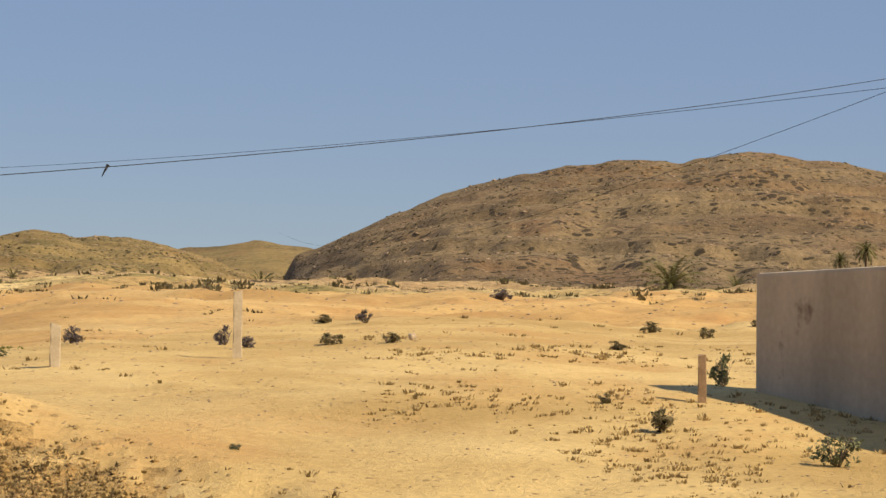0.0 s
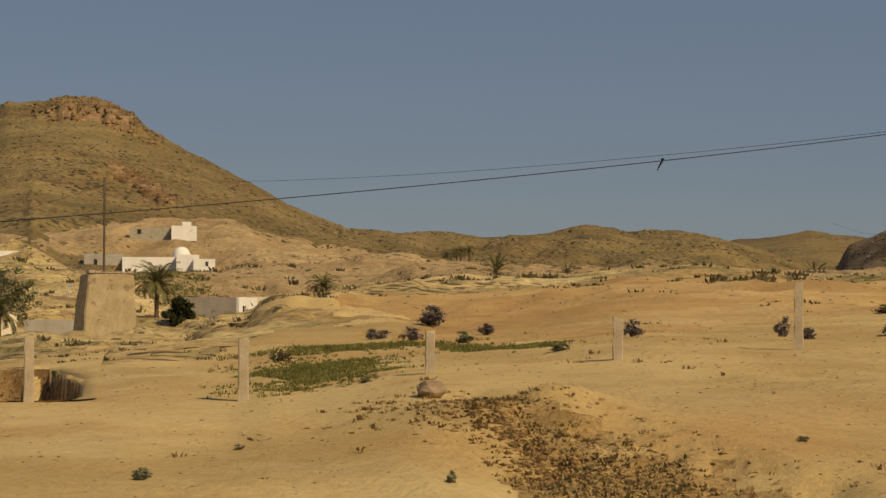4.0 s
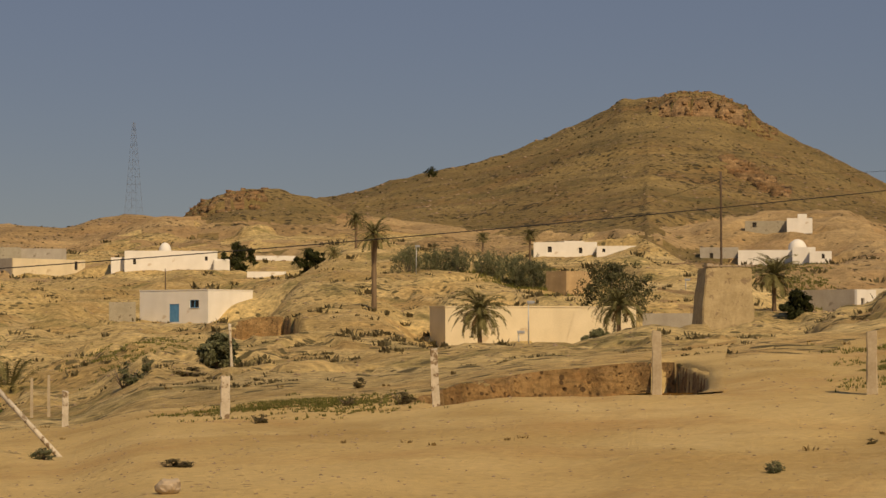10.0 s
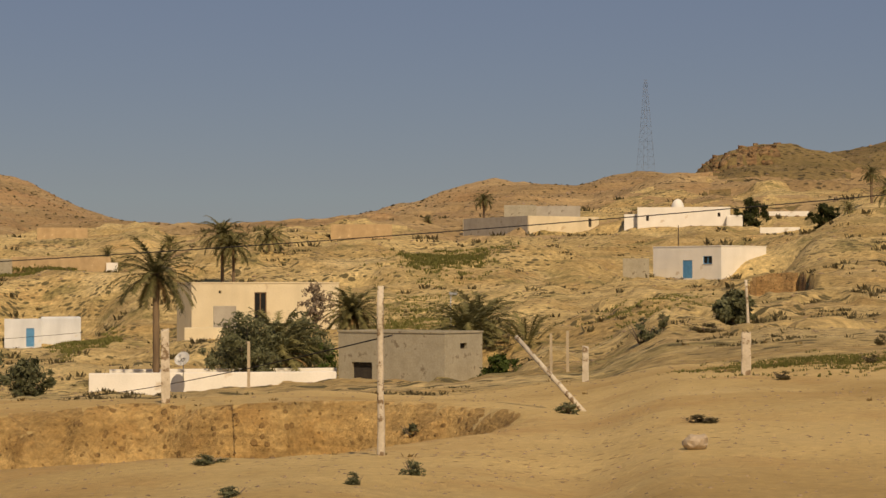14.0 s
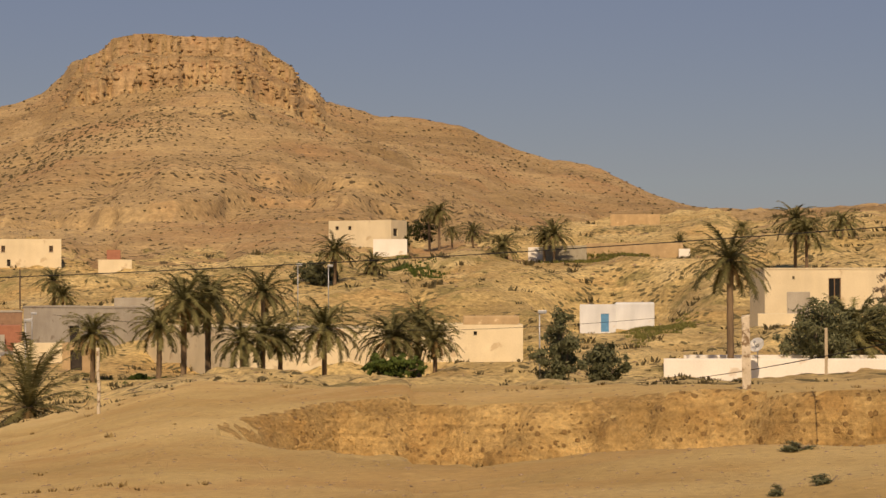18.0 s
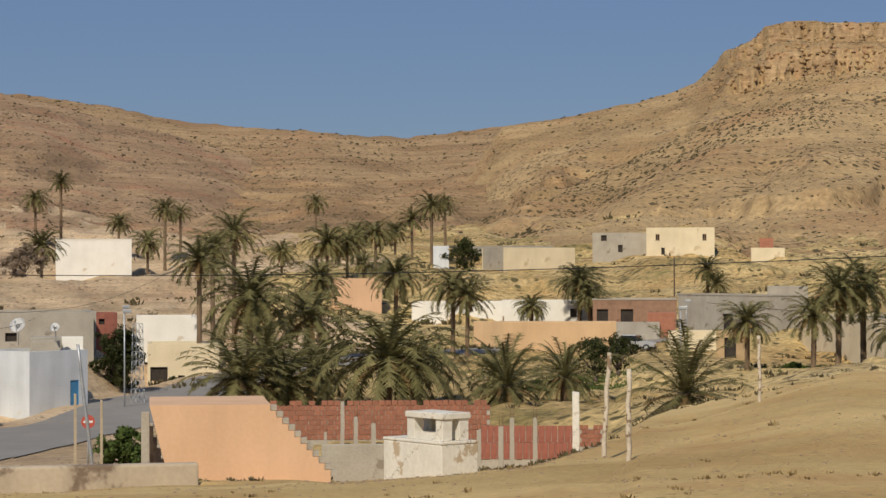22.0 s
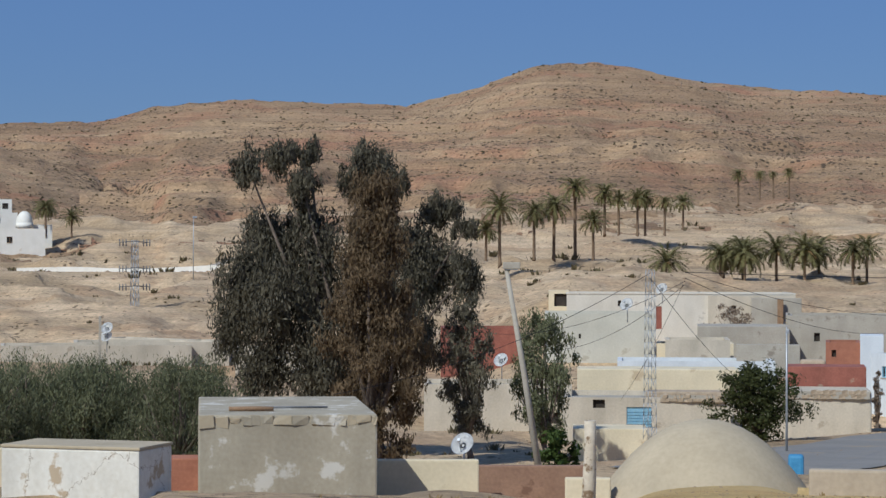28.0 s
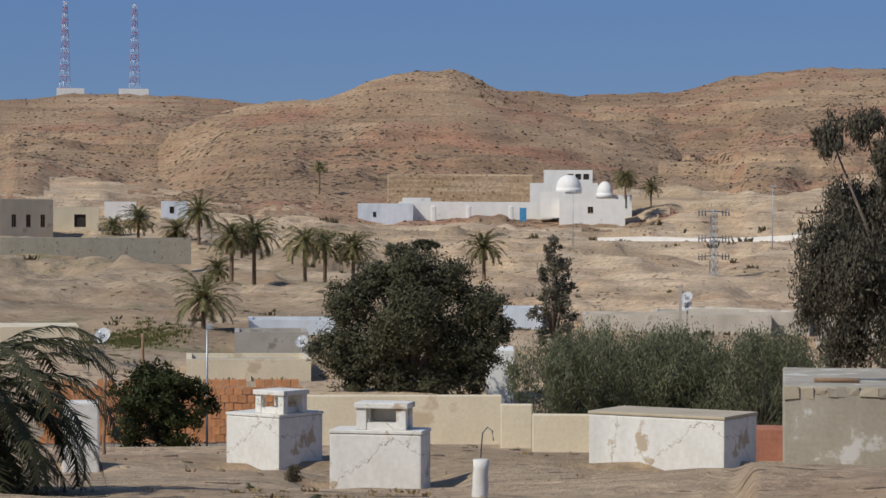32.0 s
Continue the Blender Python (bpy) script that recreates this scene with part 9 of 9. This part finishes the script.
palm(91.94, 380.0, 8.84, 6.21, 0.96)
palm(91.47, 380.0, 8.84, 6.88, 1.22)
palm(91.27, 382.0, 8.88, 6.53, 1.02)
palm(90.78, 380.0, 8.85, 5.44, 0.83)
palm(90.32, 380.0, 9.80, 4.77, 0.96)
palm(95.33, 300.0, 4.28, 4.16, 0.90)
palm(90.73, 300.0, 1.32, 3.76, 1.41)
palm(106.49, 430.0, 9.94, 4.81, 0.96)
palm(89.37, 295.0, 0.46, 4.94, 1.15)
palm(88.76, 295.0, 0.62, 5.53, 1.41)
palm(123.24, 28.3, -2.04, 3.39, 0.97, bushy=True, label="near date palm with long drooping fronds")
tree(111.90, 100.8, -5.86, 7.59, [(0, 0, 0.8, 0.19, 0.16), (-0.25, 0.05, 0.72, 0.16, 0.15), (0.2, 0, 0.72, 0.19, 0.16), (-0.42, 0, 0.56, 0.17, 0.16), (0.43, 0, 0.55, 0.17, 0.17), (0, -0.1, 0.5, 0.25, 0.25), (-0.5, 0, 0.27, 0.16, 0.16), (-0.25, 0, 0.3, 0.2, 0.2), (0.25, 0, 0.3, 0.2, 0.2), (0.52, 0, 0.4, 0.13, 0.13), (0.42, 0, 0.24, 0.15, 0.13), (-0.1, 0, 0.93, 0.09, 0.06), (0.08, 0, 0.94, 0.09, 0.05), (-0.35, 0, 0.66, 0.12, 0.09), (-0.12, 0, 0.1, 0.17, 0.14), (0.15, 0, 0.1, 0.17, 0.14), (-0.38, 0, 0.1, 0.14, 0.12), (0.36, 0, 0.08, 0.13, 0.12)], 75000, 0.088, DARKEUCA, "large spreading dark green tree", trunk=0.35, seed=51, hollow=0.45)
leafy(118.29, 72.0, -4.79, 3.42, 2.47, DARKLEAF, "dense dark green clipped tree", 2600, 0.12, low=0.05, seed=52, clumps=14, scale=1.20)
leafy(108.32, 135.8, -4.64, 2.81, 6.55, EUCA, "slim dark cypress-like tree", 1300, 0.2, low=0.04, seed=53, clumps=14, top=0.55, scale=1.06)
leafy(107.95, 74.4, -4.63, 4.32, 3.31, OLIVE, "dense grey-green olive tree", 4680, 0.105, low=0.03, seed=54, clumps=18, scale=1.20, droop=-0.5)
leafy(105.60, 76.8, -4.80, 4.27, 3.49, OLIVE, "dense grey-green olive tree", 4680, 0.105, low=0.03, seed=55, clumps=18, scale=1.20, droop=-0.5)
leafy(103.12, 75.6, -4.65, 4.01, 3.30, OLIVE, "dense grey-green olive tree", 4680, 0.105, low=0.03, seed=56, clumps=18, scale=1.20, droop=-0.5)
leafy(106.83, 76.8, -4.31, 4.27, 3.12, OLIVE, "dense grey-green olive tree", 4680, 0.105, low=0.03, seed=57, clumps=18, scale=1.20, droop=-0.5)
leafy(104.52, 79.2, -4.53, 4.60, 3.18, OLIVE, "dense grey-green olive tree", 4680, 0.105, low=0.03, seed=58, clumps=18, scale=1.20, droop=-0.5)
leafy(102.54, 79.2, -4.55, 3.00, 3.04, OLIVE, "dense grey-green olive tree", 2860, 0.105, low=0.03, seed=59, clumps=14, scale=1.20, droop=-0.5)
leafy(95.79, 93.6, -6.18, 2.48, 6.76, EUCA, "thin young eucalyptus tree", 2000, 0.15, low=0.2, seed=60, clumps=12, droop=0.6, scale=1.20)
leafy(93.85, 96.0, -6.37, 3.27, 6.37, OLIVE, "thin grey-green eucalyptus tree", 1900, 0.15, low=0.2, seed=61, clumps=12, droop=0.6, scale=1.20)
leafy(93.50, 72.0, -4.52, 1.00, 1.26, GREENLEAF, "large-leaved green garden plant", 400, 0.14, low=0.02, seed=62, scale=1.20)
leafy(98.16, 91.2, -6.10, 3.80, 12.00, RUSTLEAF, "tall rust-brown dry conifer", 9000, 0.16, low=0.06, seed=63, clumps=24, top=0.6, trunk=0.25, droop=0.3, scale=1.20)
tree(99.05, 100.8, -6.80, 14.40, [(-0.29, -0.06, 0.90, 0.070, 0.060), (-0.19, 0.00, 0.94, 0.070, 0.060), (-0.10, 0.06, 0.95, 0.055, 0.050), (-0.12, -0.03, 0.85, 0.060, 0.060), (0.10, 0.03, 0.92, 0.080, 0.070), (0.18, -0.06, 0.84, 0.050, 0.070), (0.05, 0.00, 0.86, 0.060, 0.060), (0.32, 0.06, 0.77, 0.080, 0.055), (0.40, -0.03, 0.71, 0.045, 0.050), (0.28, 0.03, 0.58, 0.120, 0.120), (0.39, -0.06, 0.55, 0.060, 0.100), (0.21, 0.00, 0.67, 0.080, 0.070), (-0.22, 0.06, 0.67, 0.100, 0.100), (-0.29, -0.03, 0.53, 0.100, 0.130), (-0.34, 0.03, 0.40, 0.075, 0.110), (-0.21, -0.06, 0.47, 0.120, 0.150), (-0.23, 0.00, 0.27, 0.090, 0.130), (-0.08, 0.06, 0.58, 0.120, 0.170), (-0.06, -0.03, 0.29, 0.120, 0.190), (-0.11, 0.03, 0.75, 0.065, 0.070), (0.17, -0.06, 0.43, 0.120, 0.130), (0.10, 0.00, 0.61, 0.100, 0.130), (0.26, 0.06, 0.34, 0.065, 0.100)], 110000, 0.125, EUCA, "towering grey-green eucalyptus tree with drooping foliage", name="eucalyptus_tree", trunk=0.28, seed=64, droop=0.6, hollow=0.2)

# ---- walls of separate pieces, the road and the cables ----
brick_wall(75.63, 112.5, -7.02, 11.45, 1.95, "long unfinished red hollow-brick wall", 8, 36)
brick_wall(86.9, 130.45, -5.75, 5.6, 0.5, "rubble stone course along a wall top", 2, 16, name="stone_course", unit=STONE, rough=0.05, ragged=0.2, deep=0.0)
brick_wall(90.1, 121.85, -5.5, 3.4, 0.42, "rubble stone course along a roof edge", 2, 14, name="stone_course", unit=STONE, rough=0.05, ragged=0.25, deep=0.0)
brick_wall(70.16, 90.0, -5.55, 0.95, 0.85, "end of a red brick wall", 5, 5)
brick_wall(71.73, 100.0, -6.93, 4.55, 1.49, "dark red sheet fence between concrete columns", 2, 16, name="sheet_fence", unit=REDPAINT, ragged=0.0)
brick_wall(117.98, 79.2, -5.56, 9.16, 2.21, "orange stone boundary wall with pale joints", 8, 30, name="stone_wall", unit=STONEWALL, rough=0.012)

solid(87.72, 74.4, -4.86, 0.51, 0.48, 0.60, 0, walls=BLUE, label="small bright blue plastic cart", name="blue_cart", category="cart", bevel=0.1)
solid(84.30, 157.7, -4.21, 1.99, 0.71, 2.00, 0, walls=CEMENT, label="low cement parapet on the roof", name="roof_parapet")
solid(83.54, 158.6, -4.23, 1.48, 0.96, 1.20, 0, walls=WHITE, label="small whitewashed roof hut", name="roof_hut", category="hut")
solid(87.40, 141.9, -4.81, 1.61, 0.82, 1.50, 0, walls=STONE, label="pale stone pile on a roof", name="stone_pile", bevel=0.2)
solid(88.98, 151.5, -4.38, 4.21, 0.99, 1.00, 0, walls=CEMENT, label="grey block wall above a courtyard", name="block_wall")
leafy(89.06, 187.4, -3.14, 2.37, 2.21, TWIG, "bare grey tree in a yard", 260, 0.2, low=0.15, seed=81, scale=1.01)
leafy(85.49, 151.5, -8.55, 0.77, 3.88, TWIG, "bare climbing shrub against a house", 260, 0.16, low=0.02, seed=82, scale=1.04)
street_lamp(82.00, 183.6, -4.14, 2.53)
post(87.73, 146.3, -4.46, 2.39, 0.12, METAL, 0, "thin steel antenna pole on a roof", name="antenna_pole", round_post=True)
post(72.37, 238.0, -5.96, 2.21, 0.2, WOOD, 0, "weathered thin wooden pole", name="wooden_pole", round_post=True)
post(68.02, 270.0, -3.54, 6.12, 0.2, DARKWOOD, 0, "dark wooden electricity pole", name="utility_pole", group="utility poles", round_post=True)
post(36.79, 297.4, 6.10, 3.75, 0.16, DARKWOOD, 0, "dark wooden electricity pole", name="utility_pole", group="utility poles", round_post=True)

strip("road", ROAD, 8.0, ASPHALT, "grey asphalt village road with sandy edges", "road")
strip("path", [(23.9, 37.5), (23.7, 45), (23.3, 60), (22.4, 90), (21.5, 120)], 1.6, SAND, "trodden pale sandy footpath", "path", 0.03)

A_END, B_END = at(90.3, 70, 1.58), at(-13, 80, 11.75)
wire("cable", (A_END, B_END), 3.25, 0.011, "long black overhead cable sagging across the valley")
wire("cable", (at(22.49, 166, 13.05), at(-13, 80, 11.3)), 1.4, 0.010, "thin black overhead cable from a wooden pole")
wire("cable", (at(4.2, 420, 23.0), at(-13, 80, 11.9)), 4.5, 0.012, "thin black overhead cable over the hill")
wire("cable", (at(22.49, 166, 13.0), at(31, 300, 14.0)), 2.0, 0.012, "thin black overhead cable from a wooden pole")
wire("cable", (A_END, at(81.1, 128, 1.0)), 1.6, 0.009, "thin black overhead cable over the street")
wire("cable", (at(90.3, 70, 1.4), at(84.2, 152, -1.8)), 1.2, 0.010, "thin black overhead cable to a house")
wire("cable", (at(90.3, 70, 1.3), at(96, 100, -1.0)), 0.8, 0.008, "thin black overhead cable to a yard")
wire("cable", (at(91.18, 69.8, 1.55), at(99.2, 64, -1.9)), 0.5, 0.009, "thin black overhead cable to a yard")
wire("cable", (at(91.18, 69.8, 1.4), at(88.4, 120, -5.0)), 0.4, 0.009, "thin black stay cable to the street")
wire("cable", (at(90.3, 70, 1.2), at(93.8, 108, -2.2)), 0.6, 0.008, "thin black overhead cable to a house")
wire("cable", (at(90.35, 70, 1.2), at(91.9, 115, -5.0)), 0.3, 0.007, "thin black overhead cable to a house")
wire("cable", (at(67.2, 160, -1.0), at(51.9, 150, -1.2)), 1.0, 0.014, "thin black overhead cable between lamps")
wire("cable", (at(54.4, 155, -4.5), at(44.05, 24.2, 1.2)), 0.9, 0.008, "thin wire to a leaning pole")
leaning_pole(at(39.2, 34.0, ground_z(39.2, 34.0) - 0.05), at(40.95, 35.0, 0.94), 0.085, PALEPOST, "leaning peeling whitewashed pole")
k_dir = (Vector(B_END) - Vector(A_END))
f_k = min((abs(math.degrees(math.atan2((Vector(A_END) + k_dir * q / 400).y, (Vector(A_END) + k_dir * q / 400).x)) - 8.64), q / 400) for q in range(401))[1]
k_pos = Vector(A_END) + k_dir * f_k - Vector((0, 0, 4 * 3.25 * f_k * (1 - f_k)))
rag = tagged(new("cable_rag"), "scrap of dark cloth tied to a cable", "rag")
rag.matrix_basis = Matrix.Translation(k_pos) @ pose(0, 0, 0, 0, 0, 8.6 - 90) @ Matrix.Scale(0.65, 4)
part("knot", tube(bmesh.new(), [(-0.06, 0, 0.03), (0.0, 0, 0.05), (0.07, 0, 0.03)], [0.03, 0.07, 0.03], 7), CABLE, rag)
part("tail", tube(bmesh.new(), [(0, 0, 0.02), (-0.08, 0, -0.12), (-0.2, 0.02, -0.36)], [0.05, 0.04, 0.015], 6), CABLE, rag)
